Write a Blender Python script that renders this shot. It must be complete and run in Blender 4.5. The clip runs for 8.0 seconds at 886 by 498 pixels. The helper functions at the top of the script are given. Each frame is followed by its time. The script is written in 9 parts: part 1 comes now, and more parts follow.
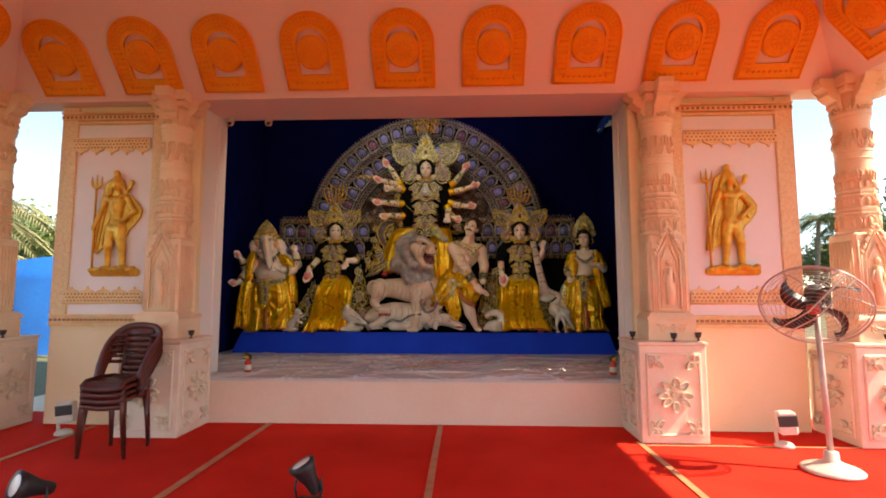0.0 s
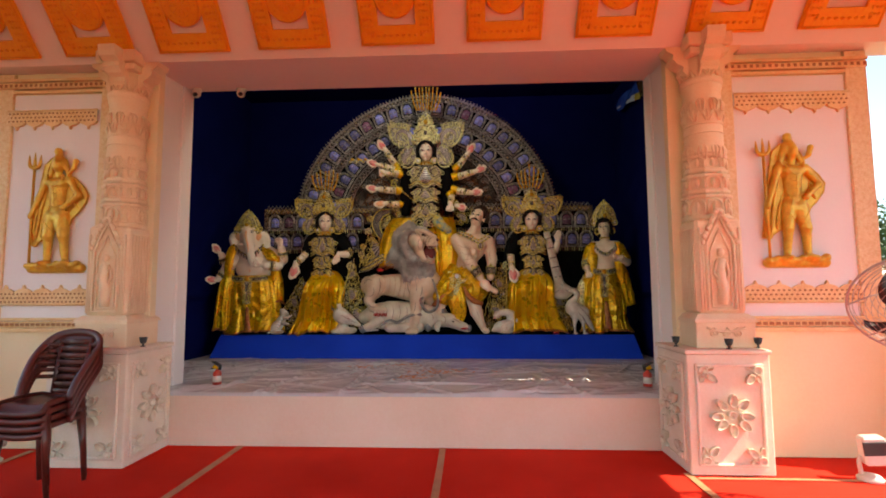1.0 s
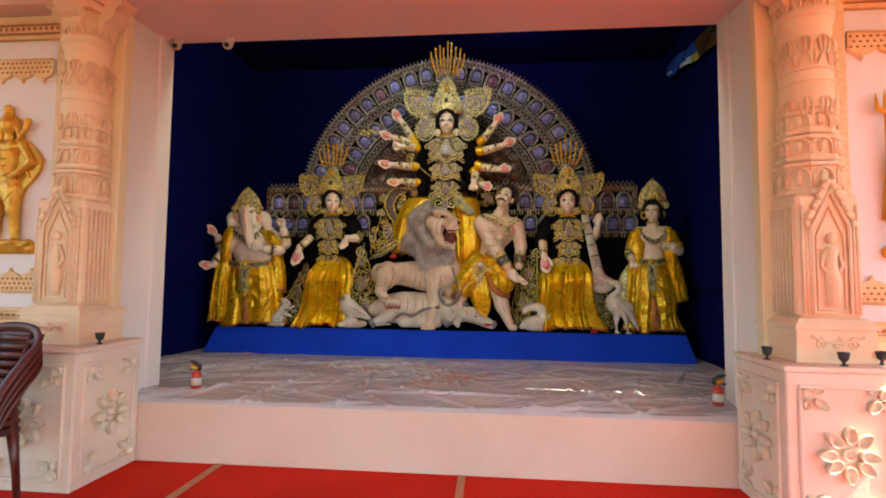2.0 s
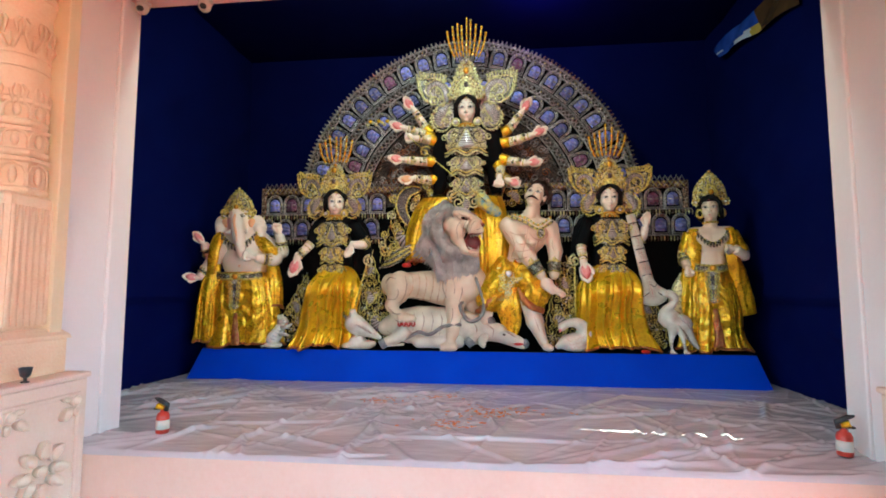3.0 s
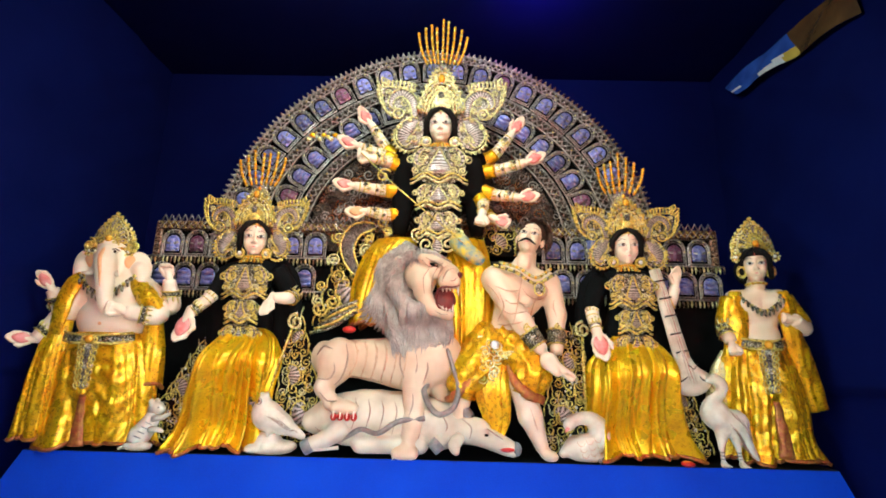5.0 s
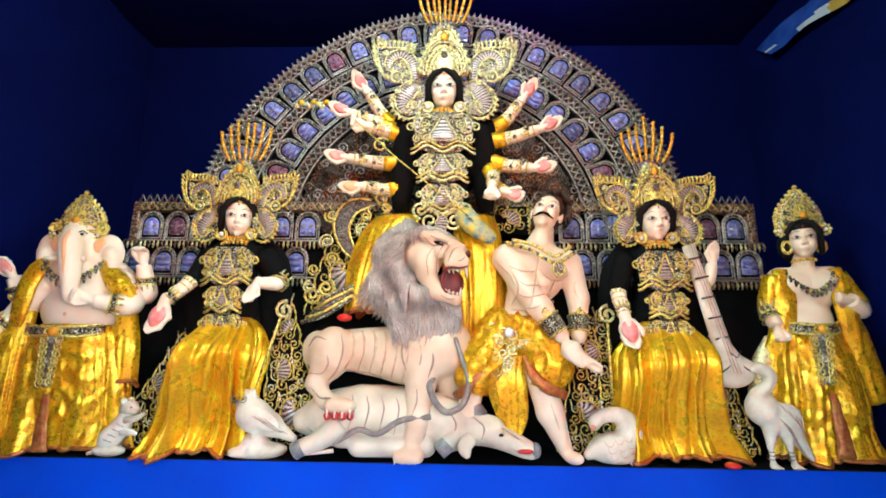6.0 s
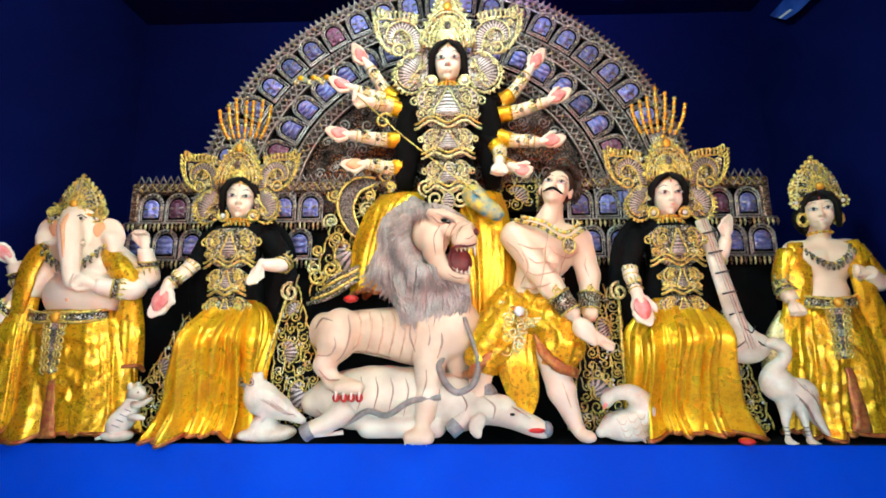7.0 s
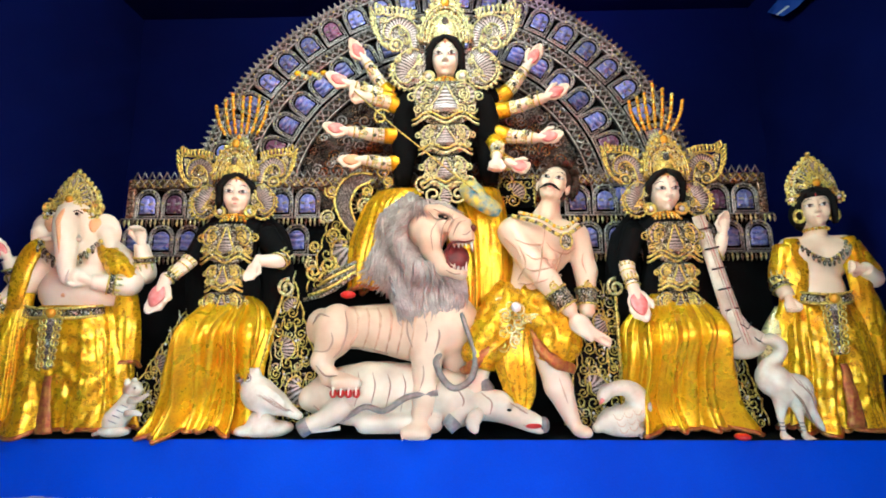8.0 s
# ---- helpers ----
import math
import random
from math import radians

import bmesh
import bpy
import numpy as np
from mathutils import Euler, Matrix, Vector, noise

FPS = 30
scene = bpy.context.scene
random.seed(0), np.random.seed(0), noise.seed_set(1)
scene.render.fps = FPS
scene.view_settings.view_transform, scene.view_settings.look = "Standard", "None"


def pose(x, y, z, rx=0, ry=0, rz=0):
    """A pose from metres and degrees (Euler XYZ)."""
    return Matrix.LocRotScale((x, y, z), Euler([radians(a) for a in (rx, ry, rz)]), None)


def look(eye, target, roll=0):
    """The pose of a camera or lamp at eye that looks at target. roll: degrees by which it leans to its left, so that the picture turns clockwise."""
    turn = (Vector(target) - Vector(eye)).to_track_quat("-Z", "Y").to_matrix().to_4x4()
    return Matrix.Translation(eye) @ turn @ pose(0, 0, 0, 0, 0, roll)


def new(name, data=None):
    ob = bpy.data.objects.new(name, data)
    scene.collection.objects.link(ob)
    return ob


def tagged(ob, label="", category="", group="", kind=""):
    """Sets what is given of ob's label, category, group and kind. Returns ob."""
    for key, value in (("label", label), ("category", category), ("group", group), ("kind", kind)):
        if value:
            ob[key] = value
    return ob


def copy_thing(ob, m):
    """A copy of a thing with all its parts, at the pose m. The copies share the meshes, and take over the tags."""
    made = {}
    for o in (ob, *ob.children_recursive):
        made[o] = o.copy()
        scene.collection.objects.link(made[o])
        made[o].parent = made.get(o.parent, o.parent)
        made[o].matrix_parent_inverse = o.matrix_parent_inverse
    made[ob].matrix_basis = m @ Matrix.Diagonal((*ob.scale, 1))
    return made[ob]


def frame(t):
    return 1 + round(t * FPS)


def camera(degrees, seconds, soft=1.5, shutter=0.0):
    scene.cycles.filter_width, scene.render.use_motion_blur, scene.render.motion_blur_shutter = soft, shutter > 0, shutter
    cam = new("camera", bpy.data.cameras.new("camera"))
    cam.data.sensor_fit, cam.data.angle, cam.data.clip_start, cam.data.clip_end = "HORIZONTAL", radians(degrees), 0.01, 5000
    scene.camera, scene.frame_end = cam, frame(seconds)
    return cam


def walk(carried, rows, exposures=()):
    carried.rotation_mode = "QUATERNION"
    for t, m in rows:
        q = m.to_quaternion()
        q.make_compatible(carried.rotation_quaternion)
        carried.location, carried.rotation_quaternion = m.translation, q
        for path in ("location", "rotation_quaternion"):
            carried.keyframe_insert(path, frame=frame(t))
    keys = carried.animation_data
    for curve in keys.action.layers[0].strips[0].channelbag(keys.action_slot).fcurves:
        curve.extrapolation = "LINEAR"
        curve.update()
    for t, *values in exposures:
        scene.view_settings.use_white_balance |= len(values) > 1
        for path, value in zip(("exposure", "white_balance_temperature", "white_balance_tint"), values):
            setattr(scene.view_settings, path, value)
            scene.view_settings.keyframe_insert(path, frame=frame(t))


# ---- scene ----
cam = camera(83.6, 8.0, 1.8)
PATH = [
    (0, (0.57, 0.45, 1.284), (0.487, 2.44, 1.468), -0.0),
    (0.5, (0.581, 0.86, 1.278), (0.478, 2.85, 1.453), -0.1),
    (1, (0.557, 1.264, 1.3), (0.457, 3.254, 1.469), -0.3),
    (1.5, (0.515, 1.673, 1.306), (0.408, 3.664, 1.46), 0.1),
    (2, (0.512, 2.07, 1.318), (0.326, 4.057, 1.441), 0.6),
    (2.2, (0.458, 2.22, 1.33), (0.226, 4.204, 1.439), 0.6),
    (3.5, (0.238, 3.266, 1.315), (0.066, 5.241, 1.582), -1.0),
    (4, (0.163, 3.617, 1.286), (0.067, 5.578, 1.672), -1.1),
    (5.5, (0.094, 4.509, 1.339), (0.073, 6.452, 1.812), 1.8),
    (6, (0.093, 4.678, 1.313), (0.04, 6.627, 1.759), 0.7),
    (6.5, (0.083, 4.74, 1.33), (0.011, 6.699, 1.723), -0.0),
    (7, (0.057, 4.749, 1.318), (-0.003, 6.714, 1.685), -0.2),
    (7.5, (0.064, 4.746, 1.308), (0.004, 6.712, 1.67), -0.1),
    (8, (0.06, 4.751, 1.312), (0.009, 6.719, 1.667), -0.2),
]
EXPOSURES = [(0.0, 1.42, 7400, 11), (1.0, 1.58, 7000, 5), (2.2, 2.1, 6450, -3), (3.3, 2.74, 5250, -8), (4.2, 3.1, 5750, -7), (5.3, 3.36, 5950, -5), (5.7, 3.4, 5550, -7), (6.5, 3.44, 5480, -8), (8.0, 3.44, 5480, -8)]
walk(cam, [(t, look(eye, target, roll)) for t, eye, target, roll in PATH], EXPOSURES)

# ---- world, sun and lamps ----
TO_SUN = Vector((1.06, -0.18, 1.2)).normalized()
world = bpy.data.worlds.new("sky")
scene.world = world
world.use_nodes = True
wn = world.node_tree
sky = wn.nodes.new("ShaderNodeTexSky")
sky.sky_type, sky.sun_disc = "NISHITA", False
sky.dust_density, sky.ozone_density = 0.15, 2.0
sky.sun_elevation = math.asin(TO_SUN.z)
sky.sun_rotation = math.atan2(TO_SUN.x, TO_SUN.y)
wn.links.new(sky.outputs[0], wn.nodes["Background"].inputs[0])
wn.nodes["Background"].inputs[1].default_value = 0.14


def lamp(name, kind, m, energy, color, **more):
    data = bpy.data.lights.new(name, kind)
    data.energy, data.color = energy, color
    for key, value in more.items():
        setattr(data, key, value)
    ob = new(name, data)
    ob.matrix_world = m
    return ob


lamp("sun", "SUN", look(TO_SUN * 30, (0, 0, 0)), 4.1, (1.0, 0.9, 0.74), angle=radians(0.5))
# floodlights above the stage opening, behind the lintel, aimed at the figures
for fx, ft, power in ((-1.1, -1.3, 6.3), (-0.1, -0.1, 12.0), (0.75, 0.6, 4.6)):
    lamp("stage_floodlight", "SPOT", look((fx, 6.2, 4.2), (ft, 8.2, 1.7)), power, (1.0, 0.95, 0.82),
         spot_size=radians(179), spot_blend=0.5, shadow_soft_size=0.12)
# violet stage lamp that tints the cloth ceiling
lamp("violet_stage_lamp", "SPOT", look((0.75, 7.6, 4.0), (0.85, 8.0, 4.44)), 2.2, (0.55, 0.05, 0.9), spot_size=radians(150), spot_blend=1.0, shadow_soft_size=0.08)


# ---- materials ----
def rgb(c):
    return (c[0], c[1], c[2], 1)


def surface(name, color, other=None, scale=6.0, rough=0.6, metal=0.0, bump=0.15, bump_scale=60.0, fine=0.25, spread=0.0,
            sheen=0.0, coat=0.0, gloss=0.5, stretch=(1, 1, 1)):
    """A procedural surface: two scales of colour, uneven gloss and a fine relief. spread: how far single objects differ."""
    m = bpy.data.materials.new(name)
    m.use_nodes = True
    t, n = m.node_tree, m.node_tree.nodes
    b = n["Principled BSDF"]
    other = other or [c * 0.72 for c in color]
    tc, mp = n.new("ShaderNodeTexCoord"), n.new("ShaderNodeMapping")
    mp.inputs["Scale"].default_value = stretch
    t.links.new(tc.outputs["Object"], mp.inputs[0])
    big, small = n.new("ShaderNodeTexNoise"), n.new("ShaderNodeTexNoise")
    big.inputs["Scale"].default_value, big.inputs["Detail"].default_value = scale, 5
    small.inputs["Scale"].default_value, small.inputs["Detail"].default_value = bump_scale, 4
    for x in (big, small):
        t.links.new(mp.outputs[0], x.inputs[0])
    ramp = n.new("ShaderNodeValToRGB")
    ramp.color_ramp.elements[0].position, ramp.color_ramp.elements[1].position = 0.35, 0.68
    ramp.color_ramp.elements[0].color, ramp.color_ramp.elements[1].color = rgb(color), rgb(other)
    t.links.new(big.outputs[0], ramp.inputs[0])
    mix = n.new("ShaderNodeMix")
    mix.data_type, mix.blend_type = "RGBA", "OVERLAY"
    mix.inputs[0].default_value = fine
    t.links.new(ramp.outputs[0], mix.inputs[6])
    t.links.new(small.outputs[0], mix.inputs[7])
    last = mix.outputs[2]
    if spread:
        info, hsv = n.new("ShaderNodeObjectInfo"), n.new("ShaderNodeHueSaturation")
        mr = n.new("ShaderNodeMapRange")
        mr.inputs[3].default_value, mr.inputs[4].default_value = 1 - spread, 1 + spread
        t.links.new(info.outputs["Random"], mr.inputs[0])
        t.links.new(mr.outputs[0], hsv.inputs["Value"])
        t.links.new(last, hsv.inputs["Color"])
        last = hsv.outputs[0]
    t.links.new(last, b.inputs["Base Color"])
    rr = n.new("ShaderNodeMapRange")
    rr.inputs[3].default_value, rr.inputs[4].default_value = max(0.03, rough - 0.1), min(1, rough + 0.1)
    t.links.new(big.outputs[0], rr.inputs[0])
    t.links.new(rr.outputs[0], b.inputs["Roughness"])
    b.inputs["Metallic"].default_value = metal
    b.inputs["Specular IOR Level"].default_value = gloss
    b.inputs["Sheen Weight"].default_value = sheen
    b.inputs["Coat Weight"].default_value = coat
    if bump:
        bp = n.new("ShaderNodeBump")
        bp.inputs["Strength"].default_value, bp.inputs["Distance"].default_value = bump, 0.01
        t.links.new(small.outputs[0], bp.inputs["Height"])
        t.links.new(bp.outputs[0], b.inputs["Normal"])
    return m


def brocade(name, ground, figure, scale=20.0, rough=0.29, metal=0.55):
    """Thin shiny silk with a woven net of curls and ringed flowers, crinkled in fine upright folds."""
    m = surface(name, ground, [ground[0] * 0.86, ground[1] * 0.7, ground[2] * 0.6], 7, rough, metal, 0.0, 24, 0.2, coat=0.22)
    t, n = m.node_tree, m.node_tree.nodes
    b = n["Principled BSDF"]
    b.inputs["Coat Roughness"].default_value = 0.14
    tc, mx, warp, add = n.new("ShaderNodeTexCoord"), n.new("ShaderNodeMix"), n.new("ShaderNodeTexNoise"), n.new("ShaderNodeVectorMath")
    warp.inputs["Scale"].default_value = 16
    add.operation = "MULTIPLY_ADD"
    add.inputs[1].default_value = (0.055, 0.055, 0.055)
    t.links.new(tc.outputs["Object"], warp.inputs[0])
    t.links.new(warp.outputs["Color"], add.inputs[0])
    t.links.new(tc.outputs["Object"], add.inputs[2])
    top = None
    for kind, size, stops in (("F1", scale, ((0.0, 0.95), (0.11, 0.95), (0.16, 0.0), (0.25, 0.0), (0.3, 0.85), (0.37, 0.85), (0.43, 0.0))),
                              ("F1", scale * 3.1, ((0.0, 0.5), (0.2, 0.5), (0.3, 0.0)))):
        v, r = n.new("ShaderNodeTexVoronoi"), n.new("ShaderNodeValToRGB")
        v.feature = kind
        v.inputs["Scale"].default_value = size
        t.links.new(add.outputs[0], v.inputs["Vector"])
        e = r.color_ramp.elements
        e[0].position, e[1].position = stops[0][0], stops[-1][0]
        e[0].color, e[1].color = rgb([stops[0][1]] * 3), rgb([stops[-1][1]] * 3)
        for pos, val in stops[1:-1]:
            x = e.new(pos)
            x.color = (val, val, val, 1)
        t.links.new(v.outputs["Distance"], r.inputs[0])
        if top is None:
            top = r.outputs[0]
        else:
            high = n.new("ShaderNodeMath")
            high.operation = "MAXIMUM"
            t.links.new(top, high.inputs[0])
            t.links.new(r.outputs[0], high.inputs[1])
            top = high.outputs[0]
    mx.data_type = "RGBA"
    t.links.new(top, mx.inputs[0])
    t.links.new(b.inputs["Base Color"].links[0].from_socket, mx.inputs[6])
    mx.inputs[7].default_value = rgb(figure)
    t.links.new(mx.outputs[2], b.inputs["Base Color"])
    mp, crinkle, bp = n.new("ShaderNodeMapping"), n.new("ShaderNodeTexNoise"), n.new("ShaderNodeBump")
    mp.inputs["Scale"].default_value = (1, 1, 0.4)
    crinkle.inputs["Scale"].default_value, crinkle.inputs["Detail"].default_value = 42, 5
    t.links.new(tc.outputs["Object"], mp.inputs[0])
    t.links.new(mp.outputs[0], crinkle.inputs[0])
    bp.inputs["Strength"].default_value, bp.inputs["Distance"].default_value = 0.7, 0.01
    t.links.new(crinkle.outputs[0], bp.inputs["Height"])
    t.links.new(bp.outputs[0], b.inputs["Normal"])
    return m


def sequins(name, colors, scale=150.0, rough=0.3, metal=0.6):
    """Small glittering scales in mixed colours."""
    m = bpy.data.materials.new(name)
    m.use_nodes = True
    t, n = m.node_tree, m.node_tree.nodes
    b = n["Principled BSDF"]
    tc, v, r, bp = n.new("ShaderNodeTexCoord"), n.new("ShaderNodeTexVoronoi"), n.new("ShaderNodeValToRGB"), n.new("ShaderNodeBump")
    v.inputs["Scale"].default_value = scale
    t.links.new(tc.outputs["Object"], v.inputs["Vector"])
    sep = n.new("ShaderNodeSeparateColor")
    t.links.new(v.outputs["Color"], sep.inputs[0])
    r.color_ramp.interpolation = "CONSTANT"
    e = r.color_ramp.elements
    e[0].color, e[1].color = rgb(colors[0]), rgb(colors[1])
    e[0].position, e[1].position = 0.0, 1.0 / len(colors)
    for k, c in enumerate(colors[2:]):
        x = e.new((k + 2) / len(colors))
        x.color = rgb(c)
    t.links.new(sep.outputs[0], r.inputs[0])
    t.links.new(r.outputs[0], b.inputs["Base Color"])
    mr = n.new("ShaderNodeMapRange")
    mr.inputs[3].default_value, mr.inputs[4].default_value = rough - 0.12, rough + 0.2
    t.links.new(sep.outputs[1], mr.inputs[0])
    t.links.new(mr.outputs[0], b.inputs["Roughness"])
    b.inputs["Metallic"].default_value = metal
    bp.inputs["Strength"].default_value, bp.inputs["Distance"].default_value = 0.9, 0.004
    t.links.new(v.outputs["Distance"], bp.inputs["Height"])
    t.links.new(bp.outputs[0], b.inputs["Normal"])
    return m


CARPET = surface("red_carpet", (0.72, 0.034, 0.018), (0.62, 0.024, 0.012), 1.4, 0.95, 0, 0.5, 260, 0.3, gloss=0.1)
TAPE = surface("tan_tape", (0.55, 0.27, 0.13), (0.45, 0.2, 0.1), 8, 0.5, 0, 0.05, 40)
CREAM = surface("cream_painted_board", (0.85, 0.71, 0.46), (0.81, 0.65, 0.4), 1.5, 0.65, 0, 0.08, 45, 0.1)
STAGE_BOARD = surface("pinkish_stage_board", (0.82, 0.63, 0.5), (0.78, 0.57, 0.44), 1.5, 0.65, 0, 0.08, 45, 0.1)
WHITE = surface("white_painted_cloth", (0.84, 0.78, 0.78), (0.8, 0.72, 0.72), 1.2, 0.7, 0, 0.06, 50, 0.08)
JAMB = surface("white_jamb_board", (0.84, 0.79, 0.76), (0.8, 0.73, 0.7), 1.0, 0.55, 0, 0.05, 40, 0.08)
COVE = surface("pink_cove_cloth", (0.86, 0.7, 0.64), (0.83, 0.66, 0.6), 0.8, 0.7, 0, 0.06, 30, 0.08)
PEACH = surface("peach_carved_plaster", (0.86, 0.66, 0.45), (0.81, 0.58, 0.37), 5, 0.7, 0, 0.3, 70, 0.2)
PEDESTAL = surface("pale_pedestal_plaster", (0.8, 0.68, 0.54), (0.74, 0.6, 0.46), 5, 0.65, 0, 0.2, 60, 0.15)
PETAL = surface("ivory_petal_plaster", (0.82, 0.73, 0.58), (0.7, 0.6, 0.44), 14, 0.6, 0, 0.2, 60, 0.15)
ORANGE = surface("orange_carved_foam", (0.92, 0.4, 0.02), (0.88, 0.32, 0.014), 4, 0.6, 0, 0.4, 55, 0.3)
ORANGE_DEEP = surface("orange_relief", (0.9, 0.36, 0.018), (0.82, 0.27, 0.012), 9, 0.6, 0, 0.4, 70, 0.3)
GILT = surface("gold_painted_relief", (0.78, 0.46, 0.06), (0.6, 0.32, 0.035), 9, 0.34, 0.4, 0.8, 32, 0.35)
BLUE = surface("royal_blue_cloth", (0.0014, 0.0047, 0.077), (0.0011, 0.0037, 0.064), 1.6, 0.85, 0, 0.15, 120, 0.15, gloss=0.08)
BLUE_BASE = surface("bright_blue_stage_cloth", (0.008, 0.06, 0.62), (0.007, 0.045, 0.52), 1.5, 0.8, 0, 0.12, 110, 0.12, gloss=0.15)
SHEET = surface("grey_white_plastic_sheet", (0.64, 0.63, 0.64), (0.5, 0.49, 0.51), 2.2, 0.24, 0, 0.5, 14, 0.12, stretch=(0.5, 1.4, 1))
BLACK = surface("black_velvet", (0.0045, 0.0045, 0.005), (0.007, 0.007, 0.008), 8, 0.9, 0, 0.2, 150, 0.2, gloss=0.08)
DARK = surface("dark_moulded_plastic", (0.02, 0.02, 0.022), (0.03, 0.03, 0.03), 8, 0.45, 0, 0.05, 80)


# ---- mesh tools ----
class Form:
    """Collects one mesh out of simple swept and turned shapes, each with its own material."""

    def __init__(self):
        self.v, self.f, self.m, self.s, self.mats = [], [], [], [], []

    def slot(self, material):
        if material not in self.mats:
            self.mats.append(material)
        return self.mats.index(material)

    def add(self, verts, faces, material, smooth=True):
        k, i = len(self.v), self.slot(material)
        self.v += [tuple(p) for p in verts]
        self.f += [tuple(k + a for a in f) for f in faces]
        self.m += [i] * len(faces)
        self.s += [smooth] * len(faces)

    def rings(self, rings, material, smooth=True, closed=True, cap=True):
        n = len(rings[0])
        verts = [p for r in rings for p in r]
        faces = []
        for a in range(len(rings) - 1):
            for b in range(n if closed else n - 1):
                c = (b + 1) % n
                faces.append((a * n + b, a * n + c, (a + 1) * n + c, (a + 1) * n + b))
        if cap and closed:
            faces.append(tuple(range(n - 1, -1, -1)))
            faces.append(tuple(range((len(rings) - 1) * n, len(rings) * n)))
        self.add(verts, faces, material, smooth)

    def tube(self, path, radii, material, n=8, flat=1.0, side=None, cap=True):
        """A tube along a path; flat: its thickness across side over its width."""
        path = [Vector(p) for p in path]
        if not hasattr(radii, "__len__"):
            radii = [radii] * len(path)
        rings, up = [], Vector(side) if side else None
        for k, p in enumerate(path):
            d = (path[min(k + 1, len(path) - 1)] - path[max(k - 1, 0)])
            d = d.normalized() if d.length > 1e-9 else Vector((0, 0, 1))
            if up is None:
                up = d.cross(Vector((0.3, 1, 0.2)))
            u = up - d * up.dot(d)
            if u.length < 1e-6:
                u = d.orthogonal()
            u.normalize()
            w = d.cross(u)
            if side is None:
                up = u
            r = radii[k]
            rings.append([p + u * (math.cos(a) * r * flat) + w * (math.sin(a) * r) for a in (2 * math.pi * j / n for j in range(n))])
        self.rings(rings, material, cap=cap)

    def ball(self, c, r, material, n=12, m=8, turn=None, wave=None):
        """An ellipsoid; r: one radius or three. wave(direction): a factor on the radius."""
        r = Vector(r) if hasattr(r, "__len__") else Vector((r, r, r))
        c, q = Vector(c), (Euler([radians(a) for a in turn]).to_matrix() if turn else Matrix.Identity(3))
        rings = []
        for i in range(m + 1):
            th = math.pi * min(max(i / m, 0.004), 0.996)
            ring = []
            for j in range(n):
                ph = 2 * math.pi * j / n
                d = Vector((math.sin(th) * math.cos(ph), math.sin(th) * math.sin(ph), -math.cos(th)))
                k = wave(d) if wave else 1
                ring.append(c + q @ Vector((d.x * r.x * k, d.y * r.y * k, d.z * r.z * k)))
            rings.append(ring)
        self.rings(rings, material)

    def box(self, a, b, material, bevel=0.0, m=None):
        """A box between two corners, with chamfered edges."""
        a, b = Vector(a), Vector(b)
        lo, hi = Vector(map(min, a, b)), Vector(map(max, a, b))
        e = min(bevel, *(0.45 * (hi - lo)))
        bm = bmesh.new()
        bmesh.ops.create_cube(bm, size=1)
        for v in bm.verts:
            v.co = Vector((lo[i] + (v.co[i] + 0.5) * (hi[i] - lo[i]) for i in range(3)))
        if e > 0:
            bmesh.ops.bevel(bm, geom=list(bm.edges), offset=e, segments=1, affect="EDGES")
        bm.verts.index_update()
        co = [(m @ v.co) if m else v.co for v in bm.verts]
        self.add(co, [[v.index for v in f.verts] for f in bm.faces], material, False)
        bm.free()

    def lathe(self, c, profile, material, n=16, smooth=True, wave=None, squash=1.0, turn=0.0):
        """Turned about the upright through c: profile of (radius, height). wave(angle, height share): a factor on the radius."""
        rings = []
        for k, (r, z) in enumerate(profile):
            h = k / (len(profile) - 1)
            ring = []
            for j in range(n):
                a = 2 * math.pi * j / n + turn
                q = r * (wave(a, h) if wave else 1)
                ring.append((c[0] + q * math.cos(a), c[1] + q * squash * math.sin(a), c[2] + z))
            rings.append(ring)
        self.rings(rings, material, smooth)

    def ring(self, c, r, thick, material, n=16, k=6, axis=(0, 1, 0), stretch=1.0, start=0.0, sweep=360.0):
        """A hoop or an arc of round bar about an axis, stretched upright."""
        z = Vector(axis).normalized()
        u = Vector((0, 0, 1)) - z * z.z
        u = u.normalized() if u.length > 1e-3 else Vector((1, 0, 0))
        w = u.cross(z)
        steps = max(3, int(n * sweep / 360))
        path = [Vector(c) + u * (r * stretch * math.cos(radians(start + sweep * i / steps))) + w * (r * math.sin(radians(start + sweep * i / steps))) for i in range(steps + 1)]
        self.tube(path, thick, material, k, cap=sweep < 360)

    def scroll(self, c, r, material, thick=0.008, turns=1.6, start=0.0, hand=1, tail=None, n=26, u=(1, 0, 0), w=(0, 0, 1), k=5):
        """A spiral of wire in the plane of u and w, winding in towards c; tail: where it comes from."""
        c, u, w = Vector(c), Vector(u), Vector(w)
        path = []
        for i in range(n + 1):
            s = i / n
            a = radians(start) + hand * 2 * math.pi * turns * s
            q = r * (1 - 0.82 * s)
            path.append(c + u * (q * math.cos(a)) + w * (q * math.sin(a)))
        if tail is not None:
            t0 = Vector(tail)
            path = [t0.lerp(path[0], s) for s in (0, 0.4, 0.75)] + path
        self.tube(path, [thick * (1.0 if i < len(path) - 4 else 1.3) for i in range(len(path))], material, k)

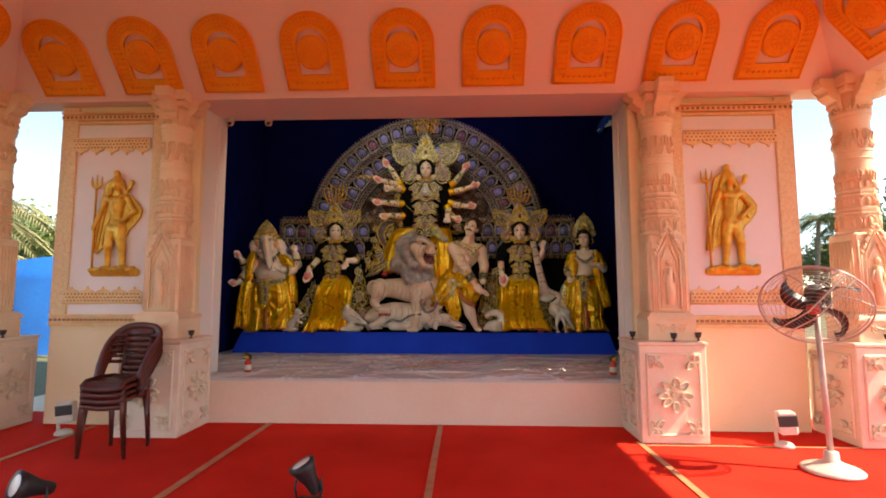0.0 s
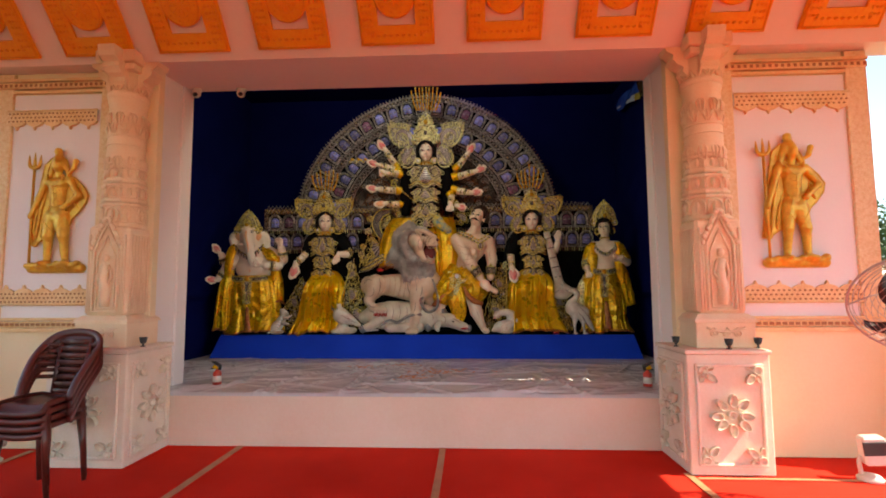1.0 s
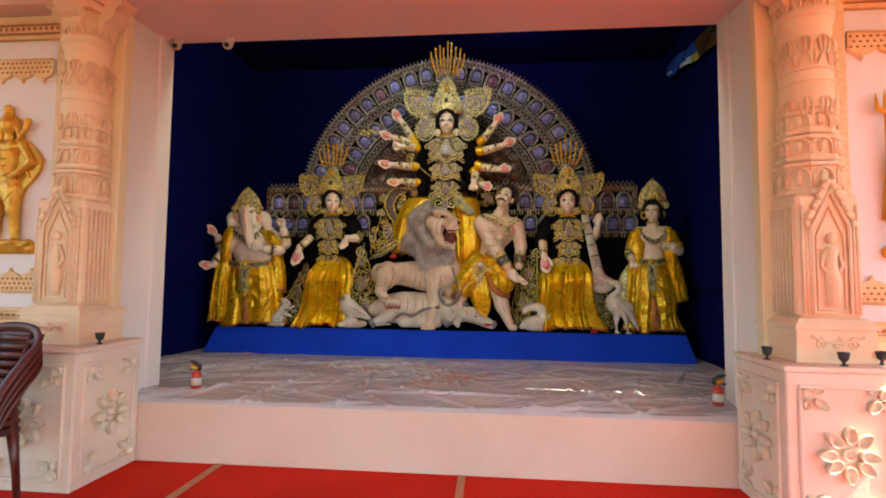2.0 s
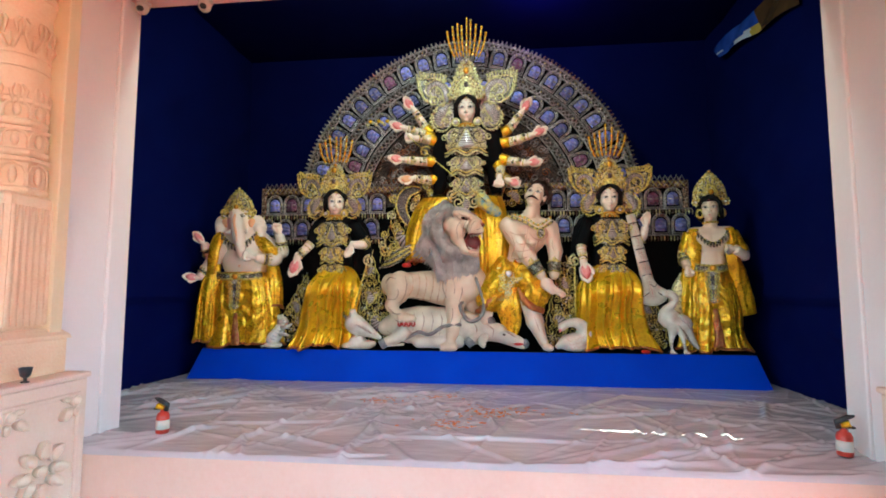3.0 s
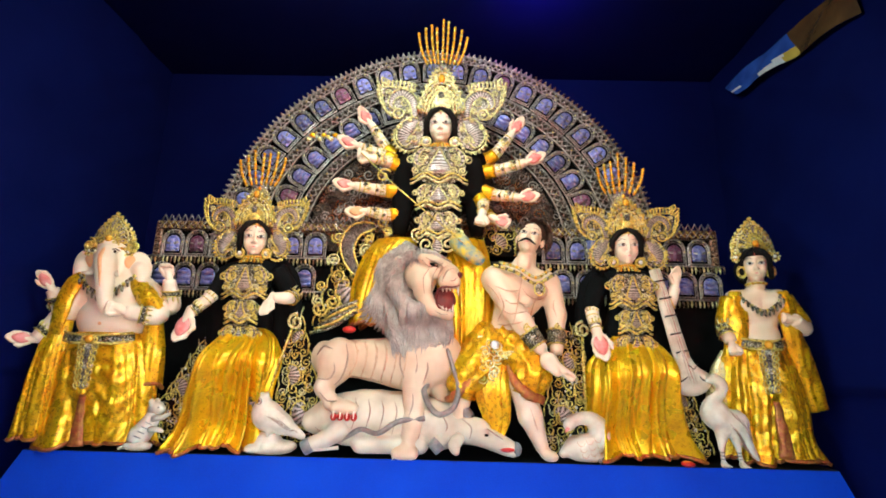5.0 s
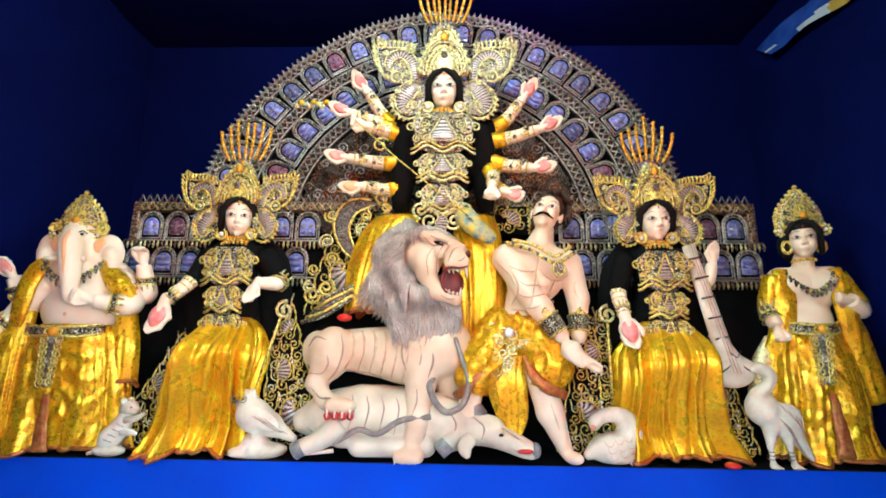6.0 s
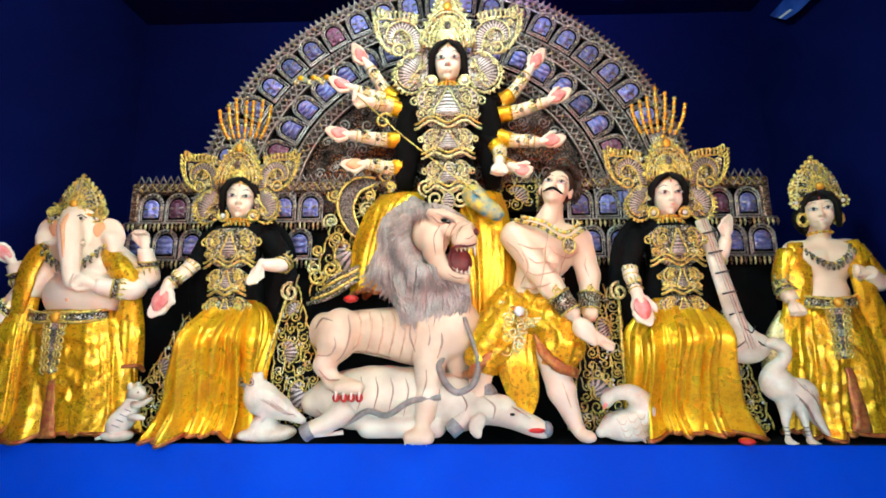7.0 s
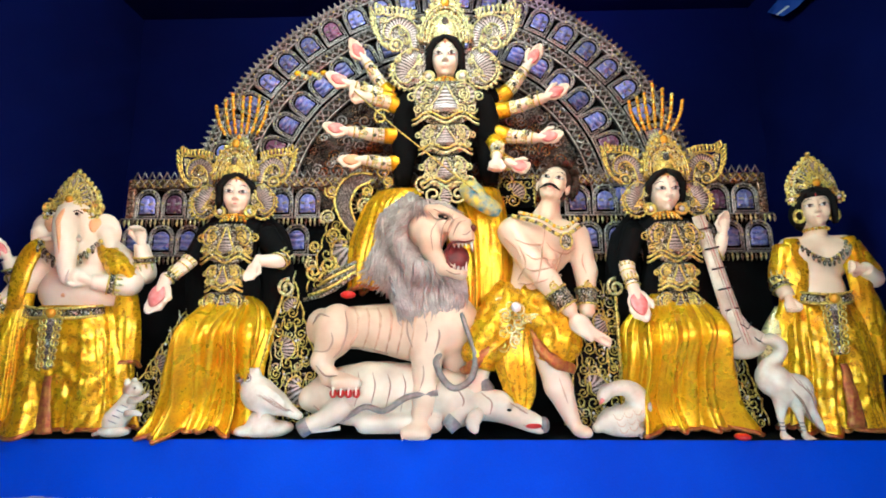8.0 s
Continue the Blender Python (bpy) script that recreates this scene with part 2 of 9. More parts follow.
    def plate(self, outline, depth, material, m, bulge=0.0):
        """A flat shape of given (x, y) outline, thick along its z, set by m; bulge lifts its middle."""
        n = len(outline)
        cx, cy = sum(p[0] for p in outline) / n, sum(p[1] for p in outline) / n
        verts = [m @ Vector((x, y, 0)) for x, y in outline] + [m @ Vector((x, y, depth)) for x, y in outline]
        verts += [m @ Vector((cx + (x - cx) * 0.8, cy + (y - cy) * 0.8, depth + bulge)) for x, y in outline]
        faces = [tuple(range(n - 1, -1, -1)), tuple(range(2 * n, 3 * n))]
        for i in range(n):
            j = (i + 1) % n
            faces += [(i, j, n + j, n + i), (n + i, n + j, 2 * n + j, 2 * n + i)]
        self.add(verts, faces, material, False)

    def turn(self, x, y, degrees):
        """Turns all that is there about the upright through x, y."""
        c, s = math.cos(radians(degrees)), math.sin(radians(degrees))
        self.v = [(x + (a - x) * c - (b - y) * s, y + (a - x) * s + (b - y) * c, z) for a, b, z in self.v]

    def mesh(self, name, origin=(0, 0, 0)):
        me = bpy.data.meshes.new(name)
        o = Vector(origin)
        me.from_pydata([Vector(p) - o for p in self.v], [], self.f)
        for x in self.mats:
            me.materials.append(x)
        me.polygons.foreach_set("material_index", self.m)
        me.polygons.foreach_set("use_smooth", self.s)
        bm = bmesh.new()
        bm.from_mesh(me)
        bmesh.ops.recalc_face_normals(bm, faces=list(bm.faces))
        bm.to_mesh(me)
        bm.free()
        me.update()
        return me

    def thing(self, name, label="", category="", group="", kind="", origin=(0, 0, 0)):
        ob = new(name, self.mesh(name, origin))
        ob.location = origin
        return tagged(ob, label, category, group, kind)

    def part(self, name, parent, label=""):
        """Links the mesh as a part; its numbers are in the parent's own space."""
        ob = new(name, self.mesh(name))
        ob.parent = parent
        return tagged(ob, label)


def empty(name, at, label="", category="", group="", kind=""):
    ob = new(name)
    ob.location, ob.empty_display_size = at, 0.1
    return tagged(ob, label, category, group, kind)


def piece(name, mesh, parent, m):
    ob = new(name, mesh)
    ob.parent, ob.matrix_basis = parent, m
    return ob


def sheet(name, fn, nu, nv, material, thick=0.0):
    """A thin surface from fn(u, v), u and v from 0 to 1."""
    fm = Form()
    verts = [fn(i / nu, j / nv) for j in range(nv + 1) for i in range(nu + 1)]
    faces = [(j * (nu + 1) + i, j * (nu + 1) + i + 1, (j + 1) * (nu + 1) + i + 1, (j + 1) * (nu + 1) + i) for j in range(nv) for i in range(nu)]
    fm.add(verts, faces, material)
    return fm


def simple(name, parts, kind="structure", label="", category=""):
    """A piece of the setting out of boxes: (corner, corner, material, bevel)."""
    fm = Form()
    for p in parts:
        fm.box(*p)
    return fm.thing(name, label, category, kind=kind)


# ---- the hall: ground, carpet, stage front, walls ----
GROUND = surface("dry_grass_ground", (0.1, 0.12, 0.045), (0.2, 0.16, 0.09), 0.3, 0.95, 0, 0.6, 9, 0.4)
simple("ground", [((-400, -400, -0.6), (400, 400, -0.06), GROUND, 0)], label="dry grassy ground round the pavilion", category="ground")
fm = sheet("floor", lambda u, v: (-4.9 + 9.8 * u, -5 + 10.9 * v, 0.003 * noise.noise((u * 14, v * 16, 0)) - 0.003), 60, 66, CARPET)
floor = fm.thing("floor", "bright red carpet over a wooden hall floor", "carpet", kind="structure")
simple("floor_deck", [((-4.9, -5, -0.3), (4.9, 9.4, -0.012), CREAM, 0)])
for k, (a, b) in enumerate((((-1.4, -4), (-1.345, 5.49)), ((0.31, -4), (0.36, 5.49)), ((2.07, -4), (2.12, 4.98)), ((-3.07, -4), (-3.02, 5.3)), ((2.13, 4.87), (3.9, 4.9)))):
    n = 30
    fm = Form()
    along = 1 if b[1] - a[1] > 1 else 0
    rows = []
    for i in range(n + 1):
        s = i / n
        w = 0.006 * noise.noise((k * 3.1, s * 9, 0))
        if along:
            y = a[1] + (b[1] - a[1]) * s
            rows.append([(a[0] + w, y, 0.002), (a[0] + w, y, 0.006), (b[0] + w, y, 0.006), (b[0] + w, y, 0.002)])
        else:
            x = a[0] + (b[0] - a[0]) * s
            rows.append([(x, a[1] + w, 0.002), (x, a[1] + w, 0.006), (x, b[1] + w, 0.006), (x, b[1] + w, 0.002)])
    fm.rings(rows, TAPE, False)
    fm.thing("tape_strip", "tan tape strip along a carpet seam", "tape", "tape strips on the carpet", "structure")

# stage: a cream front board and the deck behind it
simple("stage", [((-2.6, 5.5, -0.005), (2.7, 5.56, 0.43), STAGE_BOARD, 0.006), ((-3.04, 5.565, 0), (2.95, 9.12, 0.425), STAGE_BOARD, 0)],
       label="low stage with a cream painted front board", category="stage")


def creases(nu, nv):
    """Heights of a thin plastic sheet: soft swells, long straight pulls and a star of tight folds."""
    rng = random.Random(77)
    x, y = np.meshgrid(np.linspace(-3.02, 2.9, nu + 1), np.linspace(5.5, 9.1, nv + 1))
    z = np.zeros_like(x)
    pulls = [(rng.uniform(-3, 2.9), rng.uniform(5.5, 7.8), rng.gauss(0.45, 0.75), rng.uniform(0.2, 1.1)) for _ in range(210)]
    pulls += [(0.2 + 0.25 * math.cos(k * 0.7), 6.6 + 0.25 * math.sin(k * 0.7), k * 0.7, 0.28) for k in range(9)]
    for cx, cy, a, half in pulls:
        c, s = math.cos(a), math.sin(a)
        along_, across = (x - cx) * c + (y - cy) * s, -(x - cx) * s + (y - cy) * c
        across = across + 0.06 * (along_ / half) ** 2 * rng.uniform(-1, 1)
        wide = rng.uniform(0.01, 0.028)
        z += rng.uniform(0.006, 0.022) * np.exp(-(across / wide) ** 2) * np.clip(1 - (along_ / half) ** 2, 0, 1)
    return np.minimum(z, 0.036) * np.clip((7.75 - y) / 0.6, 0.25, 1)


SHEET_NU, SHEET_NV = 520, 320
CREASES = creases(SHEET_NU, SHEET_NV)


def stage_sheet(u, v):
    x, y = -3.02 + 5.92 * u, 5.5 + 3.6 * v
    p = Vector((x * 0.9 + y * 0.7, y * 2.6 - x * 0.5, 3))
    z = 0.008 + 0.012 * abs(noise.noise(p)) + float(CREASES[round(v * SHEET_NV), round(u * SHEET_NU)])
    drop = 1 if v > 0 else 0
    return (x + 0.01 * noise.noise((x * 3, 0, y)), y - 0.004 - 0.012 * (1 - drop), 0.43 + z * drop - 0.012 * (1 - drop))


fm = sheet("stage_sheet", stage_sheet, SHEET_NU, SHEET_NV, SHEET)
fm.thing("floor_sheet", "creased greyish plastic sheet spread over the stage", "plastic sheet", kind="structure")

# front walls with their white panels, and the white reveals of the opening
simple("wall_front_west", [((-3.63, 5.36, 0), (-2.14, 5.44, 3.5), CREAM, 0.004)], label="cream painted wall beside the stage", category="wall")
simple("wall_front_east", [((2.22, 5.36, 0), (3.82, 5.44, 3.5), CREAM, 0.004)], label="cream painted wall beside the stage", category="wall")
simple("trim_jamb_west", [((-2.24, 5.445, 0.43), (-2.18, 5.78, 3.3), JAMB, 0.004), ((-2.25, 5.782, 0.43), (-2.165, 5.95, 3.3), JAMB, 0.006)], label="white painted reveal of the stage opening", category="reveal")
simple("trim_jamb_east", [((2.26, 5.445, 0.43), (2.32, 5.78, 3.3), JAMB, 0.004), ((2.245, 5.782, 0.43), (2.33, 5.95, 3.3), JAMB, 0.006)], label="white painted reveal of the stage opening", category="reveal")
# out of view: added to keep low sun off the stage
simple("wall_return_east", [((2.97, 5.445, 0.43), (3.01, 6.2, 1.86), CREAM, 0)], label="low unseen cream wall added to block sun beside the stage", category="wall")
# beam and soffit above the opening
fm = Form()
fm.add([(-2.24, 5.2, 3.25), (2.32, 5.2, 3.25), (2.32, 5.95, 3.3), (-2.24, 5.95, 3.3), (-2.24, 5.2, 3.5), (2.32, 5.2, 3.5), (2.32, 5.95, 3.5), (-2.24, 5.95, 3.5)],
       [(0, 1, 2, 3), (0, 1, 5, 4), (1, 2, 6, 5), (2, 3, 7, 6), (3, 0, 4, 7), (4, 5, 6, 7)], COVE, False)
fm.thing("lintel", kind="structure", label="pink cloth-covered lintel over the stage opening", category="lintel")
simple("beam_front", [((-4.75, 5.2, 3.25), (-2.245, 5.46, 3.5), COVE, 0.004), ((2.325, 5.2, 3.25), (4.75, 5.46, 3.5), COVE, 0.004)], label="pink beam over the side walls", category="beam")

# cove: four sloping sides that rise to a flat ceiling
CX0, CX1, CY0, CY1, CZ0, CZ1, RUN = -4.05, 4.15, -4.2, 5.2, 3.255, 4.265, 0.85
fm = Form()
lo = [(CX0, CY1, CZ0), (CX1, CY1, CZ0), (CX1, CY0, CZ0), (CX0, CY0, CZ0)]
hi = [(CX0 + RUN, CY1 - RUN, CZ1), (CX1 - RUN, CY1 - RUN, CZ1), (CX1 - RUN, CY0 + RUN, CZ1), (CX0 + RUN, CY0 + RUN, CZ1)]
up = [(p[0], p[1], p[2] + 0.06) for p in hi]
out = [(CX0 - 0.6, CY1 + 0.5, CZ0 + 0.1), (CX1 + 0.6, CY1 + 0.5, CZ0 + 0.1), (CX1 + 0.6, CY0 - 0.6, CZ0 + 0.1), (CX0 - 0.6, CY0 - 0.6, CZ0 + 0.1)]
for i in range(4):
    j = (i + 1) % 4
    fm.add([lo[i], lo[j], hi[j], hi[i]], [(0, 1, 2, 3)], COVE, False)
fm.add(hi, [(0, 1, 2, 3)], COVE, False)
ceil = fm.thing("ceiling", "pink cloth ceiling with sloping cove sides", "ceiling", kind="structure")
fm = Form()
for a, b in (((CX0 - 0.65, CY0 - 0.6, CZ0 + 0.02), (CX0 - 0.005, 5.11, CZ0 + 0.3)), ((CX1 + 0.005, CY0 - 0.6, CZ0 + 0.02), (CX1 + 0.65, 5.11, CZ0 + 0.3)), ((CX0, CY0 - 0.6, CZ0 + 0.02), (CX1, CY0 - 0.005, CZ0 + 0.3))):
    fm.box(a, b, COVE, 0.01)
fm.thing("beam_side", "pink beams along the open sides of the hall", "beam", kind="structure")
simple("roof", [((-4.8, -4.9, 4.5), (4.85, 5.46, 4.62), WHITE, 0.01), ((-4.8, 5.464, 4.5), (4.4, 9.6, 4.62), WHITE, 0.01), ((-4.8, 5.47, 3.52), (3.85, 5.56, 4.49), WHITE, 0)], label="flat cloth roof over the pavilion", category="roof")

# back room behind the stage: blue cloth walls and ceiling
WX0, WX1, WY1, WZ1 = -3.05, 2.93, 9.12, 4.44
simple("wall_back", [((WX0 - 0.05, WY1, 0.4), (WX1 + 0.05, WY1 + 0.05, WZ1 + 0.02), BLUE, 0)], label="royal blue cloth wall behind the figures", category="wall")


SEAM = 1.22


def cloth_wall(x, flip):
    def fn(u, v):
        y, z = 5.96 + 3.16 * u, 0.42 + 4.01 * v
        sag = 0.02 * math.sin(z * 4 + y * 1.3) * noise.noise((y * 0.6, z * 1.2, x)) + 0.012 * noise.noise((y * 2 + z * 2, z * 3, x))
        sag += 0.05 * (0.3 - abs(noise.noise((y * 0.9 - z * 1.5, z * 0.35 + y * 0.3, x)))) + 0.016 * (0.3 - abs(noise.noise((y * 2.4 - z * 3.6, z * 0.8, x + 5))))
        step = 0.07 * min(1, max(0, (z - SEAM) / 0.03)) * (1 - 0.6 * min(1, max(0, (z - SEAM) / 2)))
        return (x + flip * (sag + step), y, z)
    return fn


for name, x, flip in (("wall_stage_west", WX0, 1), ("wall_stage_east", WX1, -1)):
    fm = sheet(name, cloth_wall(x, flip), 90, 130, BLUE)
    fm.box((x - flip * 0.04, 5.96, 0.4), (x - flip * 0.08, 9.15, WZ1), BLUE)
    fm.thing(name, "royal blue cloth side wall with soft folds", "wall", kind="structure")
FILM_BLUE = surface("blue_plastic_film", (0.05, 0.13, 0.6), (0.03, 0.08, 0.42), 5, 0.12, 0, 0.8, 9, 0.2)
# bright reflections on the film, put into its colour as pale and yellow
FILM_GLINT_PALE = surface("pale_film_highlight", (0.72, 0.82, 0.9), (0.6, 0.72, 0.85), 5, 0.15, 0, 0.4, 12, 0.1)
FILM_GLINT_YELLOW = surface("yellow_film_highlight", (0.6, 0.5, 0.12), (0.5, 0.4, 0.08), 5, 0.15, 0, 0.4, 12, 0.1)
FILM_BROWN = surface("brown_plastic_film", (0.12, 0.07, 0.03), (0.07, 0.04, 0.02), 5, 0.15, 0, 0.6, 12, 0.1)


def strip_fn(u, v):
    """A crumpled length of film pinned along the side wall under the ceiling."""
    y = 7.2 + (1.35 + 0.27 * v) * u
    z = 3.76 + 0.2 * u + (0.29 - 0.06 * u) * v
    return (WX1 - 0.05 - 0.03 * abs(math.sin(7 * u + 2 * v)) - 0.05 * (1 - v) * u, y, z + 0.012 * math.sin(11 * u))


fm = Form()
NU, NV = 44, 8
for j in range(NV):
    for i in range(NU):
        u, v = (i + 0.5) / NU, (j + 0.5) / NV
        # the pale and yellow patches are painted highlights of the glossy film
        mat = FILM_BLUE
        if u < 0.42:
            mat = FILM_BROWN
        elif v < 0.34 and 0.42 < u < 0.54 - 0.15 * v:
            mat = FILM_GLINT_YELLOW
        elif v < 0.34 - 0.6 * (u - 0.54) and 0.54 - 0.15 * v <= u < 0.76:
            mat = FILM_GLINT_PALE
        elif u > 0.9 and 0.2 < v < 0.36:
            mat = FILM_GLINT_PALE
        fm.add([strip_fn((i + a) / NU, (j + b) / NV) for a, b in ((0, 0), (1, 0), (1, 1), (0, 1))], [(0, 1, 2, 3)], mat)
fm.thing("plastic_strip", "crumpled plastic film with painted highlights pinned along the blue wall", "plastic sheet", kind="structure")
# slots left by the east jamb let sun patches fall on the sheet
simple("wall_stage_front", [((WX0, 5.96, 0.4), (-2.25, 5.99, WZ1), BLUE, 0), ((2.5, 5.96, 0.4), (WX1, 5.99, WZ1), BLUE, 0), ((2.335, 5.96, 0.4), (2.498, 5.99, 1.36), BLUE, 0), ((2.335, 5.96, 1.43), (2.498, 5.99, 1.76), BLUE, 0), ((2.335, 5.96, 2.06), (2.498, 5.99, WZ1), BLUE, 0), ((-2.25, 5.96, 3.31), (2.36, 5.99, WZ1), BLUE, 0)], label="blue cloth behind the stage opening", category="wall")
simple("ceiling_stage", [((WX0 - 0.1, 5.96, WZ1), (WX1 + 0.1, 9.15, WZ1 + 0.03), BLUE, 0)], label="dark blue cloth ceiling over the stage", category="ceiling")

# plinth of the figures: bright blue cloth with a flared front
PB, PT = 0.44, 0.735


def plinth():
    ob = empty("plinth", (0, 8.3, PB), "long plinth draped in bright blue cloth", "plinth")

    def hang(u, v):
        x = -2.83 + 5.57 * u + (0.1 - 0.18 * u) * v
        wave = 0.006 * noise.noise((x * 1.7, v * 2, 4)) + 0.004 * noise.noise((x * 5, v, 9)) * (1 - v)
        return (x, 7.66 + 0.1 * v + wave - 8.3, (PT - PB) * v)

    sheet("front_cloth", hang, 120, 8, BLUE_BASE).part("front_cloth", ob)
    for x0, x1 in ((-2.83, -2.73), (2.74, 2.66)):
        f = Form()
        f.add([(x0, -0.64, 0), (x0, 0.7, 0), (x1, 0.7, PT - PB), (x1, -0.54, PT - PB)], [(0, 1, 2, 3)], BLUE_BASE, False)
        f.part("side_cloth", ob)
    f = Form()
    f.box((-2.725, -0.535, PT - PB - 0.02), (2.655, 0.7, PT - PB + 0.004), BLACK, 0)
    f.part("top_board", ob, "black cloth top")


plinth()

# ---- smooth skins over simple bodies ----
def blend(f, bodies, mat, h=0.012, k=0.03, m=None):
    """One smooth skin over cones ("c", a, b, ra, rb) and ellipsoids ("e", centre, radii, turn) that melt into each other; capitals are cut away."""
    lo, hi = np.full(3, 1e9), np.full(3, -1e9)
    for b in bodies:
        if b[0] == "c":
            for p, r in ((b[1], b[3]), (b[2], b[4])):
                lo, hi = np.minimum(lo, np.array(p) - r), np.maximum(hi, np.array(p) + r)
        elif b[0] == "e":
            r = max(b[2]) if len(b) > 3 else np.array(b[2])
            lo, hi = np.minimum(lo, np.array(b[1]) - r), np.maximum(hi, np.array(b[1]) + r)
    lo, hi = lo - 3 * h, hi + 3 * h
    g = np.meshgrid(*[np.arange(lo[i], hi[i], h, dtype=np.float32) for i in range(3)], indexing="ij")
    d = np.full(g[0].shape, 9.0, dtype=np.float32)
    for b in bodies:
        if b[0] in "cC":
            a, e = np.array(b[1], dtype=np.float32), np.array(b[2], dtype=np.float32)
            ax = e - a
            q = [g[i] - a[i] for i in range(3)]
            t = np.clip((q[0] * ax[0] + q[1] * ax[1] + q[2] * ax[2]) / max(1e-9, float(ax @ ax)), 0, 1)
            x = np.sqrt(sum((q[i] - t * ax[i]) ** 2 for i in range(3))) - (b[3] + (b[4] - b[3]) * t)
        else:
            q = [g[i] - np.float32(b[1][i]) for i in range(3)]
            if len(b) > 3:
                r = Euler([radians(v) for v in b[3]]).to_matrix().transposed()
                q = [q[0] * r[i][0] + q[1] * r[i][1] + q[2] * r[i][2] for i in range(3)]
            k0 = np.sqrt(sum((q[i] / b[2][i]) ** 2 for i in range(3)))
            k1 = np.sqrt(sum((q[i] / b[2][i] ** 2) ** 2 for i in range(3)))
            x = k0 * (k0 - 1) / np.maximum(k1, 1e-6)
        if b[0] in "ce":
            w = np.maximum(k - np.abs(d - x), 0) / k
            d = np.minimum(d, x) - w * w * k * 0.25
        else:
            kk = 0.35 * k
            w = np.maximum(kk - np.abs(d + x), 0) / kk
            d = np.maximum(d, -x) + w * w * kk * 0.25
    n = [s - 1 for s in d.shape]

    def corner(i, j, l):
        return d[i:i + n[0], j:j + n[1], l:l + n[2]]

    s = d < 0
    inside = sum((corner(i, j, l) < 0).astype(np.int8) for i in (0, 1) for j in (0, 1) for l in (0, 1))
    cells = (inside > 0) & (inside < 8)
    at = np.argwhere(cells)
    index = np.full(cells.shape, -1)
    index[cells] = np.arange(len(at))
    total, count = np.zeros((len(at), 3)), np.zeros(len(at))
    for axis in range(3):
        u, v = [i for i in range(3) if i != axis]
        for i in (0, 1):
            for j in (0, 1):
                p = np.zeros(3, dtype=int)
                p[u], p[v] = i, j
                e = p.copy()
                e[axis] = 1
                va, vb = corner(*p)[cells], corner(*e)[cells]
                on = (va < 0) != (vb < 0)
                t = va[on] / (va[on] - vb[on])
                q = np.tile(p.astype(float), (len(t), 1))
                q[:, axis] = t
                total[on] += q
                count[on] += 1
    verts = lo + h * (at + total / count[:, None])
    faces = []
    for axis in range(3):
        u, v = [i for i in range(3) if i != axis]
        sl, sh = [slice(1, -1)] * 3, [slice(1, -1)] * 3
        sl[axis], sh[axis] = slice(0, -1), slice(1, None)
        for p in np.argwhere(s[tuple(sl)] != s[tuple(sh)]):
            c = p + 1
            c[axis] = p[axis]
            o, w = np.zeros(3, dtype=int), np.zeros(3, dtype=int)
            o[u], w[v] = 1, 1
            faces.append([index[tuple(c - o - w)], index[tuple(c - w)], index[tuple(c)], index[tuple(c - o)]])
    if m:
        verts = [m @ Vector(p) for p in verts]
    f.add([tuple(float(x) for x in p) for p in verts], [tuple(int(i) for i in q) for q in faces], mat)


def chain(points, radii, n=10):
    """Cones along a smooth curve, for blend()."""
    path = smooth_path(points, n)
    r = [along(radii, i / n) for i in range(n + 1)]
    return [("c", path[i], path[i + 1], r[i], r[i + 1]) for i in range(n)]


def ruffle(f, points, radii, mat, seed=0, depth=0.12, scale=(16, 16, 5), n=56, rows=22, flat=1.0, side=None):
    """A sleeve or swag of thin cloth along a curve, crinkled into sharp folds."""
    path = smooth_path(points, rows)
    start = len(f.v)
    f.tube(path, [along(radii, i / rows) for i in range(rows + 1)], mat, n, flat, side)
    for i in range(start, len(f.v)):
        c, p = path[(i - start) // n], Vector(f.v[i])
        q = Vector((p.x * scale[0] + seed, p.y * scale[1], p.z * scale[2]))
        a, b = noise.noise(q), noise.noise(q * 2.4)
        f.v[i] = tuple(c + (p - c) * (1 + depth * (0.6 - 3.0 * abs(a) + 0.7 * (0.5 - 2.4 * abs(b)))))


def paint(f, start, line, r, mat, sink=0.4, n=12):
    """A thin painted or modelled line over the front of the last skin, along (x, z) points."""
    near = np.array(f.v[start:])
    path = []
    for p in smooth_path([(x, 0, z) for x, z in line], n):
        d = (near[:, 0] - p.x) ** 2 + (near[:, 2] - p.z) ** 2
        close = near[d < max(0.0002, 1.2 * d.min())]
        path.append(Vector((p.x, float(close[:, 1].min()) + r * sink, p.z)))
    f.tube(path, [r * (0.25 + 0.75 * math.sin(math.pi * min(1, max(0, 0.06 + 0.88 * i / n)))) for i in range(n + 1)], mat, 6)


def front(f, start, x, z):
    """How far forward the last skin lies at x, z."""
    near = np.array(f.v[start:])
    d = (near[:, 0] - x) ** 2 + (near[:, 2] - z) ** 2
    return float(near[d < max(0.0002, 1.2 * d.min())][:, 1].min())

# ---- materials of the figures ----
SILK = brocade("golden_yellow_brocade_silk", (0.9, 0.6, 0.008), (0.34, 0.15, 0.004), 34.0)
SILK_SKIRT = brocade("golden_yellow_skirt_silk", (0.96, 0.67, 0.008), (0.66, 0.36, 0.005), 44.0)
SILK_PLAIN = brocade("golden_yellow_silk", (0.94, 0.64, 0.008), (0.66, 0.38, 0.006), 30.0)
SILK_RED = surface("red_gold_border", (0.32, 0.07, 0.03), (0.45, 0.2, 0.04), 40, 0.4, 0.4, 0.4, 60, 0.3)
SKIN = surface("cream_painted_clay", (0.9, 0.82, 0.7), (0.86, 0.74, 0.6), 4, 0.36, 0, 0.06, 40, 0.1)
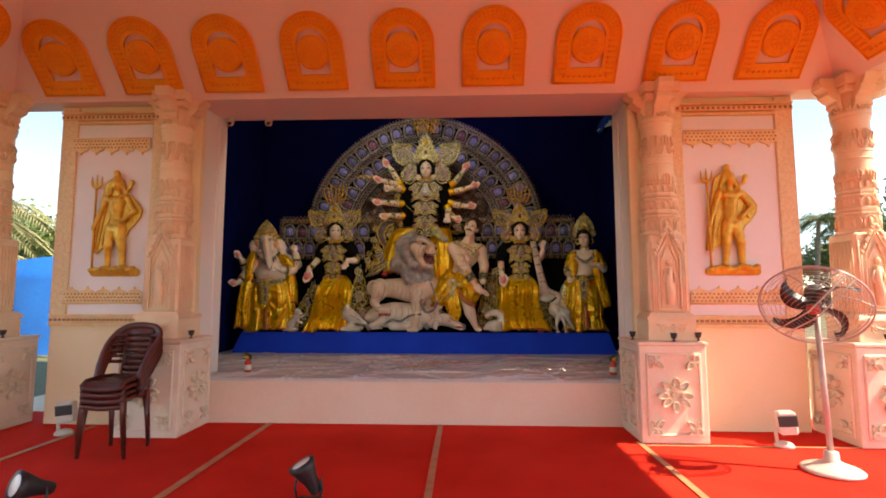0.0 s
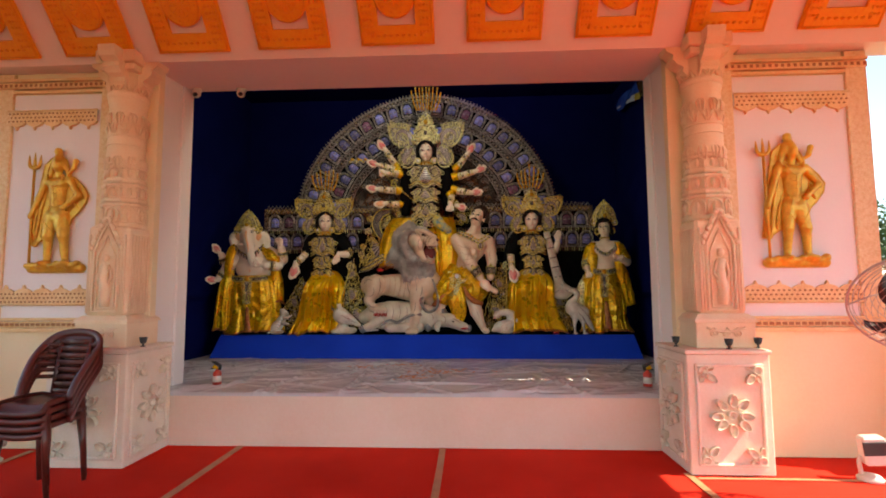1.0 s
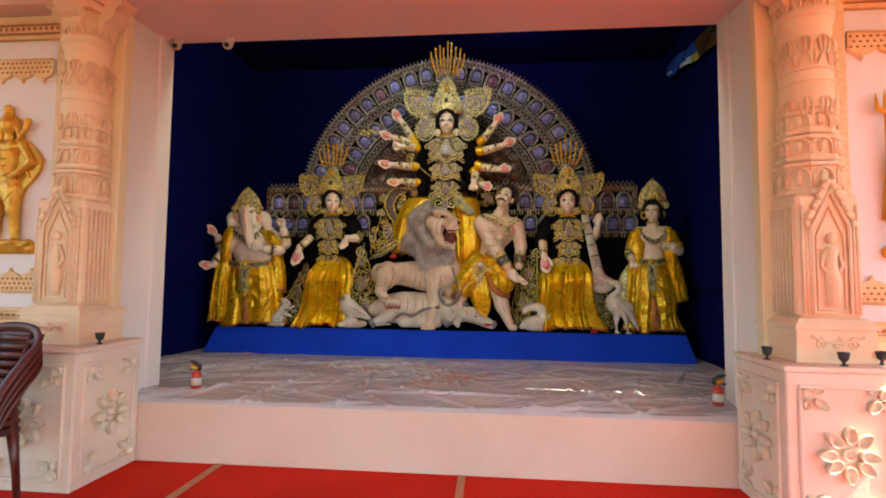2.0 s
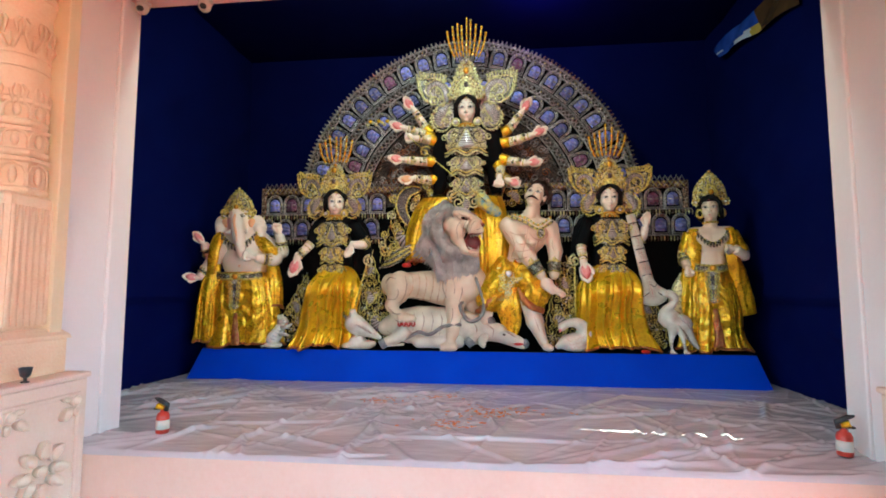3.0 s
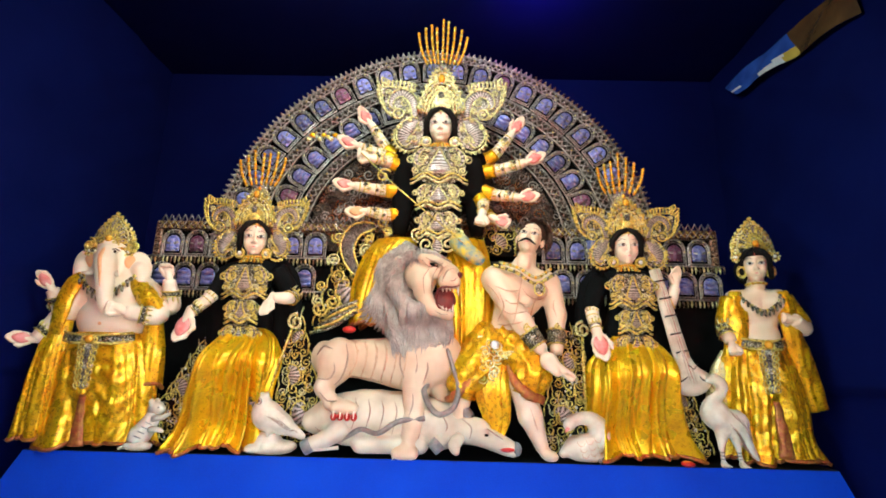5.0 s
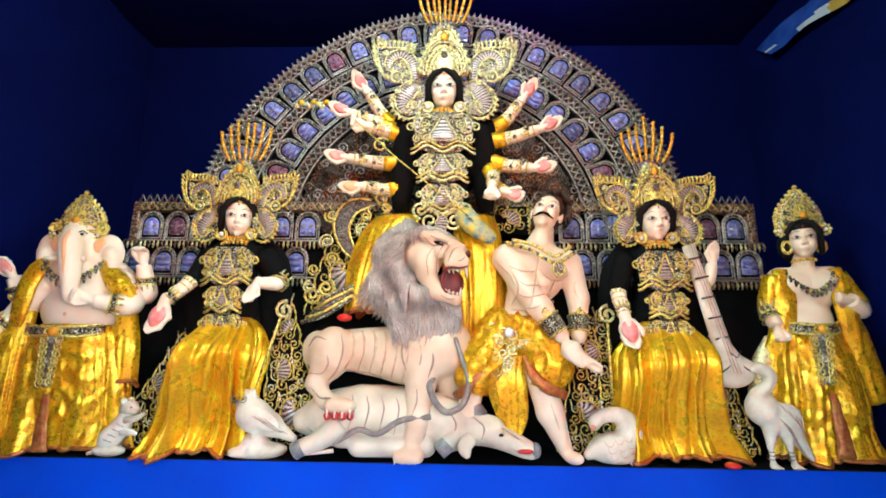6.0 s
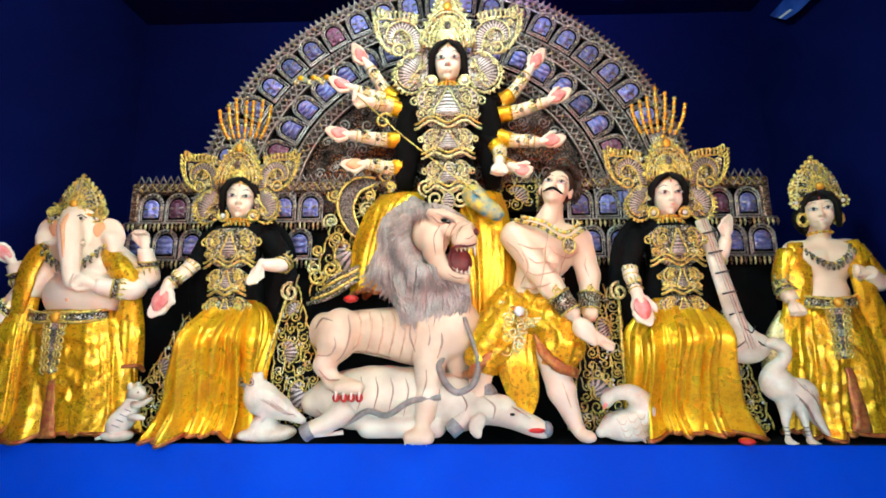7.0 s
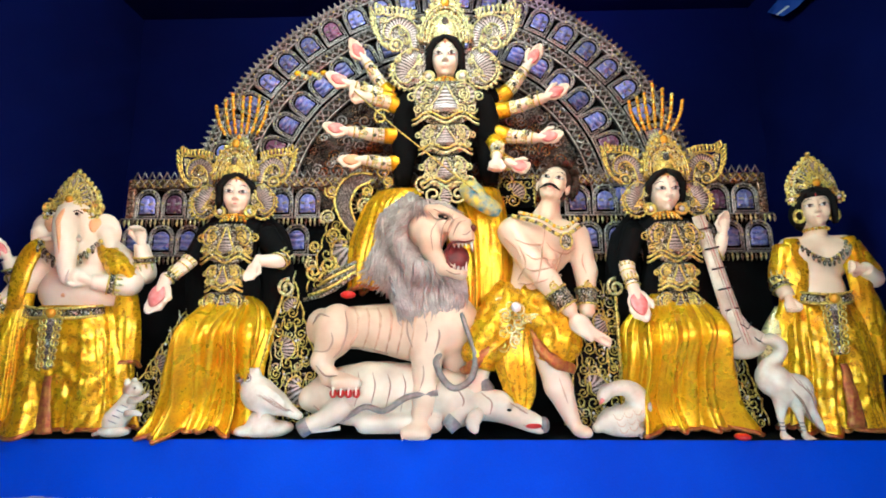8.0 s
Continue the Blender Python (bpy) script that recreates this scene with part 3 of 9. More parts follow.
SKIN_WARM = surface("flesh_painted_clay", (0.86, 0.73, 0.57), (0.8, 0.62, 0.46), 5, 0.38, 0, 0.06, 40, 0.12)
EYE = surface("greyish_painted_eye", (0.8, 0.79, 0.78), (0.7, 0.68, 0.67), 30, 0.35)
PALM = surface("pink_painted_clay", (0.84, 0.4, 0.38), (0.74, 0.18, 0.18), 18, 0.4, 0, 0.05, 40, 0.1)
BLUSH = surface("orange_blush_clay", (0.84, 0.4, 0.16), (0.84, 0.52, 0.3), 9, 0.4, 0, 0.05, 40, 0.1)
BROW = surface("soft_painted_brow", (0.05, 0.04, 0.038), (0.035, 0.028, 0.026), 30, 0.5)
HAIR = surface("black_hair", (0.005, 0.0045, 0.005), (0.01, 0.009, 0.009), 20, 0.65, 0, 0.4, 90, 0.3, gloss=0.15)
BROWN_HAIR = surface("brown_hair", (0.07, 0.035, 0.02), (0.04, 0.02, 0.012), 20, 0.55, 0, 0.4, 90, 0.3)
WIRE = surface("gold_filigree", (0.86, 0.75, 0.23), (0.62, 0.51, 0.11), 40, 0.28, 0.65, 0.45, 190, 0.3)
WIRE_PALE = surface("pale_gold_filigree", (0.87, 0.86, 0.48), (0.63, 0.61, 0.28), 40, 0.28, 0.6, 0.45, 190, 0.3)
SILVER = sequins("silver_sequins", ((0.6, 0.58, 0.55), (0.3, 0.28, 0.26), (0.75, 0.74, 0.72), (0.12, 0.1, 0.08)), 170)
GEM = surface("white_mirror_gem", (0.9, 0.9, 0.92), (0.75, 0.78, 0.82), 30, 0.14, 0.15, 0.1, 60)
DUSK = sequins("dusky_sequins", ((0.1, 0.085, 0.08), (0.17, 0.15, 0.145), (0.045, 0.035, 0.035), (0.3, 0.27, 0.26)), 190)
ORNAMENT_BACK = sequins("dark_ornament_ground", ((0.02, 0.018, 0.012), (0.24, 0.21, 0.1), (0.06, 0.055, 0.04), (0.42, 0.4, 0.3), (0.03, 0.025, 0.02), (0.6, 0.59, 0.56)), 150)
GOLD_TINSEL = sequins("gold_tinsel", ((0.72, 0.54, 0.13), (0.1, 0.07, 0.02), (0.8, 0.7, 0.32), (0.34, 0.22, 0.05), (0.82, 0.78, 0.64), (0.05, 0.04, 0.02)), 110)
AMBER = surface("amber_beads", (0.86, 0.5, 0.05), (0.68, 0.32, 0.02), 30, 0.22, 0.35, 0.05, 60)
LION = surface("pinkish_cream_clay", (0.8, 0.67, 0.51), (0.62, 0.46, 0.32), 5, 0.42, 0, 0.12, 40, 0.15)
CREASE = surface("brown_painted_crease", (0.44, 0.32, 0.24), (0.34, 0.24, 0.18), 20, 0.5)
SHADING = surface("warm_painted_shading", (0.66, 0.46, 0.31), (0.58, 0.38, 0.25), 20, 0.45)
SNAKE = surface("grey_painted_snake", (0.3, 0.27, 0.25), (0.16, 0.14, 0.13), 25, 0.4)
MANE = surface("grey_brown_mane", (0.55, 0.51, 0.48), (0.36, 0.325, 0.305), 14, 0.75, 0, 0.3, 90, 0.3)
PALE = surface("chalk_white_clay", (0.81, 0.77, 0.66), (0.58, 0.52, 0.41), 9, 0.5, 0, 0.25, 50, 0.15)
STRIPE = surface("pink_and_white_striped_foil", (0.56, 0.5, 0.5), (0.42, 0.34, 0.34), 60, 0.35, 0.3)
BULL = surface("greyish_cream_clay", (0.76, 0.7, 0.56), (0.48, 0.42, 0.33), 5, 0.45, 0, 0.15, 40, 0.2)
HORN = surface("grey_horn", (0.16, 0.16, 0.17), (0.28, 0.28, 0.28), 15, 0.35, 0, 0.1, 60)
CRIMSON = surface("crimson_paint", (0.55, 0.02, 0.015), (0.4, 0.01, 0.01), 20, 0.35)
MOUTH = surface("dark_red_mouth", (0.11, 0.012, 0.016), (0.2, 0.03, 0.03), 20, 0.4)
FLORAL = surface("coloured_floral_cloth", (0.75, 0.6, 0.05), (0.03, 0.25, 0.45), 18, 0.4, 0.1, 0.2, 60)


# ---- tools for the figures ----
def smooth_path(points, n):
    """Points of a smooth curve through the given ones."""
    p = [Vector(a) for a in points]
    p = [2 * p[0] - p[1]] + p + [2 * p[-1] - p[-2]]
    out = []
    for i in range(n + 1):
        s = i / n * (len(p) - 3)
        k = min(int(s), len(p) - 4)
        t = s - k
        a, b, c, d = p[k:k + 4]
        out.append(0.5 * (2 * b + (c - a) * t + (2 * a - 5 * b + 4 * c - d) * t * t + (3 * b - a - 3 * c + d) * t ** 3))
    return out


def along(values, s):
    k = min(int(s * (len(values) - 1)), len(values) - 2)
    t = s * (len(values) - 1) - k
    return values[k] * (1 - t) + values[k + 1] * t


def limb(f, points, radii, bands, n=20, k=12):
    """A limb through points; bands of (start, end, material, factor on the radius)."""
    path = smooth_path(points, n)
    for a, b, mat, q in bands:
        i, j = int(a * n), int(math.ceil(b * n))
        f.tube(path[i:j + 1], [along(radii, m / n) * q for m in range(i, j + 1)], mat, k)
    return path


def hand(f, wrist, toward, facing, skin, palm=None, s=1.0, curl=0.0):
    """An open hand with its palm to one side, or a fist where curl is near 1."""
    w, d, n = Vector(wrist), Vector(toward).normalized(), Vector(facing)
    n = (n - d * n.dot(d)).normalized()
    u = d.cross(n)
    m = Matrix(((u.x, n.x, d.x, w.x), (u.y, n.y, d.y, w.y), (u.z, n.z, d.z, w.z), (0, 0, 0, 1))) @ Matrix.Scale(s, 4)
    bodies = [("c", (0, 0, -0.02), (0, 0, 0.045), 0.026, 0.026), ("e", (0, 0, 0.06), (0.042, 0.018, 0.046))]
    for i in range(4):
        o = (i - 1.5) * 0.0215
        L = (0.066 - 0.008 * abs(i - 1.4)) * (1 - 0.6 * curl)
        a, b = Vector((o, 0, 0.09)), Vector((o * 0.86, 0.01 + 0.03 * curl, 0.09 + L * 0.55))
        c = Vector((o * 0.45, 0.034 + 0.022 * curl, 0.09 + L * (1 - 0.9 * curl)))
        bodies += [("c", a, b, 0.0115, 0.0105), ("c", b, c, 0.0105, 0.006)]
    bodies += [("c", (-0.025, 0.004, 0.03), (-0.05, 0.012, 0.07), 0.016, 0.013), ("c", (-0.05, 0.012, 0.07), (-0.048, 0.024, 0.095), 0.013, 0.008)]
    blend(f, bodies, skin, 0.005, 0.007, m)
    if palm and curl < 0.6:
        f.rings([[m @ Vector((r * (0.95 - 0.3 * max(0, math.sin(a))) * math.cos(a), 0.0195 + e + 0.006 * max(0, math.sin(a)), 0.072 + r * 1.4 * math.sin(a))) for a in (2 * math.pi * j / 14 for j in range(14))] for r, e in ((0.038, -0.006), (0.036, 0.003), (0.02, 0.005), (0.004, 0.005))], palm)


def head(f, c, s, turn, skin, hair, chin=0.0, moustache=False, locks=True, roll=0.0):
    """A plain calm head with marked eyes, nose and lips; turn: degrees to its left."""
    q = Matrix.Translation(c) @ Matrix.Rotation(radians(roll), 4, "Y") @ Matrix.Rotation(radians(turn), 4, "Z") @ Matrix.Rotation(radians(chin), 4, "X") @ Matrix.Scale(s, 4)
    e = q.to_3x3().normalized().to_euler()
    tilt = [math.degrees(a) for a in e]

    def at(x, y, z):
        return q @ Vector((x, y, z))

    bodies = [("e", (0, 0.012, 0.022), (0.08, 0.092, 0.1)), ("e", (0, -0.022, -0.036), (0.062, 0.062, 0.068)), ("e", (0, -0.058, -0.09), (0.022, 0.022, 0.018)),
              ("c", (0, 0.014, -0.06), (0, 0.03, -0.17), 0.044, 0.05)]
    for k in (-1, 1):
        bodies += [("e", (0.036 * k, -0.05, -0.026), (0.028, 0.032, 0.036)), ("e", (0.083 * k, 0.012, 0.0), (0.012, 0.022, 0.032)),
                   ("e", (0.034 * k, -0.066, 0.008), (0.024, 0.02, 0.014))]
    bodies += [("c", (0, -0.08, 0.03), (0, -0.102, -0.026), 0.005, 0.009), ("e", (0.009, -0.09, -0.031), (0.007, 0.009, 0.006)), ("e", (-0.009, -0.09, -0.031), (0.007, 0.009, 0.006)),
               ("e", (0, -0.08, -0.055), (0.02, 0.012, 0.007)), ("e", (0, -0.077, -0.066), (0.016, 0.012, 0.007))]
    blend(f, bodies, skin, 0.0055, 0.014, q)
    for k in (-1, 1):
        f.ball(at(0.035 * k, -0.0815, 0.007), (0.0235 * s, 0.009 * s, 0.0085 * s), EYE, 12, 6, tilt)
        f.ball(at(0.035 * k, -0.0888, 0.0075), (0.0086 * s, 0.0032 * s, 0.0074 * s), BROW, 8, 6, tilt)
        f.tube([at(0.012 * k, -0.087, 0.0065), at(0.034 * k, -0.0915, 0.0165), at(0.063 * k, -0.076, 0.0085)], [0.0012 * s, 0.0028 * s, 0.0014 * s], HAIR, 5)
        f.tube([at(0.014 * k, -0.086, 0.004), at(0.034 * k, -0.0895, -0.0025), at(0.057 * k, -0.078, 0.0045)], 0.001 * s, BROW, 5)
        f.tube([at(0.018 * k, -0.088, 0.038), at(0.038 * k, -0.086, 0.045), at(0.066 * k, -0.068, 0.033)], [0.001 * s, 0.002 * s, 0.0008 * s], BROW, 5)
    f.ball(at(0, -0.0885, -0.0585), (0.0125 * s, 0.005 * s, 0.005 * s), PALM, 10, 6, tilt)
    if moustache:
        f.tube([at(-0.054, -0.068, -0.058), at(-0.02, -0.094, -0.048), at(0, -0.1, -0.045), at(0.02, -0.094, -0.048), at(0.054, -0.068, -0.058)], [0.003 * s, 0.008 * s, 0.007 * s, 0.008 * s, 0.003 * s], HAIR, 6)
    else:
        f.ball(at(0, -0.084, 0.068), (0.004 * s, 0.003 * s, 0.008 * s), CRIMSON, 6, 5, tilt)
    f.ball(at(0, 0.03, 0.034), (0.095 * s, 0.09 * s, 0.118 * s), hair, 22, 14, tilt, lambda d: 1 + 0.03 * math.sin(d.x * 40))
    for k in (-1, 1) if locks else ():
        f.tube([at(0, -0.066, 0.108), at(0.052 * k, -0.064, 0.085), at(0.086 * k, -0.044, 0.04), at(0.09 * k, -0.018, -0.03), at(0.092 * k, 0.012, -0.09)], [0.013 * s, 0.02 * s, 0.019 * s, 0.019 * s, 0.016 * s], hair, 8)
    return at


def drape(f, rows, mat, folds=13, depth=0.09, seed=0, n=300, m=40, hem=SILK_RED, swag=0.0, knees=()):
    """Cloth hanging in sharp straight folds round rows of (x, y, z, half width, half depth); swag: sagging pleats across its front;
    knees: (x, z, radius, push) of bodies under the cloth."""
    rng = random.Random(seed)
    ph = [rng.uniform(0, 6.28) for _ in range(6)]
    high = [rng.choice((0.2, 0.5, 0.9, 1.4)) * rng.uniform(0.8, 1.2) for _ in range(97)]
    mids, sizes = smooth_path([r[:3] for r in rows], m), smooth_path([(r[3], r[4], 0) for r in rows], m)
    rings = []
    for i in range(m + 1):
        s = i / m
        (x, y, z), (rx, ry, _) = mids[i], sizes[i]
        ring = []
        for j in range(n):
            a = 2 * math.pi * j / n
            c, d = math.cos(a), math.sin(a)
            q = a + 0.5 * noise.noise((c * 1.6 + ph[0], d * 1.6, s * 0.7)) + 0.14 * noise.noise((c * 3.4, d * 3.4 + ph[1], s * 1.6))
            p = folds * 0.8 * q + ph[2]
            tall = high[int(math.floor(p / math.pi)) % 97]
            w = tall * abs(math.sin(p)) ** 0.8
            p2 = folds * 1.7 * q + ph[3] + 0.9 * noise.noise((c * 2, d * 2, s * 3))
            w2 = high[(int(math.floor(p2 / math.pi)) + 31) % 97] * abs(math.sin(p2))
            tight = (0.16 + 1.1 * s) * (0.6 + 0.4 * s if swag else 1)
            g = 1 + depth * tight * (1.9 * w - 0.85 + 0.45 * (w2 - 0.5)) + 0.02 * noise.noise((c * 5, d * 5, s * 7 + ph[4]))
            if swag and d < 0:
                lift = noise.noise((c * 2.2, s * 2.6, ph[5]))
                e = math.sin(math.pi * (6.5 * s ** 1.2 + 4.2 * (abs(c) - 0.42) ** 2 + 0.9 * abs(c) + 0.7 * lift))
                g -= 0.8 * swag * s * math.cos(2 * math.pi * c) * abs(d)
                g += swag * d * d * math.sin(math.pi * min(1, s * 1.05)) * (0.6 - 1.2 * abs(e)) * (0.6 + lift)
                e2 = math.sin(math.pi * (15 * s ** 1.1 + 5.5 * (abs(c) - 0.42) ** 2 + 1.4 * abs(c) + 1.3 * lift))
                g += 0.3 * swag * abs(d) * math.sin(math.pi * min(1, s * 1.05)) * (0.6 - abs(e2))
            t = (g - 1) * (0.45 * rx + 0.55 * ry)
            px, py = x + (rx + t) * c, y + (ry + t) * d
            if d < 0:
                for kx, kz, kr, push in knees:
                    py -= push * math.exp(-((px - kx) ** 2 + (z - kz) ** 2) / (kr * kr)) * -d
            ring.append((px, py, z + (0.03 * (1 - w) if i == m else 0)))
        rings.append(ring)
    f.rings(rings, mat)
    if hem:
        last = rings[-1]
        f.tube(last + [last[0]], 0.014, hem, 5, cap=False)


def beads(f, path, r, mat, other=None):
    for k, p in enumerate(path):
        f.ball(p, r, other if other and k % 3 == 2 else mat, 6, 4)


def comma(f, points, widths, edge, stripe=None, thick=0.004, n=24):
    """A flat curled drop across which foil stripes run, with a wire edge."""
    path = smooth_path(points, n)
    r = [along(widths, i / n) for i in range(n + 1)]
    for i in range(n):
        f.tube([path[i], path[i + 1]], [r[i], r[i + 1]], (stripe or STRIPE) if i % 2 else DUSK, 8, 0.35, (0, 1, 0), False)
    for e in (-1, 1):
        line = []
        for i, p in enumerate(path):
            d = (path[min(i + 1, n)] - path[max(i - 1, 0)]).normalized()
            line.append(p + Vector((d.z, 0, -d.x)) * r[i] * e + Vector((0, -0.012, 0)))
        f.tube(line, thick, edge, 5)


def paisley(f, c, s, mat, edge, turn=0.0, hand_=1, thick=0.012):
    """A striped drop with a curled tip, in the upright plane facing the viewer."""
    c, b = Vector(c), radians(turn)
    pts = [(0.25 * hand_, -0.95), (0.05 * hand_, -0.5), (0, 0), (0.1 * hand_, 0.55), (0.5 * hand_, 0.85), (0.8 * hand_, 0.55)]
    pts = [c + Vector((s * (x * math.cos(b) - z * math.sin(b)), -thick, s * (x * math.sin(b) + z * math.cos(b)))) for x, z in pts]
    comma(f, pts, [0.12 * s, 0.52 * s, 0.72 * s, 0.55 * s, 0.3 * s, 0.06 * s], edge, mat if mat is GEM else None, 0.06 * s + 0.001, 18)


def wing(f, c, s, h, edge=WIRE):
    """A pierced side wing of a crown beside a face at c: a striped drop below, a curled band above, a frill of leaves outside."""
    c = Vector(c)

    def at(x, z, y=0.0):
        return c + Vector((h * x * s, y * s, z * s))

    f.plate([(h * x * s, z * s) for x, z in ((0.13, -0.05), (0.17, -0.16), (0.25, -0.19), (0.32, -0.14), (0.335, -0.05), (0.285, 0.02), (0.29, 0.06), (0.37, 0.09), (0.43, 0.18), (0.46, 0.32), (0.37, 0.3), (0.25, 0.3), (0.18, 0.2), (0.14, 0.06))], 0.01,
            SILVER if edge is WIRE_PALE else ORNAMENT_BACK, Matrix.Translation(c + Vector((0, 0.014, 0))) @ Matrix.Rotation(radians(90), 4, "X"))
    comma(f, [at(0.17, 0.045), at(0.21, 0.03), at(0.255, -0.02), at(0.285, -0.09), at(0.265, -0.15), at(0.22, -0.13)], [0.015 * s, 0.05 * s, 0.066 * s, 0.05 * s, 0.026 * s, 0.005 * s], edge, None, 0.007 * s, 40)
    comma(f, [at(0.2, 0.08), at(0.205, 0.16), at(0.23, 0.23), at(0.3, 0.28), at(0.37, 0.25), at(0.39, 0.18), at(0.35, 0.14)], [0.022 * s, 0.034 * s, 0.036 * s, 0.034 * s, 0.03 * s, 0.02 * s, 0.004 * s], edge, None, 0.007 * s, 50)
    f.ring(at(0.325, 0.095, -0.02), 0.04 * s, 0.009 * s, edge, 18, 6)
    for x, z, r, a in ((0.29, 0.19, 0.036, 40), (0.325, 0.095, 0.018, 0), (0.2, -0.11, 0.03, 200), (0.17, -0.03, 0.024, 90), (0.31, -0.01, 0.02, 10), (0.24, 0.05, 0.02, 120), (0.26, 0.12, 0.026, 60), (0.16, 0.12, 0.022, 0), (0.23, 0.3, 0.024, 150), (0.41, 0.28, 0.026, 300)):
        f.scroll(at(x, z, -0.02), r * s, WIRE_PALE if r < 0.03 else edge, 0.0055 * s, 1.5, a if h > 0 else 180 - a, h, n=16)
        f.ball(at(x + 0.02, z - 0.028, -0.018), 0.009 * s, SILVER if r < 0.03 else GEM, 6, 4)
    # wavy frills: outside and along the top
    for line, k, lift in (([(0.34, 0.06), (0.4, 0.1), (0.445, 0.18), (0.465, 0.26), (0.47, 0.34)], 9, (0.03, 0.02)), ([(0.46, 0.36), (0.4, 0.33), (0.33, 0.33), (0.26, 0.32), (0.2, 0.3)], 9, (0.012, 0.034)),
                          ([(0.13, -0.1), (0.18, -0.19), (0.26, -0.21), (0.335, -0.15), (0.35, -0.05), (0.29, 0.03)], 13, (0.01, -0.012))):
        path = smooth_path([at(x, z, -0.008) for x, z in line], k * 2)
        f.tube(path, 0.008 * s, edge, 6)
        for p in path[::2]:
            d = Vector((h * lift[0] * s, -0.004, lift[1] * s)) * 1.35
            o = Vector((-h * lift[1] * 0.55 * s, 0, lift[0] * 0.5 * s))
            f.tube(smooth_path([p - o * 0.6, p + d * 0.6 + Vector((0, -0.008, 0)), p + d * 1.1 + o * 0.6, p + d * 0.75 + o * 1.3], 6), [0.004 * s, 0.008 * s, 0.01 * s, 0.01 * s, 0.008 * s, 0.006 * s, 0.003 * s], edge, 6)
    f.scroll(at(0.44, 0.345, -0.015), 0.034 * s, edge, 0.009 * s, 1.4, 0, -h)


def tiara(f, c, s, tiers=1, edge=WIRE, w=0.135, h=0.2):
    """A pierced crown front: nested arches, curls, a gem; smaller tiers above."""
    c = Vector(c)
    for k in range(tiers):
        q = s * (1 if k == 0 else 0.62)
        o = c + Vector((0, 0.012 * k, 0.17 * s * k))
        out = [(w * q * math.sin(a), h * q * math.cos(a)) for a in (radians(-95 + 190 * i / 16) for i in range(17))]
        f.plate(out, 0.02, GOLD_TINSEL, Matrix.Translation(o + Vector((0, 0.0, 0))) @ Matrix.Rotation(radians(90), 4, "X"))
        for g in (1.0, 0.9, 0.74, 0.58, 0.44):
            f.tube([o + Vector((w * q * g * math.sin(a), -0.028 - 0.006 * (1 - g), h * q * g * math.cos(a))) for a in (radians(-95 + 190 * i / 18) for i in range(19))], 0.006 * q, edge, 6)
        for i in range(13):
            a = radians(-84 + 168 * i / 12)
            f.ball(o + Vector((w * q * 0.9 * math.sin(a), -0.03, h * q * 0.9 * math.cos(a))), 0.009 * q, WIRE_PALE if i % 2 else SILVER, 6, 4)
            f.ball(o + Vector((w * q * 1.1 * math.sin(a), -0.015, h * q * 1.1 * math.cos(a))), (0.014 * q, 0.01, 0.017 * q), edge, 6, 4)
        for hnd in (-1, 1):
            f.scroll(o + Vector((0.05 * hnd * q, -0.032, 0.055 * q)), 0.034 * q, edge, 0.005 * q, 1.7, 90, hnd)
            for a in (18, 42, 66):
                f.scroll(o + Vector((w * q * 0.66 * hnd * math.sin(radians(a)), -0.034, h * q * 0.66 * math.cos(radians(a)))), 0.02 * q, WIRE_PALE, 0.004 * q, 1.4, a, hnd, n=14)
        f.ball(o + Vector((0, -0.036, 0.1 * q)), (0.02 * q, 0.014 * q, 0.028 * q), DUSK if k == 0 else GEM, 8, 6)
        f.ball(o + Vector((0, -0.03, h * q * 1.05)), (0.024 * q, 0.016 * q, 0.03 * q), AMBER if k == 0 else SILVER, 8, 6)


def plume(f, c, width, height, count=7, seed=0):
    """A fan of beaded rods."""
    rng = random.Random(seed)
    for i in range(count):
        t = (i - (count - 1) / 2) / ((count - 1) / 2)
        L = height * (1 - 0.25 * abs(t) ** 1.5) * rng.uniform(0.88, 1.05)
        a, b = Vector(c) + Vector((t * width * 0.25, 0, 0)), Vector(c) + Vector((t * width * 0.52 + rng.uniform(-0.01, 0.01), -0.02, L))
        path = [a.lerp(b, j / 18) + Vector((0.02 * t * math.sin(j / 18 * 3.1), 0, 0)) for j in range(19)]
        f.tube(path, 0.006, ORNAMENT_BACK, 5)
        for j, p in enumerate(path[3:]):
            f.ball(p, 0.015 if j % 2 else 0.0115, AMBER if (j + i) % 4 else WIRE, 6, 4)
    f.ball(Vector(c) + Vector((0, 0, 0.0)), (width * 0.18, 0.03, 0.04), SILVER, 10, 6)


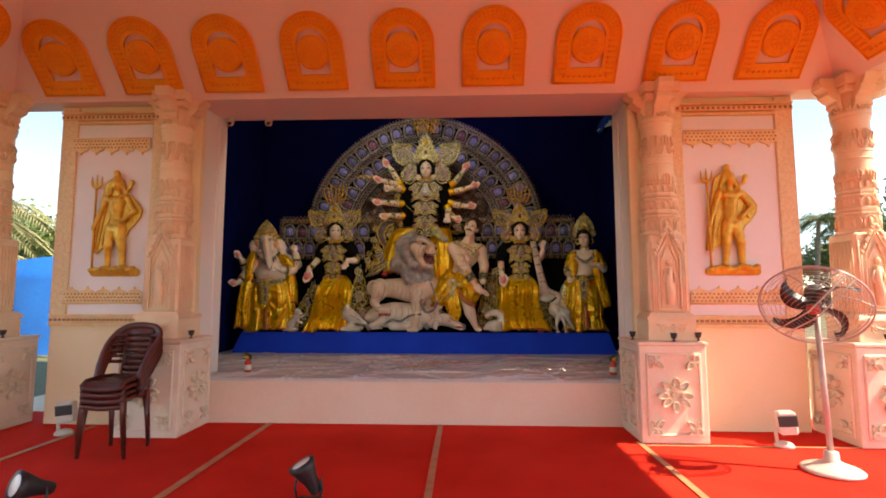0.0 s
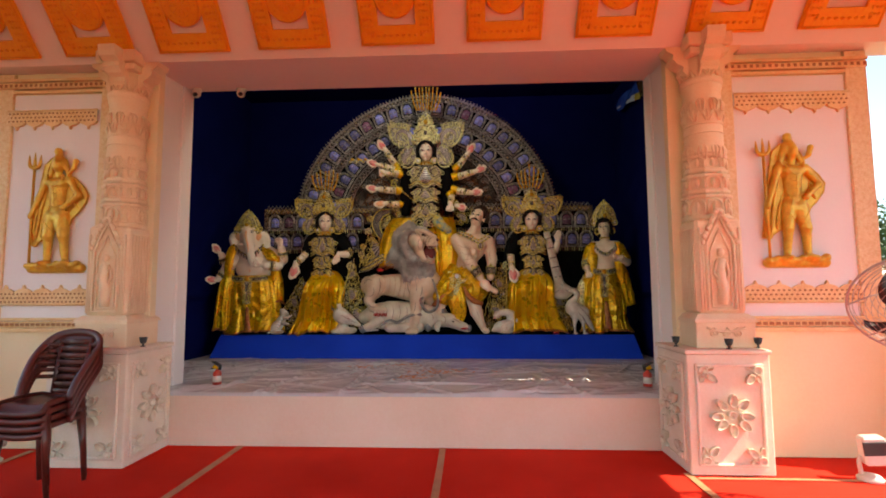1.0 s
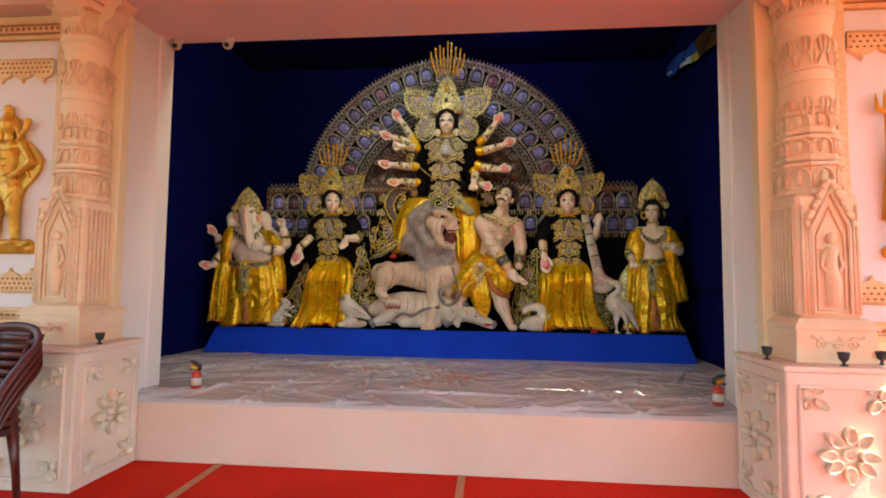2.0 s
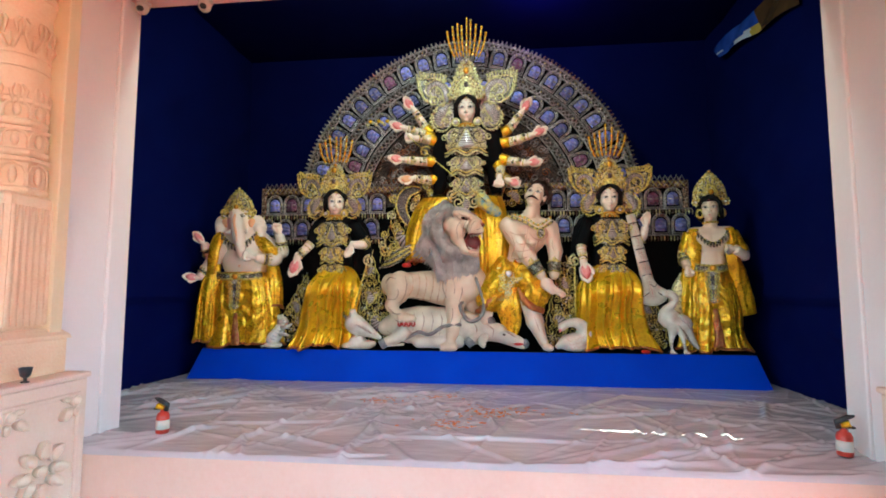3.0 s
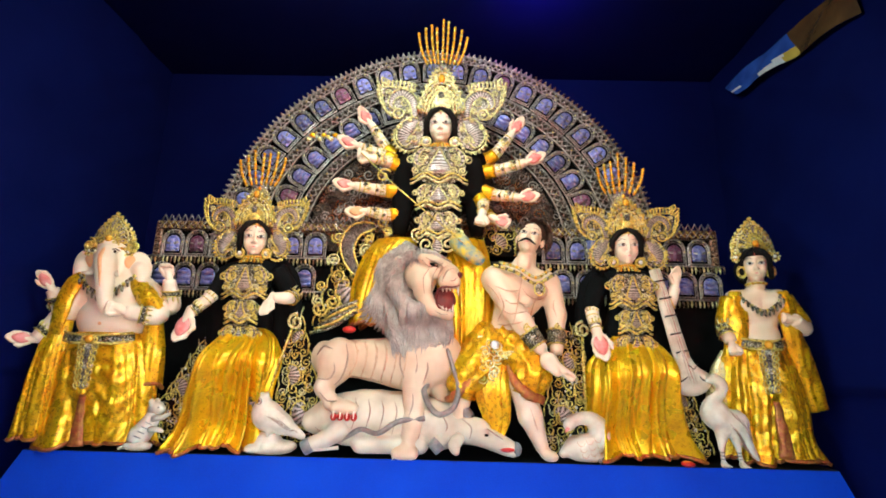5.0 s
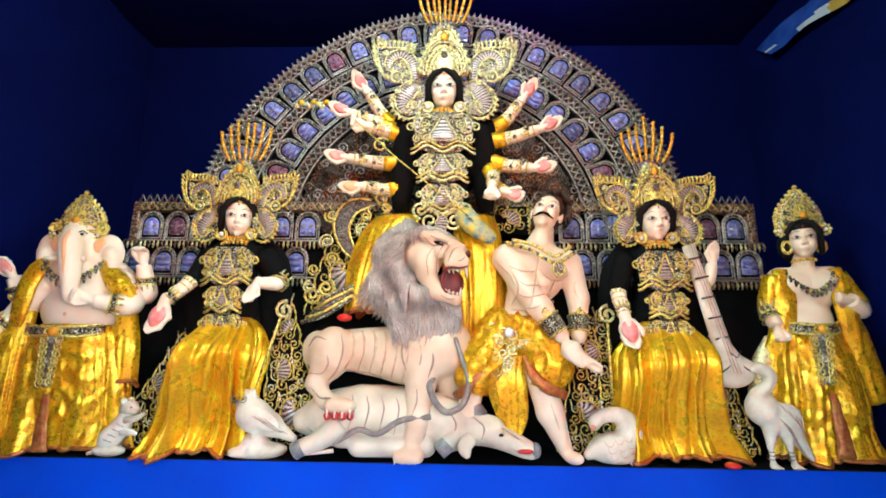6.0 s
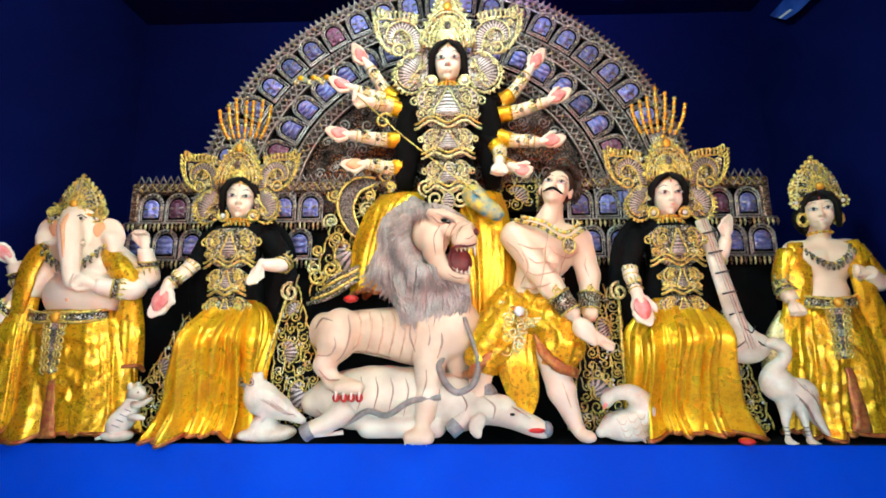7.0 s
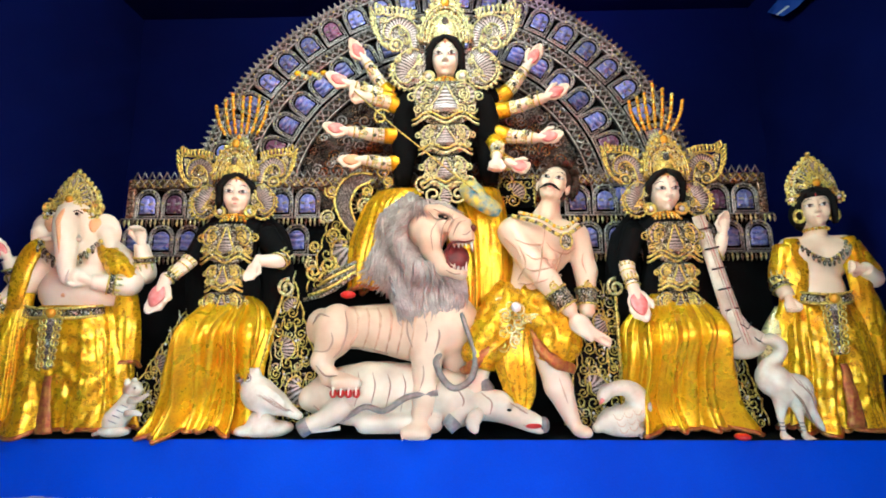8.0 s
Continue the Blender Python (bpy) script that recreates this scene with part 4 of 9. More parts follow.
def breastplate(f, c, w, h, tiers=3, edge=WIRE, big=False):
    """Jewelled plates down the front of the bodice: wavy borders, mirrored curls and striped drops."""
    c = Vector(c)
    for k in range(tiers):
        hh = h * (0.42, 0.28, 0.3)[k]
        q = w * ((1.26, 1.0, 0.86) if big else (1.18, 0.84, 0.96))[k]
        o = c + Vector((0, -0.012 * (k % 2), h * (0.29, -0.06, -0.35)[k]))
        f.plate([(-0.5 * q, 0.3 * hh), (-0.3 * q, 0.5 * hh), (0.3 * q, 0.5 * hh), (0.5 * q, 0.3 * hh), (0.47 * q, -0.28 * hh), (0.22 * q, -0.46 * hh), (0, -0.55 * hh), (-0.22 * q, -0.46 * hh), (-0.47 * q, -0.28 * hh)], 0.016, ORNAMENT_BACK,
                Matrix.Translation(o) @ Matrix.Rotation(radians(90), 4, "X"), 0.012)
        # a swelling double wave along the lower edge
        for e in (0.0, 0.03):
            f.tube([o + Vector((q * 0.52 * t, -0.036 + 0.03 * t * t - 0.006 * (e > 0), hh * (-0.4 - 0.08 * math.cos(t * 6.3)) + e)) for t in [i / 12 - 1 for i in range(25)]], 0.0075 if e else 0.009, edge if e == 0 else WIRE, 6)
        fat = 1.0 if big else 0.72
        comma(f, [o + Vector((0, -0.03 - 0.001 * i, z * hh)) for i, z in enumerate((0.4, 0.16, -0.06, -0.18, -0.24))], [0.006] + [v * q * fat for v in (0.1, 0.2, 0.22, 0.1)], edge, GEM if big and k == 0 else None, 0.006, 20)
        for s in (-1, 1):
            comma(f, [o + Vector((s * x * q, -0.03 + 0.04 * x * x, z * hh)) for x, z in ((0.18, 0.34), (0.32, 0.38), (0.42, 0.2), (0.38, 0.0), (0.28, 0.02))], [0.006, 0.03 * q, 0.05 * q, 0.035 * q, 0.005], edge, None, 0.0055, 16)
            f.scroll(o + Vector((0.29 * s * q, -0.036, 0.16 * hh)), 0.1 * hh + 0.004, edge, 0.0055, 1.7, 90, s, n=18)
            f.scroll(o + Vector((0.24 * s * q, -0.036, -0.16 * hh)), 0.11 * hh + 0.004, WIRE_PALE, 0.005, 1.6, -90, s, n=18)
            f.scroll(o + Vector((0.42 * s * q, -0.028, -0.16 * hh)), 0.1 * hh + 0.004, edge, 0.0055, 1.6, 0, -s, n=18)
            f.scroll(o + Vector((0.52 * s * q, -0.012, 0.14 * hh)), 0.13 * hh, edge, 0.0065, 1.4, 200 if s > 0 else -20, -s, n=16)
            for e in range(4):
                f.ball(o + Vector((s * q * (0.12 + 0.1 * e), -0.036 + 0.01 * e, hh * (-0.04 + 0.12 * math.sin(e * 2.3)))), 0.0075, (SILVER, GEM, WIRE)[e % 3], 6, 4)


def filigree(f, a, b, wa, wb, seed=0, edge=WIRE, rows=7, paisleys=2, lean=(0, 0, 0)):
    """A pierced hanging panel from a down to b, wa wide at the top and wb below, of winding wire stems with curls."""
    rng = random.Random(seed)
    a, b = Vector(a), Vector(b)
    side = Vector((1, 0, 0))
    m = 28
    ends = []
    for s in (-1, 1):
        ends.append([a.lerp(b, i / m) + side * s * ((wa + (wb - wa) * i / m) * 0.5 + 0.014 * abs(math.sin(i * math.pi / 4))) for i in range(m + 1)])
    back = Vector((0, 0.02, 0))
    f.add([p + back for p in ends[0] + ends[1]] + [p + back * 2 for p in ends[0] + ends[1]],
          [(i, i + 1, m + 2 + i, m + 1 + i) for i in range(m)] + [(2 * m + 2 + i, 2 * m + 3 + i, 3 * m + 4 + i, 3 * m + 3 + i) for i in range(m)], BLACK, False)
    for e in ends:
        f.tube(e, 0.006, edge, 6)
    for i in range(rows):
        t = (i + 0.5) / rows
        w = wa + (wb - wa) * t
        p = a.lerp(b, t)
        cols = max(1, round(w / 0.078))
        for j in range(cols):
            s = 1 if (i + j) % 2 else -1
            q = p + side * ((j + 0.5) / cols - 0.5) * w * 0.9 + Vector((rng.uniform(-0.012, 0.012), -0.012, rng.uniform(-0.015, 0.015)))
            r = min(0.52 * w / cols, 0.044) * rng.uniform(0.75, 1.1)
            tail = q + Vector((-s * r * 1.2, 0.004, 1.9 * r))
            f.scroll(q, r, edge if rng.random() < 0.7 else WIRE_PALE, 0.0045, rng.uniform(1.2, 1.7), 90 + 60 * s, s, tail, n=16)
            for e in range(2):
                f.ball(q + Vector((rng.uniform(-0.04, 0.04), -0.006, rng.uniform(-0.04, 0.04))), rng.uniform(0.006, 0.011), rng.choice((SILVER, WIRE, GEM)), 6, 4)
    for i in range(paisleys):
        t = (i + 0.6) / (paisleys + 0.2)
        paisley(f, a.lerp(b, t) + Vector((rng.uniform(-0.02, 0.02), -0.02, 0)), 0.2 * (wa + (wb - wa) * t) + 0.02, DUSK, edge, rng.uniform(-50, 50), rng.choice((-1, 1)))


def collar(f, c, rx, ry, mat=WIRE, drops=True, lift=0.0):
    """A necklace of beads round the neck and hanging drops."""
    c = Vector(c)
    for i in range(22):
        a = 2 * math.pi * i / 22
        p = c + Vector((rx * math.cos(a), ry * math.sin(a), lift * math.sin(a)))
        f.ball(p, 0.011, mat if i % 2 else AMBER, 6, 4)
        if drops and math.sin(a) < 0.2:
            f.ball(p + Vector((0.25 * rx * math.cos(a), -0.012, -0.028)), (0.009, 0.007, 0.02), mat, 6, 4)


def bangle(f, path, i, r, edge=WIRE):
    """A pierced cuff with a frill of leaves on a limb's path."""
    p, d = path[i], (path[min(i + 1, len(path) - 1)] - path[i - 1]).normalized()
    f.tube([p - d * 0.016, p + d * 0.016], r * 1.1, ORNAMENT_BACK, 12)
    for k in (-0.018, 0.018):
        f.ring(p + d * k, r * 1.14, 0.0055, edge, 14, 5, d)
    u = d.cross(Vector((0, 1, 0)))
    u = u.normalized() if u.length > 0.1 else Vector((1, 0, 0))
    w = d.cross(u)
    if w.y > 0:
        w = -w
    for k in range(5):
        a = radians(-60 + 30 * k)
        o = (u * math.sin(a) + w * math.cos(a)) * r * 1.15
        f.tube([p + o - d * 0.015, p + o * 1.08 - d * 0.04, p + o * 1.03 - d * (0.055 if k % 2 else 0.068)], [0.005, 0.0085, 0.002], edge if k % 2 else WIRE_PALE, 5)


FRONT = (0, -1, 0)


def seated_goddess(name, label, x, z, m, palms_at, skirt, hang, seed):
    """A seated crowned figure; m: +1 or -1, the side to which its skirt trails."""
    f = Form()
    y = 7.9
    head(f, (x, y - 0.01, z + 0.005), 1.2, 18 if m < 0 else -4, SKIN, HAIR, 6)
    f.ball((x, y + 0.1, z - 0.1), (0.15, 0.06, 0.22), HAIR, 14, 10)
    # bodice, shoulders and loose hair
    f.tube(smooth_path([(x, y + 0.04, z - 0.14), (x, y + 0.04, z - 0.22), (x, y + 0.04, z - 0.42), (x, y + 0.05, z - 0.6), (x, y + 0.06, z - 0.85)], 14),
           [0.06, 0.13, 0.17, 0.18, 0.165, 0.15, 0.14, 0.135, 0.14, 0.15, 0.165, 0.175, 0.18, 0.18, 0.18], BLACK, 18, 0.62, (0, 1, 0))
    for s in (-1, 1):
        f.ball((x + 0.18 * s, y + 0.05, z - 0.25), (0.085, 0.07, 0.085), BLACK, 12, 8)
        ruffle(f, [(x + 0.14 * s, y + 0.09, z - 0.13), (x + 0.23 * s, y + 0.1, z - 0.3), (x + 0.26 * s, y + 0.11, z - 0.55), (x + 0.24 * s, y + 0.12, z - 0.8)], [0.06, 0.1, 0.11, 0.08], BLACK, 3, 0.1, (14, 14, 4), 40, 16, 0.6, (0, 1, 0))
    breastplate(f, (x, y - 0.085, z - 0.52), 0.275, 0.62, 3)
    for k, r in enumerate((0.07, 0.085, 0.1)):
        collar(f, (x, y + 0.0, z - 0.14 - 0.02 * k), r * 0.95, r * 0.95, WIRE if k else AMBER, False)
    for s in (-1, 1):
        f.ring((x + 0.1 * s, y - 0.03, z - 0.11), 0.032, 0.012, WIRE, 14, 6)
        f.ball((x + 0.1 * s, y - 0.035, z - 0.11), 0.018, GEM, 8, 6)
    # arms: the lowered open hand and the other
    (e1, w1, d1), (e2, w2, d2) = palms_at
    p = limb(f, [(x - 0.19, y + 0.03, z - 0.25), e1, w1], [0.066, 0.06, 0.05, 0.044, 0.034], [(0, 0.55, BLACK, 1.15), (0.5, 1, SKIN, 1)])
    for i in (13, 18):
        bangle(f, p, i, 0.045 - 0.001 * i / 2)
    hand(f, w1, d1, FRONT, SKIN, PALM, 1.4)
    p = limb(f, [(x + 0.19, y + 0.03, z - 0.25), e2, w2], [0.066, 0.06, 0.05, 0.044, 0.034], [(0, 0.5, BLACK, 1.15), (0.5, 1, SKIN, 1)])
    for i in (11,):
        bangle(f, p, i, 0.052)
    hand(f, w2, d2, FRONT, SKIN, None, 0.95)
    # gilt rod beside the seat
    rod = (x + 0.36 * -m if m < 0 else x - 0.34, z - 0.55), (x + (0.2 if m < 0 else -0.35), z - 1.18)
    f.tube([(rod[0][0], y + 0.02, rod[0][1]), (rod[1][0], y - 0.02, rod[1][1])], 0.01, WIRE, 8)
    f.scroll((rod[0][0], y - 0.0, rod[0][1] - 0.06), 0.06, WIRE_PALE, 0.011, 1.5, 90, 1)
    # skirt over the knees, trailing to one side
    drape(f, skirt, SILK_SKIRT, 12, 0.26, seed, knees=((x - 0.12, z - 0.9, 0.15, 0.09), (x + 0.18, z - 0.88, 0.13, 0.1), (x + 0.04, z - 1.08, 0.12, -0.05)))
    f.ball((x + 0.27 * m, y - 0.15, PT + 0.022), (0.045, 0.05, 0.02), CRIMSON, 12, 6)
    # crown
    tiara(f, (x, y - 0.06, z + 0.11), 1.08, 1, WIRE, 0.13, 0.2)
    f.lathe((x, y + 0.02, z + 0.08), [(0.115, 0), (0.125, 0.06), (0.11, 0.16), (0.07, 0.24), (0.02, 0.28)], WIRE, 16)
    tiara(f, (x, y - 0.02, z + 0.3), 0.6, 1, WIRE_PALE, 0.13, 0.16)
    for s in (-1, 1):
        wing(f, (x + 0.01 * m, y - 0.03, z + 0.01), 0.8, s)
    plume(f, (x - 0.01, y + 0.0, z + 0.4), 0.34, 0.34, 7, seed)
    for a, b, wa, wb, pz in hang:
        filigree(f, a, b, wa, wb, seed + int(10 * a[2]), rows=14, paisleys=pz)
    return f.thing(name, label, "statue", "painted clay figures on the plinth", origin=(x, 7.9, PT + 0.004))


seated_goddess("goddess_statue", "seated crowned clay goddess in black bodice and yellow skirt", -1.385, 2.245, -1,
               (((-1.62, 7.84, 1.83), (-1.73, 7.74, 1.66), (-0.15, -0.25, -1)), ((-1.06, 7.86, 1.82), (-1.17, 7.76, 1.79), (-0.35, -0.2, -1))),
               [(-1.37, 7.93, 1.58, 0.14, 0.1), (-1.37, 7.9, 1.49, 0.2, 0.13), (-1.385, 7.86, 1.36, 0.23, 0.18), (-1.43, 7.85, 1.15, 0.225, 0.17), (-1.48, 7.91, 0.93, 0.25, 0.12), (-1.525, 7.91, 0.76, 0.28, 0.13)],
               (((-1.68, 8.02, 1.5), (-1.95, 7.98, 0.8), 0.1, 0.34, 1), ((-1.07, 8.0, 1.7), (-0.94, 7.98, 0.8), 0.1, 0.4, 3)), 3)
seated_goddess("goddess_statue", "seated crowned clay goddess in yellow silk with a stringed instrument", 1.41, 2.235, 1,
               (((1.13, 7.85, 1.78), (1.13, 7.76, 1.6), (0.12, -0.25, -1)), ((1.7, 7.9, 1.84), (1.75, 7.86, 1.95), (0.05, -0.1, 1))),
               [(1.4, 7.93, 1.58, 0.14, 0.1), (1.41, 7.9, 1.49, 0.205, 0.13), (1.38, 7.86, 1.36, 0.25, 0.18), (1.37, 7.85, 1.15, 0.25, 0.17), (1.39, 7.91, 0.93, 0.28, 0.12), (1.43, 7.91, 0.765, 0.3, 0.13)],
               (((1.02, 8.0, 1.62), (0.92, 7.98, 0.78), 0.14, 0.38, 2), ((1.72, 8.03, 1.5), (1.85, 7.98, 0.78), 0.12, 0.24, 1)), 8)


# ---- the ten-armed central figure ----
def central_goddess():
    f = Form()
    y, z = 7.9, 3.19
    head(f, (0, y - 0.01, z + 0.01), 1.25, 0, SKIN, HAIR, 8)
    f.ball((0, y + 0.1, z - 0.1), (0.17, 0.06, 0.24), HAIR, 14, 10)
    f.tube(smooth_path([(0, y + 0.05, z - 0.16), (0, y + 0.05, z - 0.26), (0, y + 0.06, z - 0.5), (0, y + 0.08, z - 0.75), (0, y + 0.08, z - 1.05)], 14),
           [0.07, 0.15, 0.19, 0.2, 0.18, 0.165, 0.155, 0.15, 0.155, 0.165, 0.175, 0.18, 0.18, 0.18, 0.18], BLACK, 18, 0.62, (0, 1, 0))
    for s in (-1, 1):
        f.tube(smooth_path([(0.14 * s, y + 0.04, z - 0.2), (0.24 * s, y + 0.03, z - 0.3), (0.28 * s, y + 0.06, z - 0.55), (0.3 * s, y + 0.1, z - 0.85)], 10), [0.06, 0.085, 0.1, 0.1, 0.1, 0.1, 0.095, 0.09, 0.08, 0.07, 0.05], BLACK, 12, 0.7, (0, 1, 0))
    breastplate(f, (0, y - 0.1, z - 0.57), 0.335, 0.74, 3, WIRE_PALE, True)
    paisley(f, (0, y - 0.12, z - 1.0), 0.06, DUSK, WIRE_PALE, 180)
    for s in (-1, 1):
        f.scroll((0.08 * s, y - 0.12, z - 0.98), 0.07, WIRE_PALE, 0.009, 1.6, 90, s)
        f.scroll((0.14 * s, y - 0.1, z - 0.9), 0.06, WIRE_PALE, 0.009, 1.5, -90, s)
    for k, r in enumerate((0.075, 0.09, 0.11)):
        collar(f, (0, y, z - 0.15 - 0.022 * k), r, r, WIRE if k else AMBER, False)
    for s in (-1, 1):
        f.ring((0.115 * s, y - 0.03, z - 0.12), 0.036, 0.013, WIRE_PALE, 14, 6)
        f.ball((0.115 * s, y - 0.035, z - 0.12), 0.024, GEM, 8, 6)
    arms = (
        ((-0.4, 7.98, 3.02), (-0.57, 7.95, 3.25), (-0.7, -0.2, 0.9), 0), ((-0.4, 7.96, 2.96), (-0.65, 7.86, 3.02), (-1, -0.2, 0.3), 0),
        ((-0.36, 7.93, 2.9), (-0.52, 7.8, 2.89), (-1, -0.4, 0.05), 0.9), ((-0.37, 7.95, 2.68), (-0.66, 7.88, 2.69), (-1, -0.2, 0.1), 0),
        ((-0.34, 7.98, 2.5), (-0.56, 7.92, 2.5), (-1, -0.2, -0.15), 0),
        ((0.4, 7.98, 2.99), (0.57, 7.95, 3.18), (0.65, -0.2, 0.9), 0), ((0.39, 7.96, 2.86), (0.67, 7.88, 2.91), (1, -0.2, 0.35), 0),
        ((0.38, 7.95, 2.68), (0.61, 7.88, 2.62), (1, -0.2, 0.0), 0), ((0.33, 7.92, 2.6), (0.33, 7.8, 2.46), (-0.2, -0.3, -1), 0.9),
        ((0.38, 7.98, 2.5), (0.42, 7.86, 2.44), (0.6, -0.2, -0.3), 0.2))
    for i, (e, w, d, curl) in enumerate(arms):
        s = -1 if e[0] < 0 else 1
        p = limb(f, [(0.16 * s, y + 0.07, 2.95 - 0.07 * (i % 5)), e, w], [0.055, 0.054, 0.05, 0.045, 0.034], [(0, 0.42, BLACK, 1.1), (0.42, 0.6, SILK_PLAIN, 1.12), (0.58, 1, SKIN, 1)])
        for k in (10, 14, 18):
            bangle(f, p, k, 0.05 - 0.0009 * k)
        for k in (13, 14, 16, 17):
            f.ball(p[k] + Vector((0, -0.04, 0.012 if k % 2 else -0.012)), (0.02, 0.008, 0.02), (SILK_PLAIN, WIRE_PALE, ORNAMENT_BACK)[k % 3], 6, 4)
        hand(f, w, d, FRONT, SKIN, BLUSH if i == 4 else PALM, 1.08, curl)
    # flower spray, spear
    for k in range(9):
        q = Vector((-0.8 - 0.03 * k, 7.84, 3.08 + 0.02 * math.sin(k * 2.1)))
        f.ball(q, (0.024, 0.014, 0.02), (FLORAL, SILK_PLAIN, WIRE_PALE)[k % 3], 7, 5)
    f.tube([(-0.62, 7.74, 2.93), (-0.3, 7.72, 2.62), (0.2, 7.72, 2.2)], 0.005, WIRE, 6)
    f.scroll((-0.42, 7.78, 2.74), 0.06, WIRE, 0.008, 1.2, 30, 1)
    # seated skirt to both sides of the lion's neck
    drape(f, [(-0.28, 8.04, 2.3, 0.2, 0.12), (-0.34, 8.0, 2.15, 0.22, 0.14), (-0.42, 7.98, 1.9, 0.2, 0.12), (-0.48, 7.98, 1.62, 0.14, 0.1)], SILK, 9, 0.1, 21, 150, 18)
    drape(f, [(0.16, 8.02, 2.3, 0.2, 0.12), (0.2, 7.98, 2.1, 0.2, 0.13), (0.22, 7.98, 1.8, 0.2, 0.11), (0.22, 8.0, 1.45, 0.2, 0.1)], SILK_PLAIN, 10, 0.14, 22, 170, 18)
    f.tube(smooth_path([(0.12, 7.8, 2.28), (0.22, 7.76, 2.16), (0.34, 7.76, 2.08)], 8), [0.05, 0.07, 0.075, 0.07, 0.06, 0.06, 0.055, 0.05, 0.03], FLORAL, 10, 0.6, (0, 1, 0))
    # crown
    tiara(f, (0, y - 0.07, z + 0.12), 1.25, 2, WIRE_PALE, 0.135, 0.21)
    f.lathe((0, y + 0.02, z + 0.1), [(0.13, 0), (0.14, 0.08), (0.12, 0.2), (0.09, 0.34), (0.05, 0.45), (0.02, 0.5)], WIRE_PALE, 16)
    for s in (-1, 1):
        wing(f, (0, y - 0.03, z + 0.01), 1.04, s, WIRE_PALE)
    plume(f, (0, y + 0.0, z + 0.54), 0.4, 0.44, 9, 5)
    # great pierced ornament behind the saddle
    filigree(f, (-0.62, 8.1, 2.35), (-0.8, 8.02, 1.62), 0.26, 0.26, 31, rows=7, paisleys=0)
    paisley(f, (-0.66, 8.03, 1.84), 0.12, DUSK, WIRE, 60, 1)
    curl = [(-0.5, 8.0, 2.4), (-0.64, 7.99, 2.36), (-0.7, 7.98, 2.22), (-0.64, 7.98, 2.06), (-0.54, 7.98, 1.98)]
    wide = [0.02, 0.035, 0.045, 0.052, 0.056, 0.058, 0.058, 0.055, 0.05, 0.045, 0.04, 0.034, 0.026, 0.018, 0.008]
    path = smooth_path(curl, 14)
    f.tube(path, wide, DUSK, 12, 0.3, (0, 1, 0))
    for e in (-1, 1):
        edge_path = []
        for i, p in enumerate(path):
            d = (path[min(i + 1, 14)] - path[max(i - 1, 0)]).normalized()
            edge_path.append(p + Vector((d.z, 0, -d.x)) * wide[i] * e + Vector((0, -0.015, 0)))
        f.tube(edge_path, 0.009, WIRE, 6)
    for k, (cx, cz, cr) in enumerate(((-0.56, 2.2, 0.055), (-0.54, 2.3, 0.04), (-0.78, 2.3, 0.05), (-0.8, 2.12, 0.055), (-0.76, 2.0, 0.05), (-0.88, 1.92, 0.045), (-0.9, 1.8, 0.045), (-0.44, 2.44, 0.06), (-0.4, 2.36, 0.04), (-0.5, 2.08, 0.04))):
        f.scroll((cx, 7.985, cz), cr, WIRE if k % 3 else WIRE_PALE, 0.008, 1.7, 75 * k, (-1) ** k)
        f.ball((cx + 0.02, 7.97, cz - 0.03), 0.012, SILVER, 6, 4)
    for k in range(5):
        f.tube(smooth_path([(-0.92 + 0.03 * k, 7.93, 1.56 + 0.028 * k), (-0.75, 7.88, 1.6 + 0.03 * k), (-0.58, 7.9, 1.72 + 0.02 * k)], 10), 0.012, WIRE if k % 2 else ORNAMENT_BACK, 6)
    for k in range(4):
        f.scroll((-0.86 + 0.09 * k, 7.92, 1.74 + 0.05 * math.sin(k * 2)), 0.06, WIRE, 0.009, 1.6, 70 * k, -1)
    filigree(f, (0.5, 8.1, 2.42), (0.46, 8.06, 2.2), 0.2, 0.28, 33, rows=2, paisleys=1)
    return f.thing("goddess_statue", "ten-armed crowned clay goddess in black and yellow on a lion", "statue", "painted clay figures on the plinth", origin=(0, 7.95, PT + 0.004))


central_goddess()


